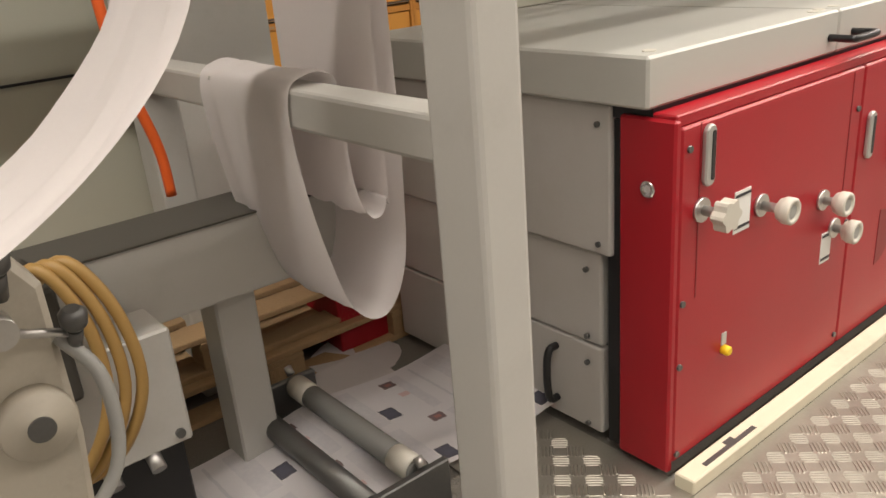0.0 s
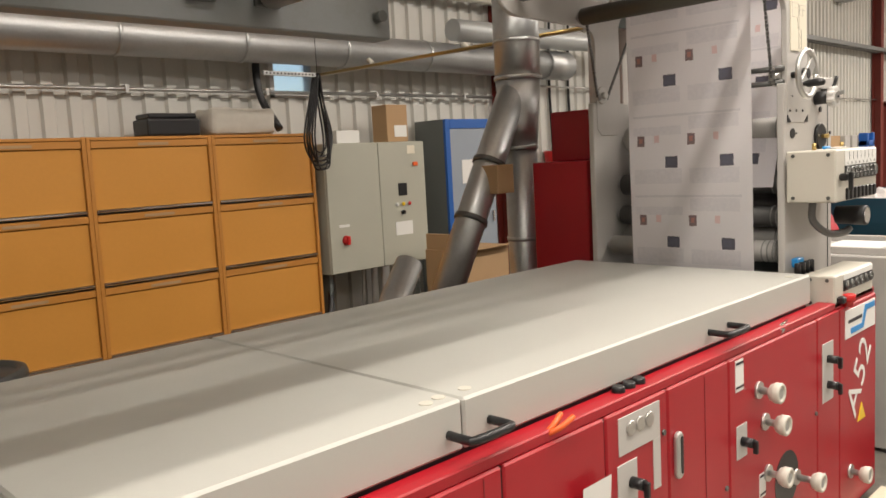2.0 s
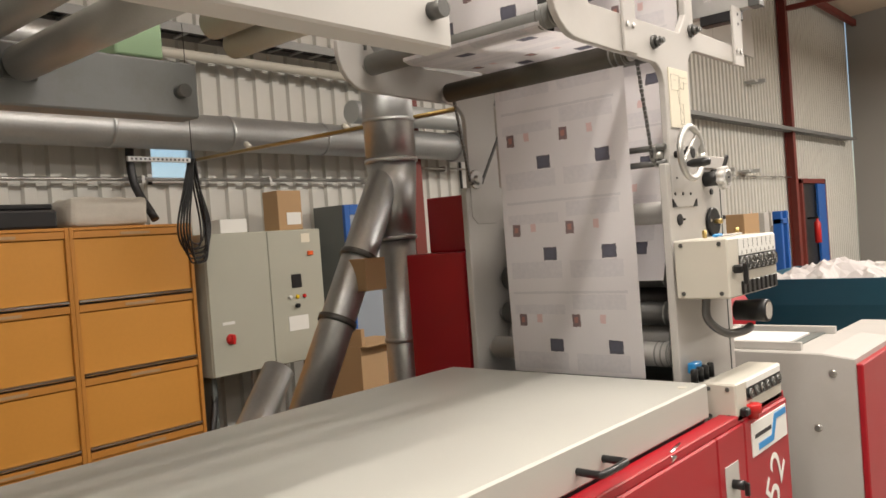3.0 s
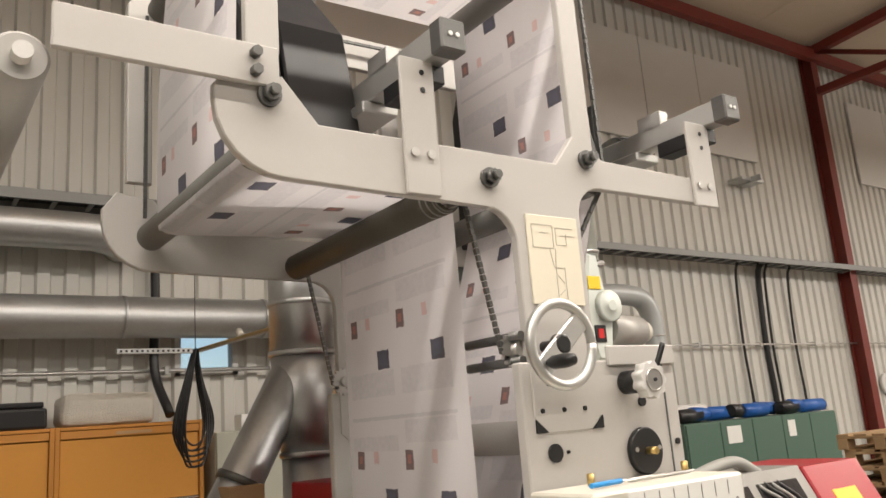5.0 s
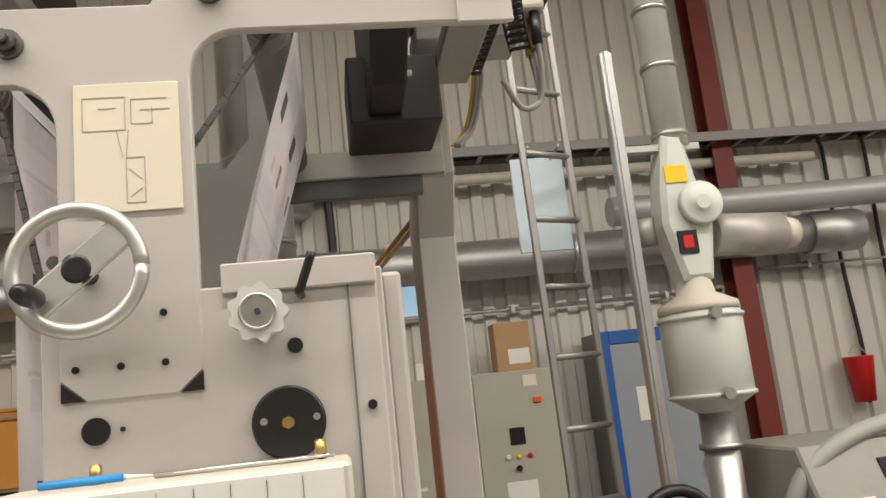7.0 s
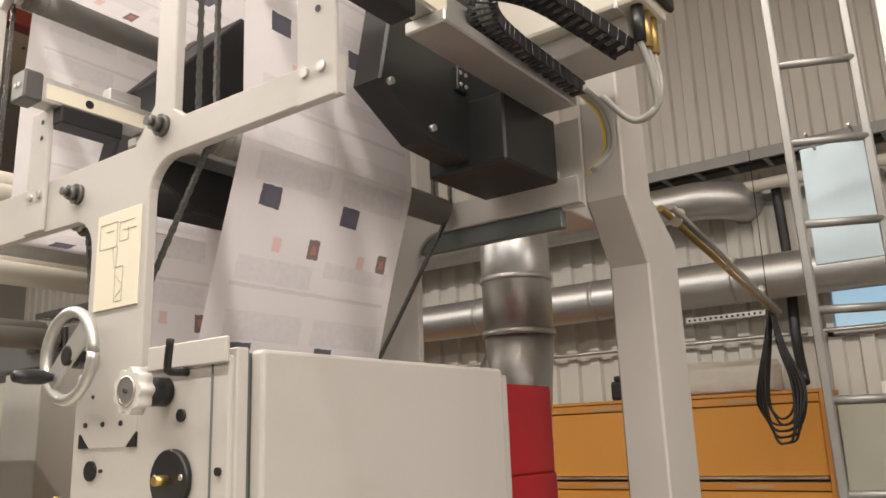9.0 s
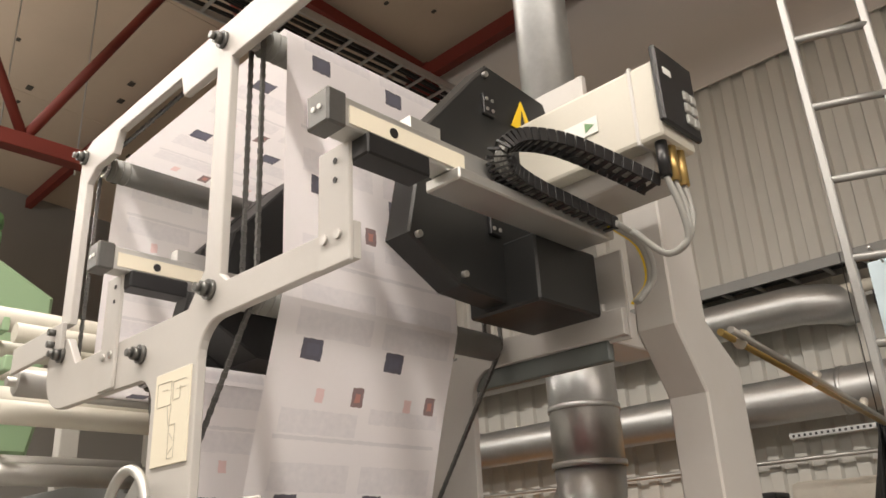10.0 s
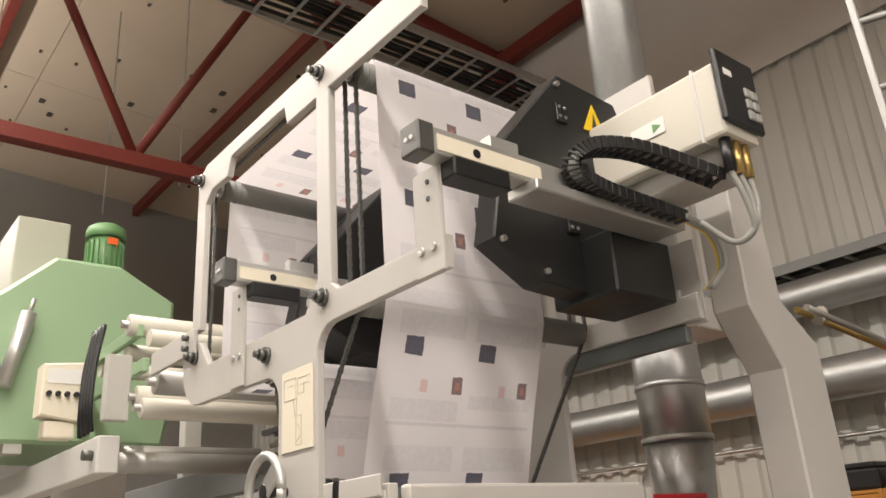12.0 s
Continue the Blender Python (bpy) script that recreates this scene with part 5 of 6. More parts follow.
# inspection head, rails and post on the tower
for nm, x in (("scanner_rail", 5.385), ("scanner_rail", 4.33)):
    r_ = thing(nm, "aluminium linear rail with a black end block", "rail", (x, 1.6, 2.625), "scanner rails")
    bm = B(); bx(bm, x - 0.03, x + 0.03, 1.148, 2.12, 2.63, 2.70, 0.003); part("profile", bm, ALU, r_)
    bm = B(); bx(bm, x - 0.0235, x - 0.0215, 1.15, 2.1, 2.655, 2.667, 0); part("groove", bm, GUNMETAL, r_)
    bm = B(); bx(bm, x + 0.0295, x + 0.0325, 1.16, 1.5, 2.640, 2.682, 0); part("scale_strip", bm, YELLOWP, r_)
    bm = B(); bx(bm, x - 0.036, x + 0.036, 1.1, 1.15, 2.624, 2.706, 0.005); eb_ = part("end_block", bm, GUNMETAL, r_)
    for dx in (-0.01, 0.01):
        bm = B(); rod(bm, (x + dx, 1.1, 2.665), (x + dx, 1.097, 2.665), 0.006, 10); part("rivet", bm, LABEL, eb_)
    bm = B(); bx(bm, x - 0.03, x + 0.04, 1.2, 1.38, 2.585, 2.635, 0.004); part("carriage", bm, BLACK, r_)
    bm = B(); bx(bm, x - 0.05, x + 0.06, 1.45, 2.05, 2.600, 2.630, 0.004); part("tray_plate", bm, ALU, r_)
    bm = B(); rod(bm, (x + 0.03, 1.28, 2.660), (x + 0.034, 1.28, 2.660), 0.012, 12); part("bore", bm, BLACK, r_)
    bm = B(); bx(bm, x - 0.03, x + 0.01, 1.35, 1.45, 2.690, 2.745, 0.003); part("angle_clip", bm, ALU, r_)


def lamp_head(x0, x1, tip):
    """Black polygonal lamp housing beside the web."""
    h = thing("dryer_head", "matt black angular housing beside the paper web", "dryer", ((x0 + x1) / 2, 1.9, 2.5), "dryer heads")
    out = [(1.5, 2.6), (1.57, 2.92), (1.845, 3.234), (2.12, 3.21), (2.2, 3.02), (2.2, 2.56), (2.0, 2.48), (1.68, 2.5)]
    bm = B(); prism(bm, out, x0, x1, 0.006, "x"); bd = part("housing", bm, DARK, h)
    xf = x1 if tip > 0 else x0
    for y, z in ((1.81, 3.05), (1.8, 2.67)):
        bm = B(); bx(bm, xf - 0.004, xf + 0.012, y, y + 0.05, z, z + 0.07, 0.003); cl = part("catch", bm, BLACK, bd)
        for dy in (0.013, 0.037):
            for dz in (0.018, 0.052):
                bm = B(); rod(bm, (xf + 0.011, y + dy, z + dz), (xf + 0.015, y + dy, z + dz), 0.006, 8); part("screw", bm, STEEL, cl)
    for y, z in ((1.53, 2.6), (1.69, 2.53), (1.83, 3.19)):
        bm = B(); rod(bm, (xf - 0.004, y, z), (xf + 0.014, y, z), 0.009, 10); part("bolt", bm, STEEL, bd)
    return h


hd = lamp_head(5.13, 5.22, 1)
bm = B(); bx(bm, 5.08, 5.33, 1.86, 2.14, 2.47, 2.66, 0.006); part("motor_box", bm, DARK, hd)
bm = B(); prism(bm, [(1.94, 3.06), (2.05, 3.06), (1.995, 3.165)], 5.222, 5.225, 0, "x"); wt = part("warning_triangle", bm, YELLOW, hd, "yellow warning triangle")
bm = B(); prism(bm, [(1.983, 3.075), (2.007, 3.075), (1.995, 3.13)], 5.225, 5.2265, 0, "x"); part("symbol", bm, INK, wt)
lamp_head(4.1, 4.3, -1)
lamp_head(4.0, 4.09, -1)
for o in bpy.data.objects:
    if o.parent is None and o.name.startswith("scanner_rail"):
        o.location.z += 0.045

ih = thing("inspection_head", "cream scanner arm with a black control pad", "scanner", (5.5, 2.1, 2.9))
bm = B(); bx(bm, 5.2, 5.69, 1.97, 2.14, 2.84, 3.07, 0.012); part("arm_body", bm, CREAM, ih)
bm = B(); bx(bm, 5.3, 5.62, 2.02, 2.2, 2.78, 2.84, 0.004); part("under_bracket", bm, GREY, ih)
bm = B(); bx(bm, 5.61, 5.62, 1.966, 2.144, 2.836, 3.075, 0.002); part("arm_seam", bm, WHITE, ih)
bm = B(); bx(bm, 5.69, 5.708, 1.95, 2.15, 2.87, 3.1, 0.006); pd = part("control_pad", bm, BLACK, ih, "black membrane keypad")
for j in range(2):
    for k in range(3):
        bm = B(); bx(bm, 5.706, 5.716, 2.07 + j * 0.035, 2.098 + j * 0.035, 2.9 + k * 0.036, 2.93 + k * 0.036, 0.003); part("key", bm, GREYHOSE, pd)
bm = B(); bx(bm, 5.707, 5.7095, 1.98, 2.02, 3.02, 3.04, 0); part("pad_marking", bm, LABEL, pd)
for k in range(3):
    bm = B(); rod(bm, (5.66, 2.0 + 0.045 * k, 2.84), (5.66, 2.0 + 0.045 * k, 2.74), 0.016, 12); part("plug", bm, BLACK if k == 0 else BRASS, ih)
    bm = B(); pipe(bm, [(5.66, 2.0 + 0.045 * k, 2.74), (5.67, 2.03 + 0.03 * k, 2.66), (5.66, 2.06, 2.58), (5.6, 2.05, 2.56), (5.54, 2.0, 2.63)], 0.009, 8); part("cable", bm, GREYHOSE, ih)
bm = B(); bx(bm, 5.38, 5.5, 1.966, 1.971, 2.93, 2.98, 0); part("arrow_sticker", bm, LABEL, ih)
bm = B(); prism(bm, [(5.46, 2.94), (5.49, 2.955), (5.46, 2.97)], 1.9645, 1.966, 0); part("green_arrow", bm, GREEN_D, ih)

# drag chain with its hoses
dc = thing("drag_chain", "black plastic cable drag chain with grey cables", "cable chain", (5.45, 1.8, 2.7))
pts = smooth_path([(5.45, 2.04, 2.64), (5.45, 1.86, 2.645), (5.45, 1.7, 2.65), (5.45, 1.61, 2.67), (5.46, 1.585, 2.71), (5.48, 1.63, 2.75), (5.52, 1.74, 2.76), (5.56, 1.88, 2.74), (5.61, 2.02, 2.70)], 5)
for p, q in zip(pts, pts[1:]):
    c, d = (p + q) / 2, (q - p)
    bm = B(); L = d.length * 0.5 * 0.9
    rot = d.to_track_quat("X", "Z").to_matrix().to_4x4()
    for s in (-1, 1):
        bx(bm, -L, L, s * 0.03 - 0.003, s * 0.03 + 0.003, -0.018, 0.018, 0.001, Matrix.Translation(c) @ rot)
    bx(bm, -L * 0.5, L * 0.5, -0.03, 0.03, 0.014, 0.019, 0.001, Matrix.Translation(c) @ rot)
    bx(bm, -L * 0.5, L * 0.5, -0.03, 0.03, -0.019, -0.014, 0.001, Matrix.Translation(c) @ rot)
    part("link", bm, BLACK, dc)
for k in (-0.012, 0.0, 0.012):
    bm = B(); pipe(bm, [tuple(p + Vector((k, 0, 0))) for p in pts[::3]] , 0.006, 8, 3); part("cable", bm, GREYHOSE, dc)
for k in range(3):
    bm = B(); pipe(bm, [(5.46 + 0.012 * k, 2.02, 2.635), (5.47 + 0.012 * k, 2.14, 2.6), (5.45 + 0.012 * k, 2.2, 2.52), (5.4 + 0.01 * k, 2.19, 2.46)], 0.009 if k else 0.0045, 8); part("hose", bm, GREYHOSE if k else YELLOW, dc)

dc.location.z += 0.04

# bent post and cross arms behind the tower
po = thing("support_post", "light grey folded-steel support post with a bend", "post", (5.36, 2.6, 0))
bm = B()
prism(bm, [(2.37, 2.95), (2.37, 2.47), (2.5, 2.28), (2.5, 0.0), (2.75, 0.0), (2.75, 2.38), (2.57, 2.51), (2.55, 3.0)], 5.3, 5.43, 0.006, "x"); part("column", bm, GREY, po)
bm = B(); bx(bm, 5.16, 5.3, 2.196, 2.5, 2.42, 2.53, 0.004); part("cross_arm", bm, GREY, po)
bm = B(); bx(bm, 4.78, 5.3, 2.2, 2.23, 2.36, 2.42, 0.004); part("channel", bm, SIDEGREY, po)

st = thing("hanging_rail", "thin steel rails reaching from post to wall", "rail", (5.25, 4.0, 2.5))
for dx, m in ((0.0, BRASS), (0.035, STEEL)):
    bm = B(); rod(bm, (5.41 + dx, 2.7, 2.5), (5.08 + dx, 5.35, 2.46), 0.012, 8); part("rail", bm, m, st)
for k in (0.05, 0.4, 0.75):
    bm = B(); rod(bm, (5.425 - 0.33 * k, 2.7 + 2.65 * k, 2.48), (5.425 - 0.33 * k, 2.75 + 2.65 * k, 2.52), 0.022, 8); part("yellow_clamp", bm, CREAM, st)
bm = B(); bx(bm, 4.55, 5.05, 5.27, 5.3, 2.44, 2.475, 0.002); part("punched_strip", bm, GALV, st)
for k in range(14):
    bm = B(); bx(bm, 4.57 + k * 0.034, 4.585 + k * 0.034, 5.268, 5.271, 2.45, 2.465, 0); part("hole", bm, BLACK, st)
ch = thing("cable_bundle", "coiled dark cable bundle hanging from the rail", "cable", (5.07, 5.28, 2.4))
for k in range(9):
    w, zb = 0.05 + 0.012 * (k % 4), 1.68 + 0.035 * (k % 5)
    y = 5.26 + 0.01 * k
    bm = B(); pipe(bm, [(5.07, y, 2.47), (5.07 - w * 0.7, y, 2.25), (5.07 - w * 1.6, y, 1.95), (5.07 - w, y + 0.01, zb + 0.03), (5.07, y, zb), (5.07 + w * 1.1, y, zb + 0.05), (5.07 + w * 1.5, y + 0.02, 2.0), (5.07 + w * 0.6, y, 2.25), (5.08, y, 2.47)], 0.0075, 6, 5); part("loop", bm, BLACK, ch)
bm = B(); rod(bm, (5.07, 5.28, 2.46), (5.07, 5.28, 3.5), 0.003, 6); part("suspension", bm, BLACK, ch)

# extraction ducts behind the machine
ed = thing("extraction_duct", "galvanised extraction pipe with a sloping branch", "duct", (4.74, 2.86, 0))
bm = B(); rod(bm, (4.74, 2.86, 2.16), (4.74, 2.86, 2.7), 0.135, 28); part("upper_pipe", bm, GALV, ed)
bm = B(); rod(bm, (4.74, 2.86, 2.7), (4.74, 2.86, 7.3), 0.122, 28); part("riser", bm, GALV, ed)
bm = B(); rod(bm, (4.74, 2.86, 1.75), (4.74, 2.86, 2.16), 0.1, 28, 0.135); part("reducer", bm, GALV, ed)
bm = B(); rod(bm, (4.74, 2.86, 0), (4.74, 2.86, 1.76), 0.098, 28); part("lower_pipe", bm, GALV, ed)
for z, r in ((2.15, 0.142), (2.36, 0.14), (1.74, 0.108), (1.2, 0.104)):
    bm = B(); rod(bm, (4.74, 2.86, z), (4.74, 2.86, z + 0.022), r, 28); part("ring", bm, GALV, ed)
bm = B(); rod(bm, (4.7, 2.86, 2.1), (3.92, 2.88, 0.7), 0.088, 24); brn = part("branch_pipe", bm, GALV, ed)
for k in (0.3, 0.52):
    a = Vector((4.7, 2.86, 2.1)).lerp(Vector((3.92, 2.88, 0.7)), k); d = (Vector((3.92, 2.88, 0.7)) - Vector((4.7, 2.86, 2.1))).normalized()
    bm = B(); rod(bm, a, a + d * 0.03, 0.098, 24); part("clamp", bm, GUNMETAL, brn)
bm = B(); bx(bm, 4.36, 4.5, 2.72, 2.9, 1.5, 1.66, 0.003); part("wooden_block", bm, CARD, ed)
bm = B(); rod(bm, (3.3, 3.3, 0.02), (4.3, 3.6, 1.05), 0.09, 20)
loose = single("loose_pipe", bm, GALV, "short sloping galvanised pipe behind the unit", "duct")
loose.location.x = 0.16

# grey paint of the rear beam, with its shading darkened into the colour
BEAMG = mat("shaded_beam_grey", (0.20, 0.205, 0.21), 0.5, spread=0.12, stain=0.3)
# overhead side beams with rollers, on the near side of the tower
for nm, y0, y1, lab, m in (("front", 1.1, 1.19, "white painted overhead side beam", WHITE), ("rear", 2.2, 2.3, "grey overhead side beam, darkened for shade", BEAMG)):
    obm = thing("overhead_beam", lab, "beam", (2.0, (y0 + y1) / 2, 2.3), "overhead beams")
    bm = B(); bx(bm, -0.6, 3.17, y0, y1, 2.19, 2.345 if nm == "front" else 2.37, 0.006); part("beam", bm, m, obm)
    bm = B(); rod(bm, (3.1, y0 + 0.004, 2.27), (3.1, y0 - 0.04, 2.27), 0.022, 12); part("bolt", bm, GUNMETAL, obm)
    for x in (2.35, 2.6):
        bm = B(); bx(bm, x - 0.05, x + 0.05, y0 - 0.02 if nm == "rear" else y1, y0 if nm == "rear" else y1 + 0.02, 2.26, 2.36, 0.004); part("bearing", bm, GUNMETAL, obm)
rs = thing("roller_set", "set of grey guide rollers between the overhead beams", "rollers", (2.8, 1.7, 2.3))
for x, z, r, m in ((2.6, 2.3, 0.05, ROLL), (2.48, 2.36, 0.04, ROLL), (3.22, 2.5, 0.05, CREAM), (3.45, 2.52, 0.05, ROLL), (3.3, 2.44, 0.045, CREAM), (3.05, 2.86, 0.05, CREAM)):
    roller(x, z, r, 1.19, 2.2, m, "guide_roller", rs, False)

# ---- folder and infeed at the start of the walk ----
pf = thing("gantry", "grey painted square steel gantry with a cross beam", "gantry", (0.68, 0.74, 0))
bm = B(); bx(bm, 0.615, 0.72, 0.67, 0.80, 0, 3.4, 0.012); part("post", bm, POST, pf)
bm = B(); bx(bm, 0.63, 0.725, 0.8, 2.35, 1.125, 1.215, 0.01); part("cross_beam", bm, POST, pf)
bm = B(); bx(bm, 0.62, 0.735, 2.2, 2.33, 0, 3.4, 0.01); part("post", bm, POST, pf)
bm = B(); sheet(bm, [(0.92, 3.0), (0.905, 1.4), (0.895, 0.9), (0.87, 0.70), (0.80, 0.60), (0.71, 0.65), (0.65, 0.85), (0.615, 1.1), (0.62, 1.2), (0.66, 1.228), (0.71, 1.228), (0.742, 1.19), (0.75, 1.0), (0.77, 0.9), (0.805, 0.86), (0.84, 0.9), (0.85, 1.1), (0.86, 3.0)], 1.17, 1.62, 6, wave=0.01, cols=14)
drape = single("draped_paper", bm, PAPER, "blank white paper web draped in loops over the beam", "paper")
for o in list(pf.children):
    o.location += Vector((0.085, 0.18, -0.055 if o.name.startswith("cross_beam") else 0.0))
drape.location = (0.093, 0.3, -0.045)
bm = B(); sheet(bm, [(-0.6, 1.04), (-0.2, 1.06), (0.06, 1.14), (0.25, 1.27), (0.37, 1.46), (0.43, 1.8), (0.45, 3.0)], 0.9, 1.2, 6, wave=0.025, cols=12)
strip = single("draped_paper", bm, PAPER, "blank white paper strip sagging in a curve", "paper")
strip.location.x = -0.05
lbm = thing("low_beam", "grey steel machine beam with a dusty dark top", "beam", (0.3, 1.9, 0))
bm = B(); bx(bm, -0.9, 1.0, 1.8, 2.02, 0.59, 0.805, 0.008); part("beam", bm, POST, lbm)
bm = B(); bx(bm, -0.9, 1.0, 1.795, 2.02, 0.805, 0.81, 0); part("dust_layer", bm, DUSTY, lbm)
bm = B(); bx(bm, 0.6, 0.72, 1.85, 1.97, 0, 0.59, 0.006); part("leg", bm, POST, lbm)
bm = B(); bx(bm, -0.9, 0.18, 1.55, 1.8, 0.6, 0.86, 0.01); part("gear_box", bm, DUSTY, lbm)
bm = B(); bx(bm, -0.9, 0.4, 1.62, 1.78, 0.36, 0.66, 0.006); cp = part("cover_panel", bm, POST, lbm)
for x in (-0.3, 0.0, 0.37):
    bm = B(); rod(bm, (x, 1.62, 0.39), (x, 1.61, 0.39), 0.012, 10); part("bolt", bm, GUNMETAL, cp)
bm = B(); bx(bm, -0.9, 0.38, 1.64, 1.76, 0.0, 0.36, 0.004); part("skirt", bm, BLACK, lbm)
for k in range(6):
    bm = B(); rod(bm, (-0.2 + k * 0.1, 1.6, 0.33), (-0.2 + k * 0.1, 1.64, 0.36), 0.018, 10); part("hose_nipple", bm, STEEL, lbm)
hb = thing("air_hose", "ochre rubber air hoses hanging in loops", "hose", (0.25, 1.5, 0.8))
for k in range(3):
    bm = B(); pipe(bm, [(0.2 + 0.02 * k, 1.56, 0.87), (0.25 + 0.025 * k, 1.5, 0.92), (0.3 + 0.03 * k, 1.46, 0.8), (0.3 + 0.035 * k, 1.46, 0.62), (0.22 + 0.03 * k, 1.5, 0.46), (0.1, 1.58, 0.4)], 0.013, 8); part("hose", bm, HOSE, hb)
bm = B(); pipe(bm, [(0.67, 2.18, 1.5), (0.69, 2.17, 1.2), (0.75, 2.17, 0.95), (0.76, 2.17, 0.8)], 0.016, 8); part("hose", bm, ORPL, hb, "orange hose")
ar = thing("brake_arm", "dirty cream cast arm with clamp levers and a disc", "machine arm", (0.1, 1.25, 0))
bm = B(); prism(bm, [(0.0, 0.0), (0.13, 0.0), (0.2, 0.75), (0.2, 1.02), (0.15, 1.1), (0.05, 1.1), (0.02, 0.9)], 1.2, 1.3, 0.012); part("casting", bm, DIRTYW, ar)
bm = B(); lathe(bm, (0.135, 1.2, 0.81), (0, -1, 0), [(0, 0.058), (0.03, 0.06), (0.04, 0.056), (0.04, 0.024), (0.045, 0.022)], 30); dd = part("disc", bm, DIRTYW, ar)
bm = B(); rod(bm, (0.135, 1.165, 0.81), (0.135, 1.15, 0.81), 0.021, 18); part("hub", bm, GUNMETAL, dd)
for x, z in ((0.14, 1.07), (0.22, 0.95)):
    bm = B(); rod(bm, (x, 1.2, z - 0.05), (x, 1.16, z), 0.012, 10); lathe(bm, (x, 1.16, z), (0, -0.3, 1), [(0, 0.012), (0.01, 0.02), (0.03, 0.022), (0.04, 0.012)], 14); part("clamp_lever", bm, GUNMETAL, ar)
bm = B(); rod(bm, (0.12, 1.2, 0.98), (0.12, 1.15, 0.98), 0.025, 16); rod(bm, (0.12, 1.17, 0.975), (0.22, 1.17, 0.94), 0.008, 8); part("pivot", bm, STEEL, ar)
bm = B(); pipe(bm, [(0.2, 1.2, 0.93), (0.24, 1.16, 0.85), (0.22, 1.14, 0.7), (0.1, 1.12, 0.62), (-0.05, 1.12, 0.62)], 0.012, 8); part("grey_hose", bm, GREYHOSE, ar)

ar.location += Vector((-0.1, 0.0, -0.025))
hb.location.x -= 0.1
fl = thing("floor_infeed", "low steel infeed frame with two rollers on the floor", "rollers", (0.85, 1.7, 0))
for y in (1.34, 2.02):
    bm = B(); bx(bm, 0.68, 0.98, y - 0.012, y + 0.012, 0, 0.16, 0.004); part("side_plate", bm, GUNMETAL, fl)
    bm = B(); rod(bm, (0.9, y, 0.17), (0.9, y + 0.02, 0.19), 0.014, 8); part("wing_nut", bm, STEEL, fl)
bm = B(); rod(bm, (0.9, 1.36, 0.14), (0.9, 2.0, 0.14), 0.036, 20); ro = part("roller", bm, RUBBER, fl)
for y in (1.37, 1.9):
    bm = B(); rod(bm, (0.9, y, 0.14), (0.9, y + 0.09, 0.14), 0.038, 20); part("tape", bm, CREAM, ro)
bm = B(); rod(bm, (0.745, 1.36, 0.12), (0.745, 2.0, 0.12), 0.034, 20); part("roller", bm, GUNMETAL, fl)
fl.location.x -= 0.035
bm = B(); sheet(bm, [(-0.6, 0.03), (0.4, 0.05), (0.74, 0.075), (0.9, 0.09), (1.2, 0.06), (1.47, 0.08)], 1.4, 1.95, 4, wave=0.004)
single("floor_web", bm, WEB, "printed paper web running low over the floor", "paper")
for k, (x, y, r) in enumerate(((1.22, 2.2, 0.17), (1.1, 2.05, 0.14))):
    bm = B(); t = bmesh.new(); bmesh.ops.create_circle(t, cap_ends=False, segments=18, radius=r)
    vs = t.verts[:]; ctr = t.verts.new((0, 0, 0.02))
    for v in vs:
        v.co *= 1 + 0.3 * noise.noise(v.co * 6 + Vector((k * 3, 0, 0))); v.co.z = 0.004 + 0.015 * (1 + noise.noise(v.co * 9))
    for e in t.edges[:]:
        t.faces.new((e.verts[0], e.verts[1], ctr)).smooth = True
    t.transform(Matrix.Translation((x, y, 0.002 + 0.01 * k))); merge(bm, t)
    single("paper_scrap", bm, PAPER, "torn white paper scrap lying on the dirty floor", "paper", group="paper scraps")


def pallet(x, y, z, name="wooden_pallet"):
    p = thing(name, "worn wooden transport pallet", "pallet", (x, y, z), "pallets")
    for k in range(5):
        bm = B(); bx(bm, x - 0.6, x + 0.6, y - 0.4 + k * 0.17, y - 0.28 + k * 0.17, z + 0.122, z + 0.144, 0.003); part("deck_board", bm, WOOD, p)
    for k in range(3):
        for j in range(3):
            bm = B(); bx(bm, x - 0.6 + j * 0.53, x - 0.46 + j * 0.53, y - 0.4 + k * 0.35, y - 0.3 + k * 0.35, z + 0.022, z + 0.1, 0.003); part("block", bm, WOOD, p)
        bm = B(); bx(bm, x - 0.6, x + 0.6, y - 0.4 + k * 0.35, y - 0.3 + k * 0.35, z, z + 0.022, 0.003); part("skid", bm, WOOD, p)
        bm = B(); bx(bm, x - 0.6 + k * 0.53, x - 0.46 + k * 0.53, y - 0.4, y + 0.4, z + 0.1, z + 0.122, 0.003); part("stringer", bm, WOOD, p)
    return p


p0 = pallet(0.95, 2.62, 0)
copy_thing(p0, pose(0.75, 2.66, 0.145))
for k in range(10):
    copy_thing(p0, pose(11.4 + 0.02 * (k % 3), 3.65 + 0.03 * (k % 2), 0.145 * k))
mc = thing("machine_cabinet", "pale grey steel machine cabinet behind the frame", "cabinet", (0.5, 3.2, 0))
bm = B(); bx(bm, -1.6, 1.42, 3.12, 3.5, 0, 2.3, 0.008); part("body", bm, ELCAB, mc)
bm = B(); bx(bm, -1.6, 1.42, 3.11, 3.121, 1.06, 1.07, 0); part("joint", bm, BLACK, mc)
bm = B(); bx(bm, 0.9, 1.36, 2.75, 3.11, 0, 2.3, 0.008); part("side_body", bm, POST, mc)
bm = B(); bx(bm, 0.2, 0.28, 3.08, 3.11, 0.0, 1.6, 0.004); part("cable_duct", bm, BLACK, mc)
dm = thing("oil_drum", "black steel drum with a ringed lid", "drum", (1.66, 2.78, 0))
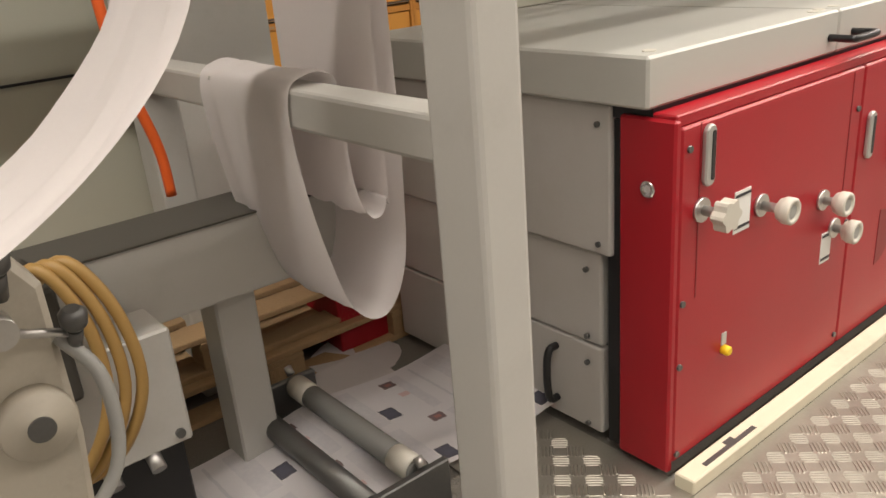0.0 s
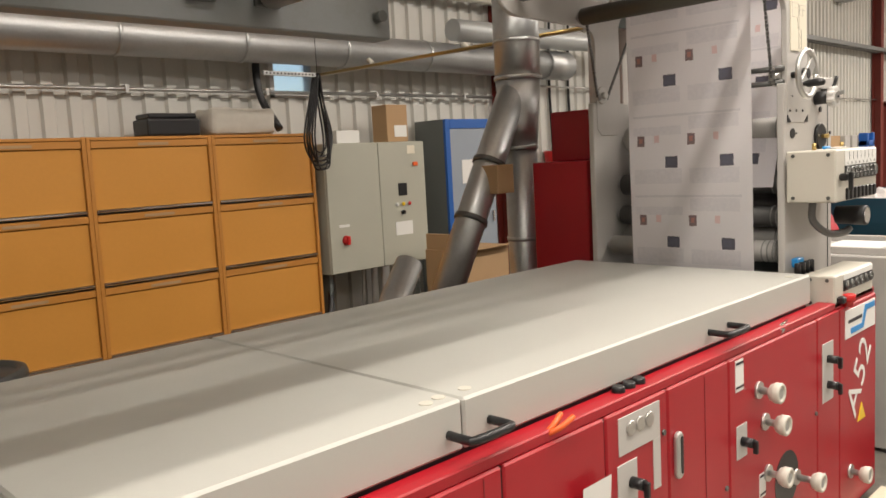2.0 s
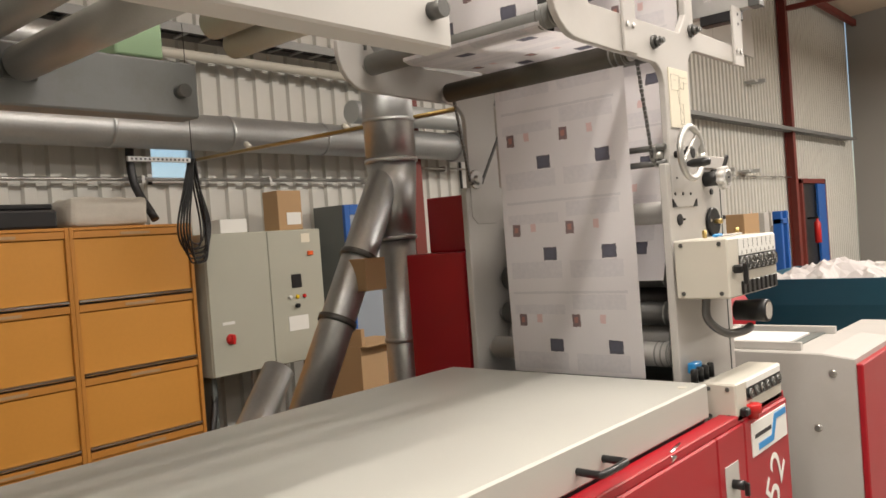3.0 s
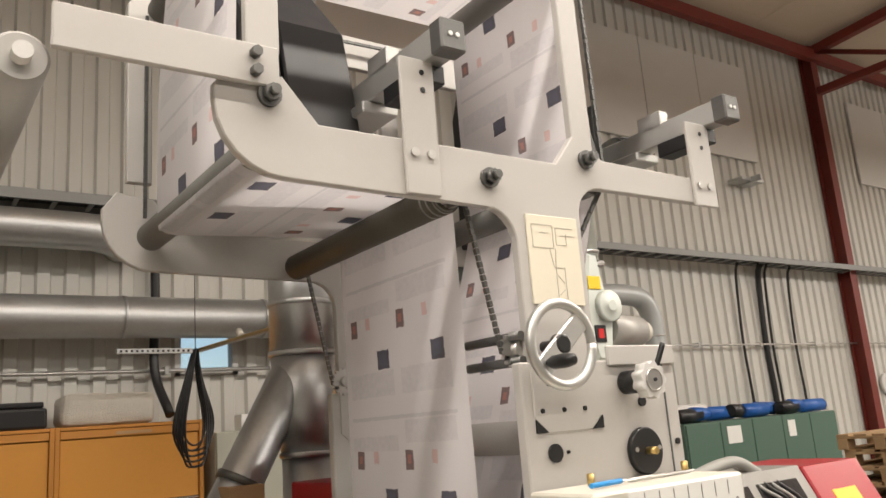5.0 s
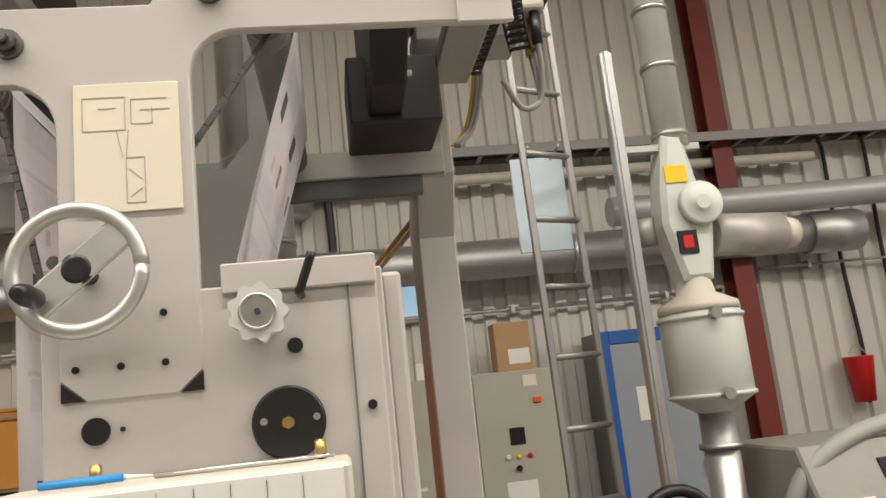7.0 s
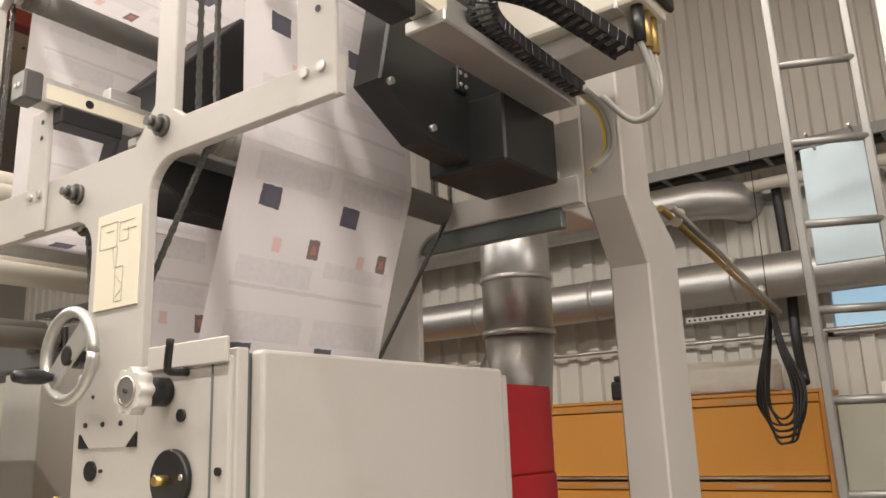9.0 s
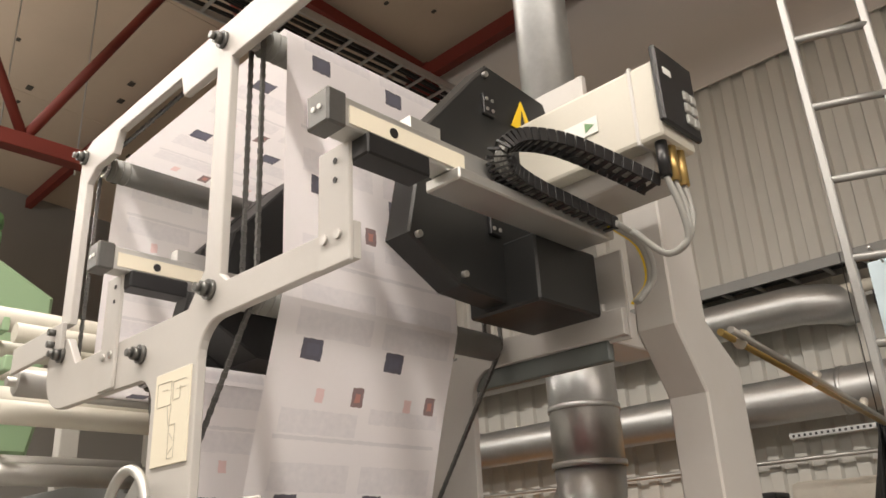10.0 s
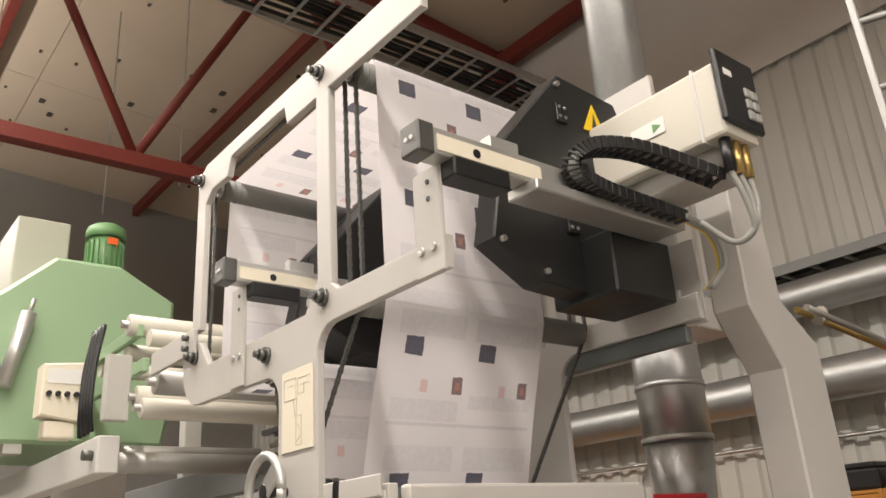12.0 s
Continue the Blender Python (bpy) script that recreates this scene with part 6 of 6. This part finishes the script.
bm = B(); lathe(bm, (1.66, 2.78, 0), (0, 0, 1), [(0, 0.19), (0.02, 0.2), (0.34, 0.2), (0.36, 0.207), (0.38, 0.2), (0.7, 0.2), (0.72, 0.207), (0.74, 0.2), (1.04, 0.2)], 32); part("barrel", bm, BLACK, dm)
bm = B(); lathe(bm, (1.66, 2.78, 1.04), (0, 0, 1), [(0, 0.215), (0.02, 0.22), (0.04, 0.215), (0.045, 0.19), (0.025, 0.185)], 32); part("lid", bm, GUNMETAL, dm)
sr = thing("rear_cover", "red painted low cover beside the unit", "cover", (1.3, 2.45, 0))
bm = B(); bx(bm, 1.2, 1.46, 2.26, 2.5, 0.0, 0.92, 0.008); part("cover", bm, RED, sr)
bm = B(); bx(bm, 1.18, 1.48, 2.25, 2.52, 0.92, 0.97, 0.01); part("cap", bm, GREY, sr)
bm = B(); bx(bm, 1.28, 1.4, 2.255, 2.261, 0.66, 0.84, 0); part("label", bm, LABEL, sr)

# ---- second unit past the tower ----
s2 = thing("second_unit", "grey machine base with a red front panel", "printing machine", (5.9, 1.4, 0))
bm = B(); prism(bm, [(0.80, 0.02), (2.1, 0.02), (2.1, 1.07), (0.95, 1.07), (0.80, 1.05)], 5.22, 5.95, 0.006, "x"); part("body", bm, GREY, s2)
bm = B(); bx(bm, 5.215, 7.4, 0.77, 0.8, 0.05, 1.03, 0.006); part("front_panel", bm, RED, s2)
bm = B(); bx(bm, 5.95, 7.4, 0.8, 1.3, 0.02, 0.95, 0.006); part("rear_body", bm, GREY, s2)
bm = B(); bx(bm, 5.3, 5.85, 1.1, 1.5, 1.071, 1.076, 0); part("tray_recess", bm, SIDEGREY, s2)
bm = B(); bx(bm, 5.27, 5.3, 1.05, 1.6, 1.07, 1.11, 0.003); bx(bm, 5.85, 5.88, 1.05, 1.6, 1.07, 1.11, 0.003); bx(bm, 5.3, 5.85, 1.55, 1.58, 1.07, 1.11, 0.003); part("tray_lip", bm, GREY, s2)
for y, z in ((0.9, 0.98), (1.16, 0.98), (0.98, 0.72), (0.86, 0.3), (1.3, 0.5)):
    bm = B(); lathe(bm, (5.22, y, z), (-1, 0, 0), [(0, 0.018), (0.006, 0.018), (0.01, 0.012)], 14); part("screw", bm, STEEL, s2)
bm = B(); bx(bm, 5.4, 5.75, 1.15, 1.45, 1.078, 1.092, 0.002)
pad = single("paper_pad", bm, LABEL, "thick pad of white paper in the machine tray", "paper")
pad.location = (0.37, 0.06, 0)
for o in list(s2.children):
    o.location.x += 0.37
    o.location.y += 0.06
bm = B(); bx(bm, 5.1, 5.8, 0.55, 0.825, 0.0, 0.25, 0.006)
sp_ = single("step_box", bm, PLATE, "checker plate step beside the machine", "step")
rb = tagged(bars(5.12, 5.78, 0.56, 0.82, 0.25), kind="stuff"); rb.parent = sp_

HOODG = mat("hood_grey", (0.27, 0.26, 0.24), 0.45, spread=0.1, stain=0.3)
co = thing("console_hood", "grey sloping console hood with dark windows and red side", "console", (7.3, 2.7, 0))
bm = B(); prism(bm, [(2.3, 0.0), (3.1, 0.0), (3.1, 1.44), (2.55, 1.44), (2.3, 0.95)], 6.55, 7.7, 0.01, "x"); part("hood", bm, HOODG, co)
bm = B(); prism(bm, [(2.28, 0.0), (3.1, 0.0), (3.1, 1.43), (2.53, 1.43), (2.28, 0.93)], 7.7, 8.3, 0.01, "x"); part("red_side", bm, RED, co)
sl = math.atan2(0.49, 0.25)
for x0, x1 in ((6.82, 7.15), (7.22, 7.6)):
    bm = B(); bx(bm, x0, x1, 0.07, 0.48, -0.004, 0.006, 0.003, Matrix.Translation((0, 2.3, 0.95)) @ Matrix.Rotation(sl, 4, "X")); part("dark_window", bm, WINDOWG, co)
bm = B(); bx(bm, 6.62, 6.75, 0.2, 0.35, -0.003, 0.006, 0.002, Matrix.Translation((0, 2.3, 0.95)) @ Matrix.Rotation(sl, 4, "X")); part("label", bm, YELLOWP, co)
bm = B(); bx(bm, 7.85, 8.1, 0.25, 0.4, -0.002, 0.006, 0.002, Matrix.Translation((0, 2.28, 0.93)) @ Matrix.Rotation(sl, 4, "X")); part("warning_sticker", bm, YELLOW, co)
bm = B(); pipe(bm, [(6.45, 2.6, 0.9), (6.52, 2.55, 1.28), (6.7, 2.55, 1.43), (6.95, 2.58, 1.49), (7.2, 2.6, 1.5), (7.38, 2.6, 1.42)], 0.032, 12); part("grey_hose", bm, GREYHOSE, co)
for k in range(4):
    bm = B(); pipe(bm, [(7.3 + 0.05 * k, 2.7, 1.47), (7.25 + 0.06 * k, 2.5, 1.36), (7.35 + 0.05 * k, 2.42, 1.25), (7.15 + 0.08 * k, 2.3, 1.05)], 0.01, 8); part("cable", bm, BLACK if k % 2 else GREYHOSE, co)
bm = B(); bx(bm, 7.38, 7.46, 2.36, 2.44, 1.2, 1.26, 0.01); part("red_plug", bm, REDPL, co)

# dust separator with its riser
cy = thing("dust_separator", "pale grey pneumatic separator with hopper and riser pipe", "separator", (6.52, 2.76, 0))
PALE = mat("pale_enamel", (0.60, 0.64, 0.60), 0.35, spread=0.05)
bm = B(); lathe(bm, (6.52, 2.76, 1.58), (0, 0, 1), [(0, 0.06), (0.05, 0.14), (0.06, 0.155), (0.36, 0.155), (0.38, 0.15)], 36); part("hopper", bm, PALE, cy)
bm = B(); lathe(bm, (6.52, 2.76, 1.96), (0, 0, 1), [(0, 0.155), (0.03, 0.15), (0.07, 0.075), (0.14, 0.06)], 36); part("cone", bm, CREAM, cy)
for z in (1.64, 1.93):
    bm = B(); rod(bm, (6.52, 2.76, z), (6.52, 2.76, z + 0.015), 0.163, 36); part("band", bm, PALE, cy)
    bm = B(); rod(bm, (6.5, 2.6, z + 0.01), (6.5, 2.57, z + 0.01), 0.022, 10); part("catch", bm, STEEL, cy)
bm = B(); prism(bm, [(6.46, 2.08), (6.58, 2.08), (6.62, 2.34), (6.58, 2.44), (6.54, 2.66), (6.46, 2.66), (6.42, 2.44), (6.41, 2.3)], 2.69, 2.83, 0.02); vb = part("valve_body", bm, PALE, cy)
bm = B(); lathe(bm, (6.56, 2.69, 2.37), (0, -1, 0), [(0, 0.085), (0.03, 0.085), (0.035, 0.075), (0.035, 0.03), (0.045, 0.028)], 30); part("valve_flange", bm, PALE, vb)
bm = B(); bx(bm, 6.45, 6.53, 2.682, 2.69, 2.18, 2.27, 0.004); lo_ = part("badge", bm, BLACK, vb)
bm = B(); bx(bm, 6.47, 6.51, 2.679, 2.682, 2.2, 2.25, 0.002); part("badge_mark", bm, REDPL, lo_)
bm = B(); bx(bm, 6.44, 6.53, 2.684, 2.69, 2.46, 2.53, 0.002); part("warning_label", bm, YELLOW, vb)
bm = B(); rod(bm, (6.52, 2.76, 2.62), (6.52, 2.76, 7.2), 0.068, 24); part("riser_pipe", bm, PALE, cy)
for z in (2.66, 2.95, 3.2, 4.0):
    bm = B(); rod(bm, (6.52, 2.76, z), (6.52, 2.76, z + 0.02), 0.075, 24); part("joint_ring", bm, STEEL, cy)
bm = B(); rod(bm, (6.52, 2.76, 0), (6.52, 2.76, 1.6), 0.065, 24); part("lower_pipe", bm, GALV, cy)
bm = B(); rod(bm, (6.52, 2.76, 1.45), (6.52, 2.76, 1.47), 0.08, 24); part("pipe_clamp", bm, STEEL, cy)
bm = B(); rod(bm, (6.62, 2.78, 2.26), (6.95, 2.85, 2.26), 0.085, 24); rod(bm, (6.35, 2.85, 2.3), (6.42, 2.8, 2.3), 0.06, 16); mo = part("motor", bm, ROLL, cy)
bm = B(); rod(bm, (6.95, 2.85, 2.26), (7.03, 2.865, 2.26), 0.075, 24, 0.06); part("motor_cap", bm, CREAM, mo)
bm = B(); bx(bm, 6.14, 6.19, 2.5, 2.55, 0, 3.02, 0.004); bx(bm, 6.155, 6.175, 2.494, 2.5, 0, 3.02, 0); part("stand_profile", bm, GALV, cy)
for z in (1.2, 2.6):
    bm = B(); bx(bm, 6.18, 6.5, 2.52, 2.56, z, z + 0.03, 0.003); part("stand_arm", bm, STEEL, cy)
for o in list(cy.children):
    if o.name.split(".")[0] not in ("stand_profile", "stand_arm"):
        o.location.x -= 0.14
    else:
        o.location += Vector((-0.02, 0.2, 0.0))
bm = B(); rod(bm, (6.58, 2.55, 1.2), (6.8, 2.4, 0.7), 0.03, 12)
single("scraper_handle", bm, CREAM, "cream tool handle leaning against the console", "tool")
lad = thing("ladder", "aluminium extension ladder standing upright", "ladder", (5.9, 2.87, 0))
LADDER = mat("weathered_aluminium", (0.40, 0.40, 0.39), 0.5, 0.75, spread=0.15, scale=14)
for a in ((5.84, 2.86), (6.06, 2.96)):
    bm = B(); d = Vector((-0.06, 0.0, 3.72)); rot = d.to_track_quat("Z", "Y").to_matrix().to_4x4()
    bx(bm, -0.012, 0.012, -0.014, 0.014, 0, d.length, 0.004, Matrix.Translation((a[0], a[1], 0)) @ rot); part("stile", bm, LADDER, lad)
for k in range(13):
    z = 0.2 + 0.275 * k
    o = -0.06 * z / 3.72
    bm = B(); rod(bm, (5.84 + o, 2.86, z), (6.06 + o, 2.96, z), 0.014, 10); part("rung", bm, LADDER, lad)
PALEBLUE = mat("pale_blue_plastic", (0.62, 0.75, 0.83), 0.4, spread=0.05, scale=3)
bm = B(); bx(bm, 5.79, 6.02, 3.06, 3.072, 2.3, 2.71, 0.003)
sheet_ = single("plastic_sheet", bm, PALEBLUE, "pale blue plastic sheet hung behind the ladder", "sheet")
for x in (5.84, 5.97):
    bm = B(); rod(bm, (x, 3.064, 2.7), (x, 2.93, 2.72), 0.005, 6); part("hook", bm, STEEL, sheet_)
bm = B(); pipe(bm, [(5.9, 2.6, 0.02), (5.85, 2.55, 0.9), (5.98, 2.55, 1.3), (6.2, 2.58, 1.3), (6.32, 2.6, 0.9), (6.3, 2.6, 0.02)], 0.022, 10)
single("black_cable", bm, BLACK, "thick black cable loop behind the tower", "cable")

# far side of the hall
du = thing("paper_dumpster", "petrol blue steel dumpster heaped with waste paper", "dumpster", (8.9, 1.4, 0))
bm = B(); t = bmesh.new()
lv = [[t.verts.new((8.25 - e + (1.3 + 2 * e) * i, 0.95 - e + (0.9 + 2 * e) * j, z)) for i, j in ((0, 0), (1, 0), (1, 1), (0, 1))] for z, e in ((0.3, 0.0), (0.85, 0.2), (1.08, 0.24), (1.08, 0.2), (0.8, 0.15))]
for p, q in zip(lv, lv[1:]):
    for k in range(4):
        t.faces.new((p[k], p[(k + 1) % 4], q[(k + 1) % 4], q[k]))
t.faces.new(lv[0]); t.faces.new(lv[-1]); bmesh.ops.recalc_face_normals(t, faces=t.faces[:]); merge(bm, t); part("bin", bm, DUMP, du)
for x in (8.4, 9.4):
    bm = B(); bx(bm, x - 0.06, x + 0.06, 0.95, 1.85, 0.0, 0.3, 0.01); part("skid", bm, DUMP, du)
bm = B(); bx(bm, 8.0, 9.8, 0.69, 0.73, 0.98, 1.05, 0.006); part("rim_bar", bm, DUMP, du)
bm = B(); t = bmesh.new(); bmesh.ops.create_grid(t, x_segments=26, y_segments=18, size=0.5)
for v in t.verts:
    n = noise.noise(Vector((v.co.x * 9, v.co.y * 9, 0.5)))
    v.co = Vector((8.9 + v.co.x * 1.5, 1.4 + v.co.y * 1.1, 1.0 + 0.12 * n + 0.12 * (1 - 4 * v.co.x ** 2) * (1 - 4 * v.co.y ** 2) + 0.03 * random.random()))
merge(bm, t); heap = tagged(part("paper_heap", bm, PAPER), "heap of crumpled white waste paper in the dumpster", "paper", kind="stuff")
for o in list(du.children) + [heap]:
    o.location += Vector((0.95, 0.6, 0.06))
bp = thing("lift_mast", "blue steel lift mast beside the pallets", "lift", (11.9, 3.3, 0))
for x in (11.8, 12.0):
    bm = B(); bx(bm, x, x + 0.06, 3.2, 3.3, 0, 1.75, 0.006); part("mast", bm, BLUE, bp)
bm = B(); bx(bm, 11.8, 12.06, 3.2, 3.3, 1.6, 1.66, 0.004); bx(bm, 11.7, 12.2, 3.0, 3.35, 0.0, 0.12, 0.01); part("base", bm, BLUE, bp)
bm = B(); rod(bm, (11.2, 3.0, 0.15), (11.2, 3.0, 0.85), 0.22, 24, bevel=0.02)
wr_ = single("wrapped_roll", bm, WHITE, "white plastic-wrapped paper roll", "paper roll")
bm = B(); bx(bm, 10.15, 10.75, 2.6, 3.15, 0.0, 0.15, 0.01); single("low_pallet", bm, WOOD, "small wooden pallet under a wrapped roll", "pallet")
bp.location += Vector((-0.5, -0.2, 0))
wr_.location += Vector((-0.75, -0.1, 0))
bm = B(); bx(bm, 16.9, 17.7, 5.5, 5.95, 0.0, 1.75, 0.01)
single("brown_carton", bm, CARD, "large brown cardboard carton by the wall", "box")

# ---- green dryer unit above the infeed ----
gr = thing("green_dryer", "pale green machine housing with a motor on top", "machine", (1.6, 1.3, 2.4))
bm = B(); prism(bm, [(0.8, 2.45), (1.75, 2.45), (1.78, 2.6), (1.78, 3.3), (1.45, 3.48), (1.1, 3.48), (0.8, 3.2)], 1.1, 2.1, 0.02, "x"); part("housing", bm, GREEN, gr)
bm = B(); rod(bm, (1.85, 1.42, 3.47), (1.85, 1.42, 3.72), 0.1, 24)
mo = part("motor", bm, GREEN_D, gr)
for k in range(20):
    bm = B(); bx(bm, 0.095, 0.115, -0.004, 0.004, 0, 0.2, 0, Matrix.Translation((1.85, 1.42, 3.49)) @ Matrix.Rotation(k * math.pi / 10, 4, "Z"))
    part("fin", bm, GREEN_D, mo)
bm = B(); lathe(bm, (1.85, 1.42, 3.72), (0, 0, 1), [(0, 0.115), (0.03, 0.118), (0.07, 0.11), (0.09, 0.08)], 24); part("motor_cowl", bm, GREEN_D, mo)
bm = B(); bx(bm, 1.962, 1.967, 1.4, 1.46, 3.66, 3.7, 0); part("orange_tag", bm, ORPL, mo)
bm = B(); bx(bm, 1.2, 1.7, 0.95, 1.25, 3.4, 3.85, 0.01); part("grey_box", bm, ELCAB, gr)
for y in (0.95, 1.4):
    bm = B(); bx(bm, 1.98, 2.08, y, y + 0.09, 2.4, 2.46, 0.004); part("foot", bm, POST, gr)
bm = B(); rod(bm, (2.16, 0.9, 2.72), (2.16, 0.98, 3.12), 0.04, 16); rod(bm, (2.16, 0.98, 3.12), (2.16, 1.0, 3.2), 0.012, 8); part("air_cylinder", bm, ALU, gr)
for q in ((2.1, 3.2, 1.25, 1.28, 2.62, 2.68), (2.1, 3.2, 2.05, 2.08, 2.62, 2.68), (2.1, 3.1, 1.25, 1.28, 2.8, 2.86)):
    bm = B(); bx(bm, *q, 0.004); part("side_rail", bm, GREEN, gr)
bm = B(); bx(bm, 2.95, 3.12, 2.31, 2.5, 2.4, 2.56, 0.008); part("rear_bracket", bm, GREEN, gr)
for x in (2.5, 2.9, 3.2):
    bm = B(); rod(bm, (x, 1.27, 2.77), (x, 2.06, 2.77), 0.04, 18); part("roller", bm, CREAM, gr)
bm = B(); bx(bm, 3.16, 3.22, 1.1, 1.2, 2.4, 2.68, 0.004); part("end_upright", bm, POST, gr)
cbx = thing("control_box", "cream control box with a row of black knobs", "control box", (2.6, 1.05, 2.4))
bm = B(); prism(bm, [(0.97, 2.5), (1.16, 2.47), (1.16, 2.76), (0.97, 2.74)], 2.55, 2.68, 0.008, "x"); part("housing", bm, YELLOWP, cbx)
bm = B(); bx(bm, 2.56, 2.66, 1.0, 1.14, 2.4, 2.48, 0.01); part("base", bm, YELLOWP, cbx)
for k in range(4):
    bm = B(); rod(bm, (2.68, 1.0 + k * 0.04, 2.6), (2.7, 1.0 + k * 0.04, 2.6), 0.012, 10); part("knob", bm, BLACK, cbx)
bm = B(); bx(bm, 2.68, 2.684, 0.99, 1.14, 2.65, 2.72, 0); part("label", bm, LABEL, cbx)
for k in range(4):
    bm = B(); pipe(bm, [(2.72 + 0.05 * k, 1.17, 2.9), (2.73 + 0.05 * k, 1.14, 2.7), (2.75 + 0.05 * k, 1.13, 2.5), (2.7 + 0.06 * k, 1.15, 2.4)], 0.012, 8)
    single("machine_cable", bm, BLACK, "black cable running down beside the control box", "cable", group="machine cables")
ct = thing("ceiling_cable_tray", "wide steel cable tray with black cables under the roof", "cable tray", (1.6, 2.5, 6.3))
for x in (1.3, 1.85):
    bm = B(); bx(bm, x - 0.012, x + 0.012, -4, 5.9, 6.25, 6.33, 0.002); part("side_rail", bm, GALV, ct)
for k in range(33):
    bm = B(); bx(bm, 1.31, 1.84, -4 + 0.3 * k, -3.97 + 0.3 * k, 6.255, 6.27, 0); part("rung", bm, GALV, ct)
for k in range(7):
    bm = B(); pipe(bm, [(1.38 + 0.06 * k + 0.03 * math.sin(j * 1.9 + k), -4 + j * 1.1, 6.29 + 0.01 * (k % 3)) for j in range(10)], 0.02, 6, 4); part("cable", bm, BLACK, ct)
for x, y in ((-0.8, 1.0), (-1.2, 2.2), (-0.2, 2.6)):
    bm = B(); rod(bm, (x, y, 5.2), (x, y, EAVE + (NY - y) / (NY - SY) * rise), 0.008, 6)
    single("ceiling_hanger", bm, GALV, "thin steel hanger rod under the ceiling boards", "hanger", group="ceiling hangers")
bm = B(); pipe(bm, [(0.6, 5.85, 7.2), (0.6, 5.85, 6.4), (0.75, 5.85, 6.1), (0.75, 5.85, 5.2), (0.75, 5.85, 3.6)], 0.1, 16)
single("rain_pipe", bm, CREAM, "cream bent pipe running down beside the column", "pipe")
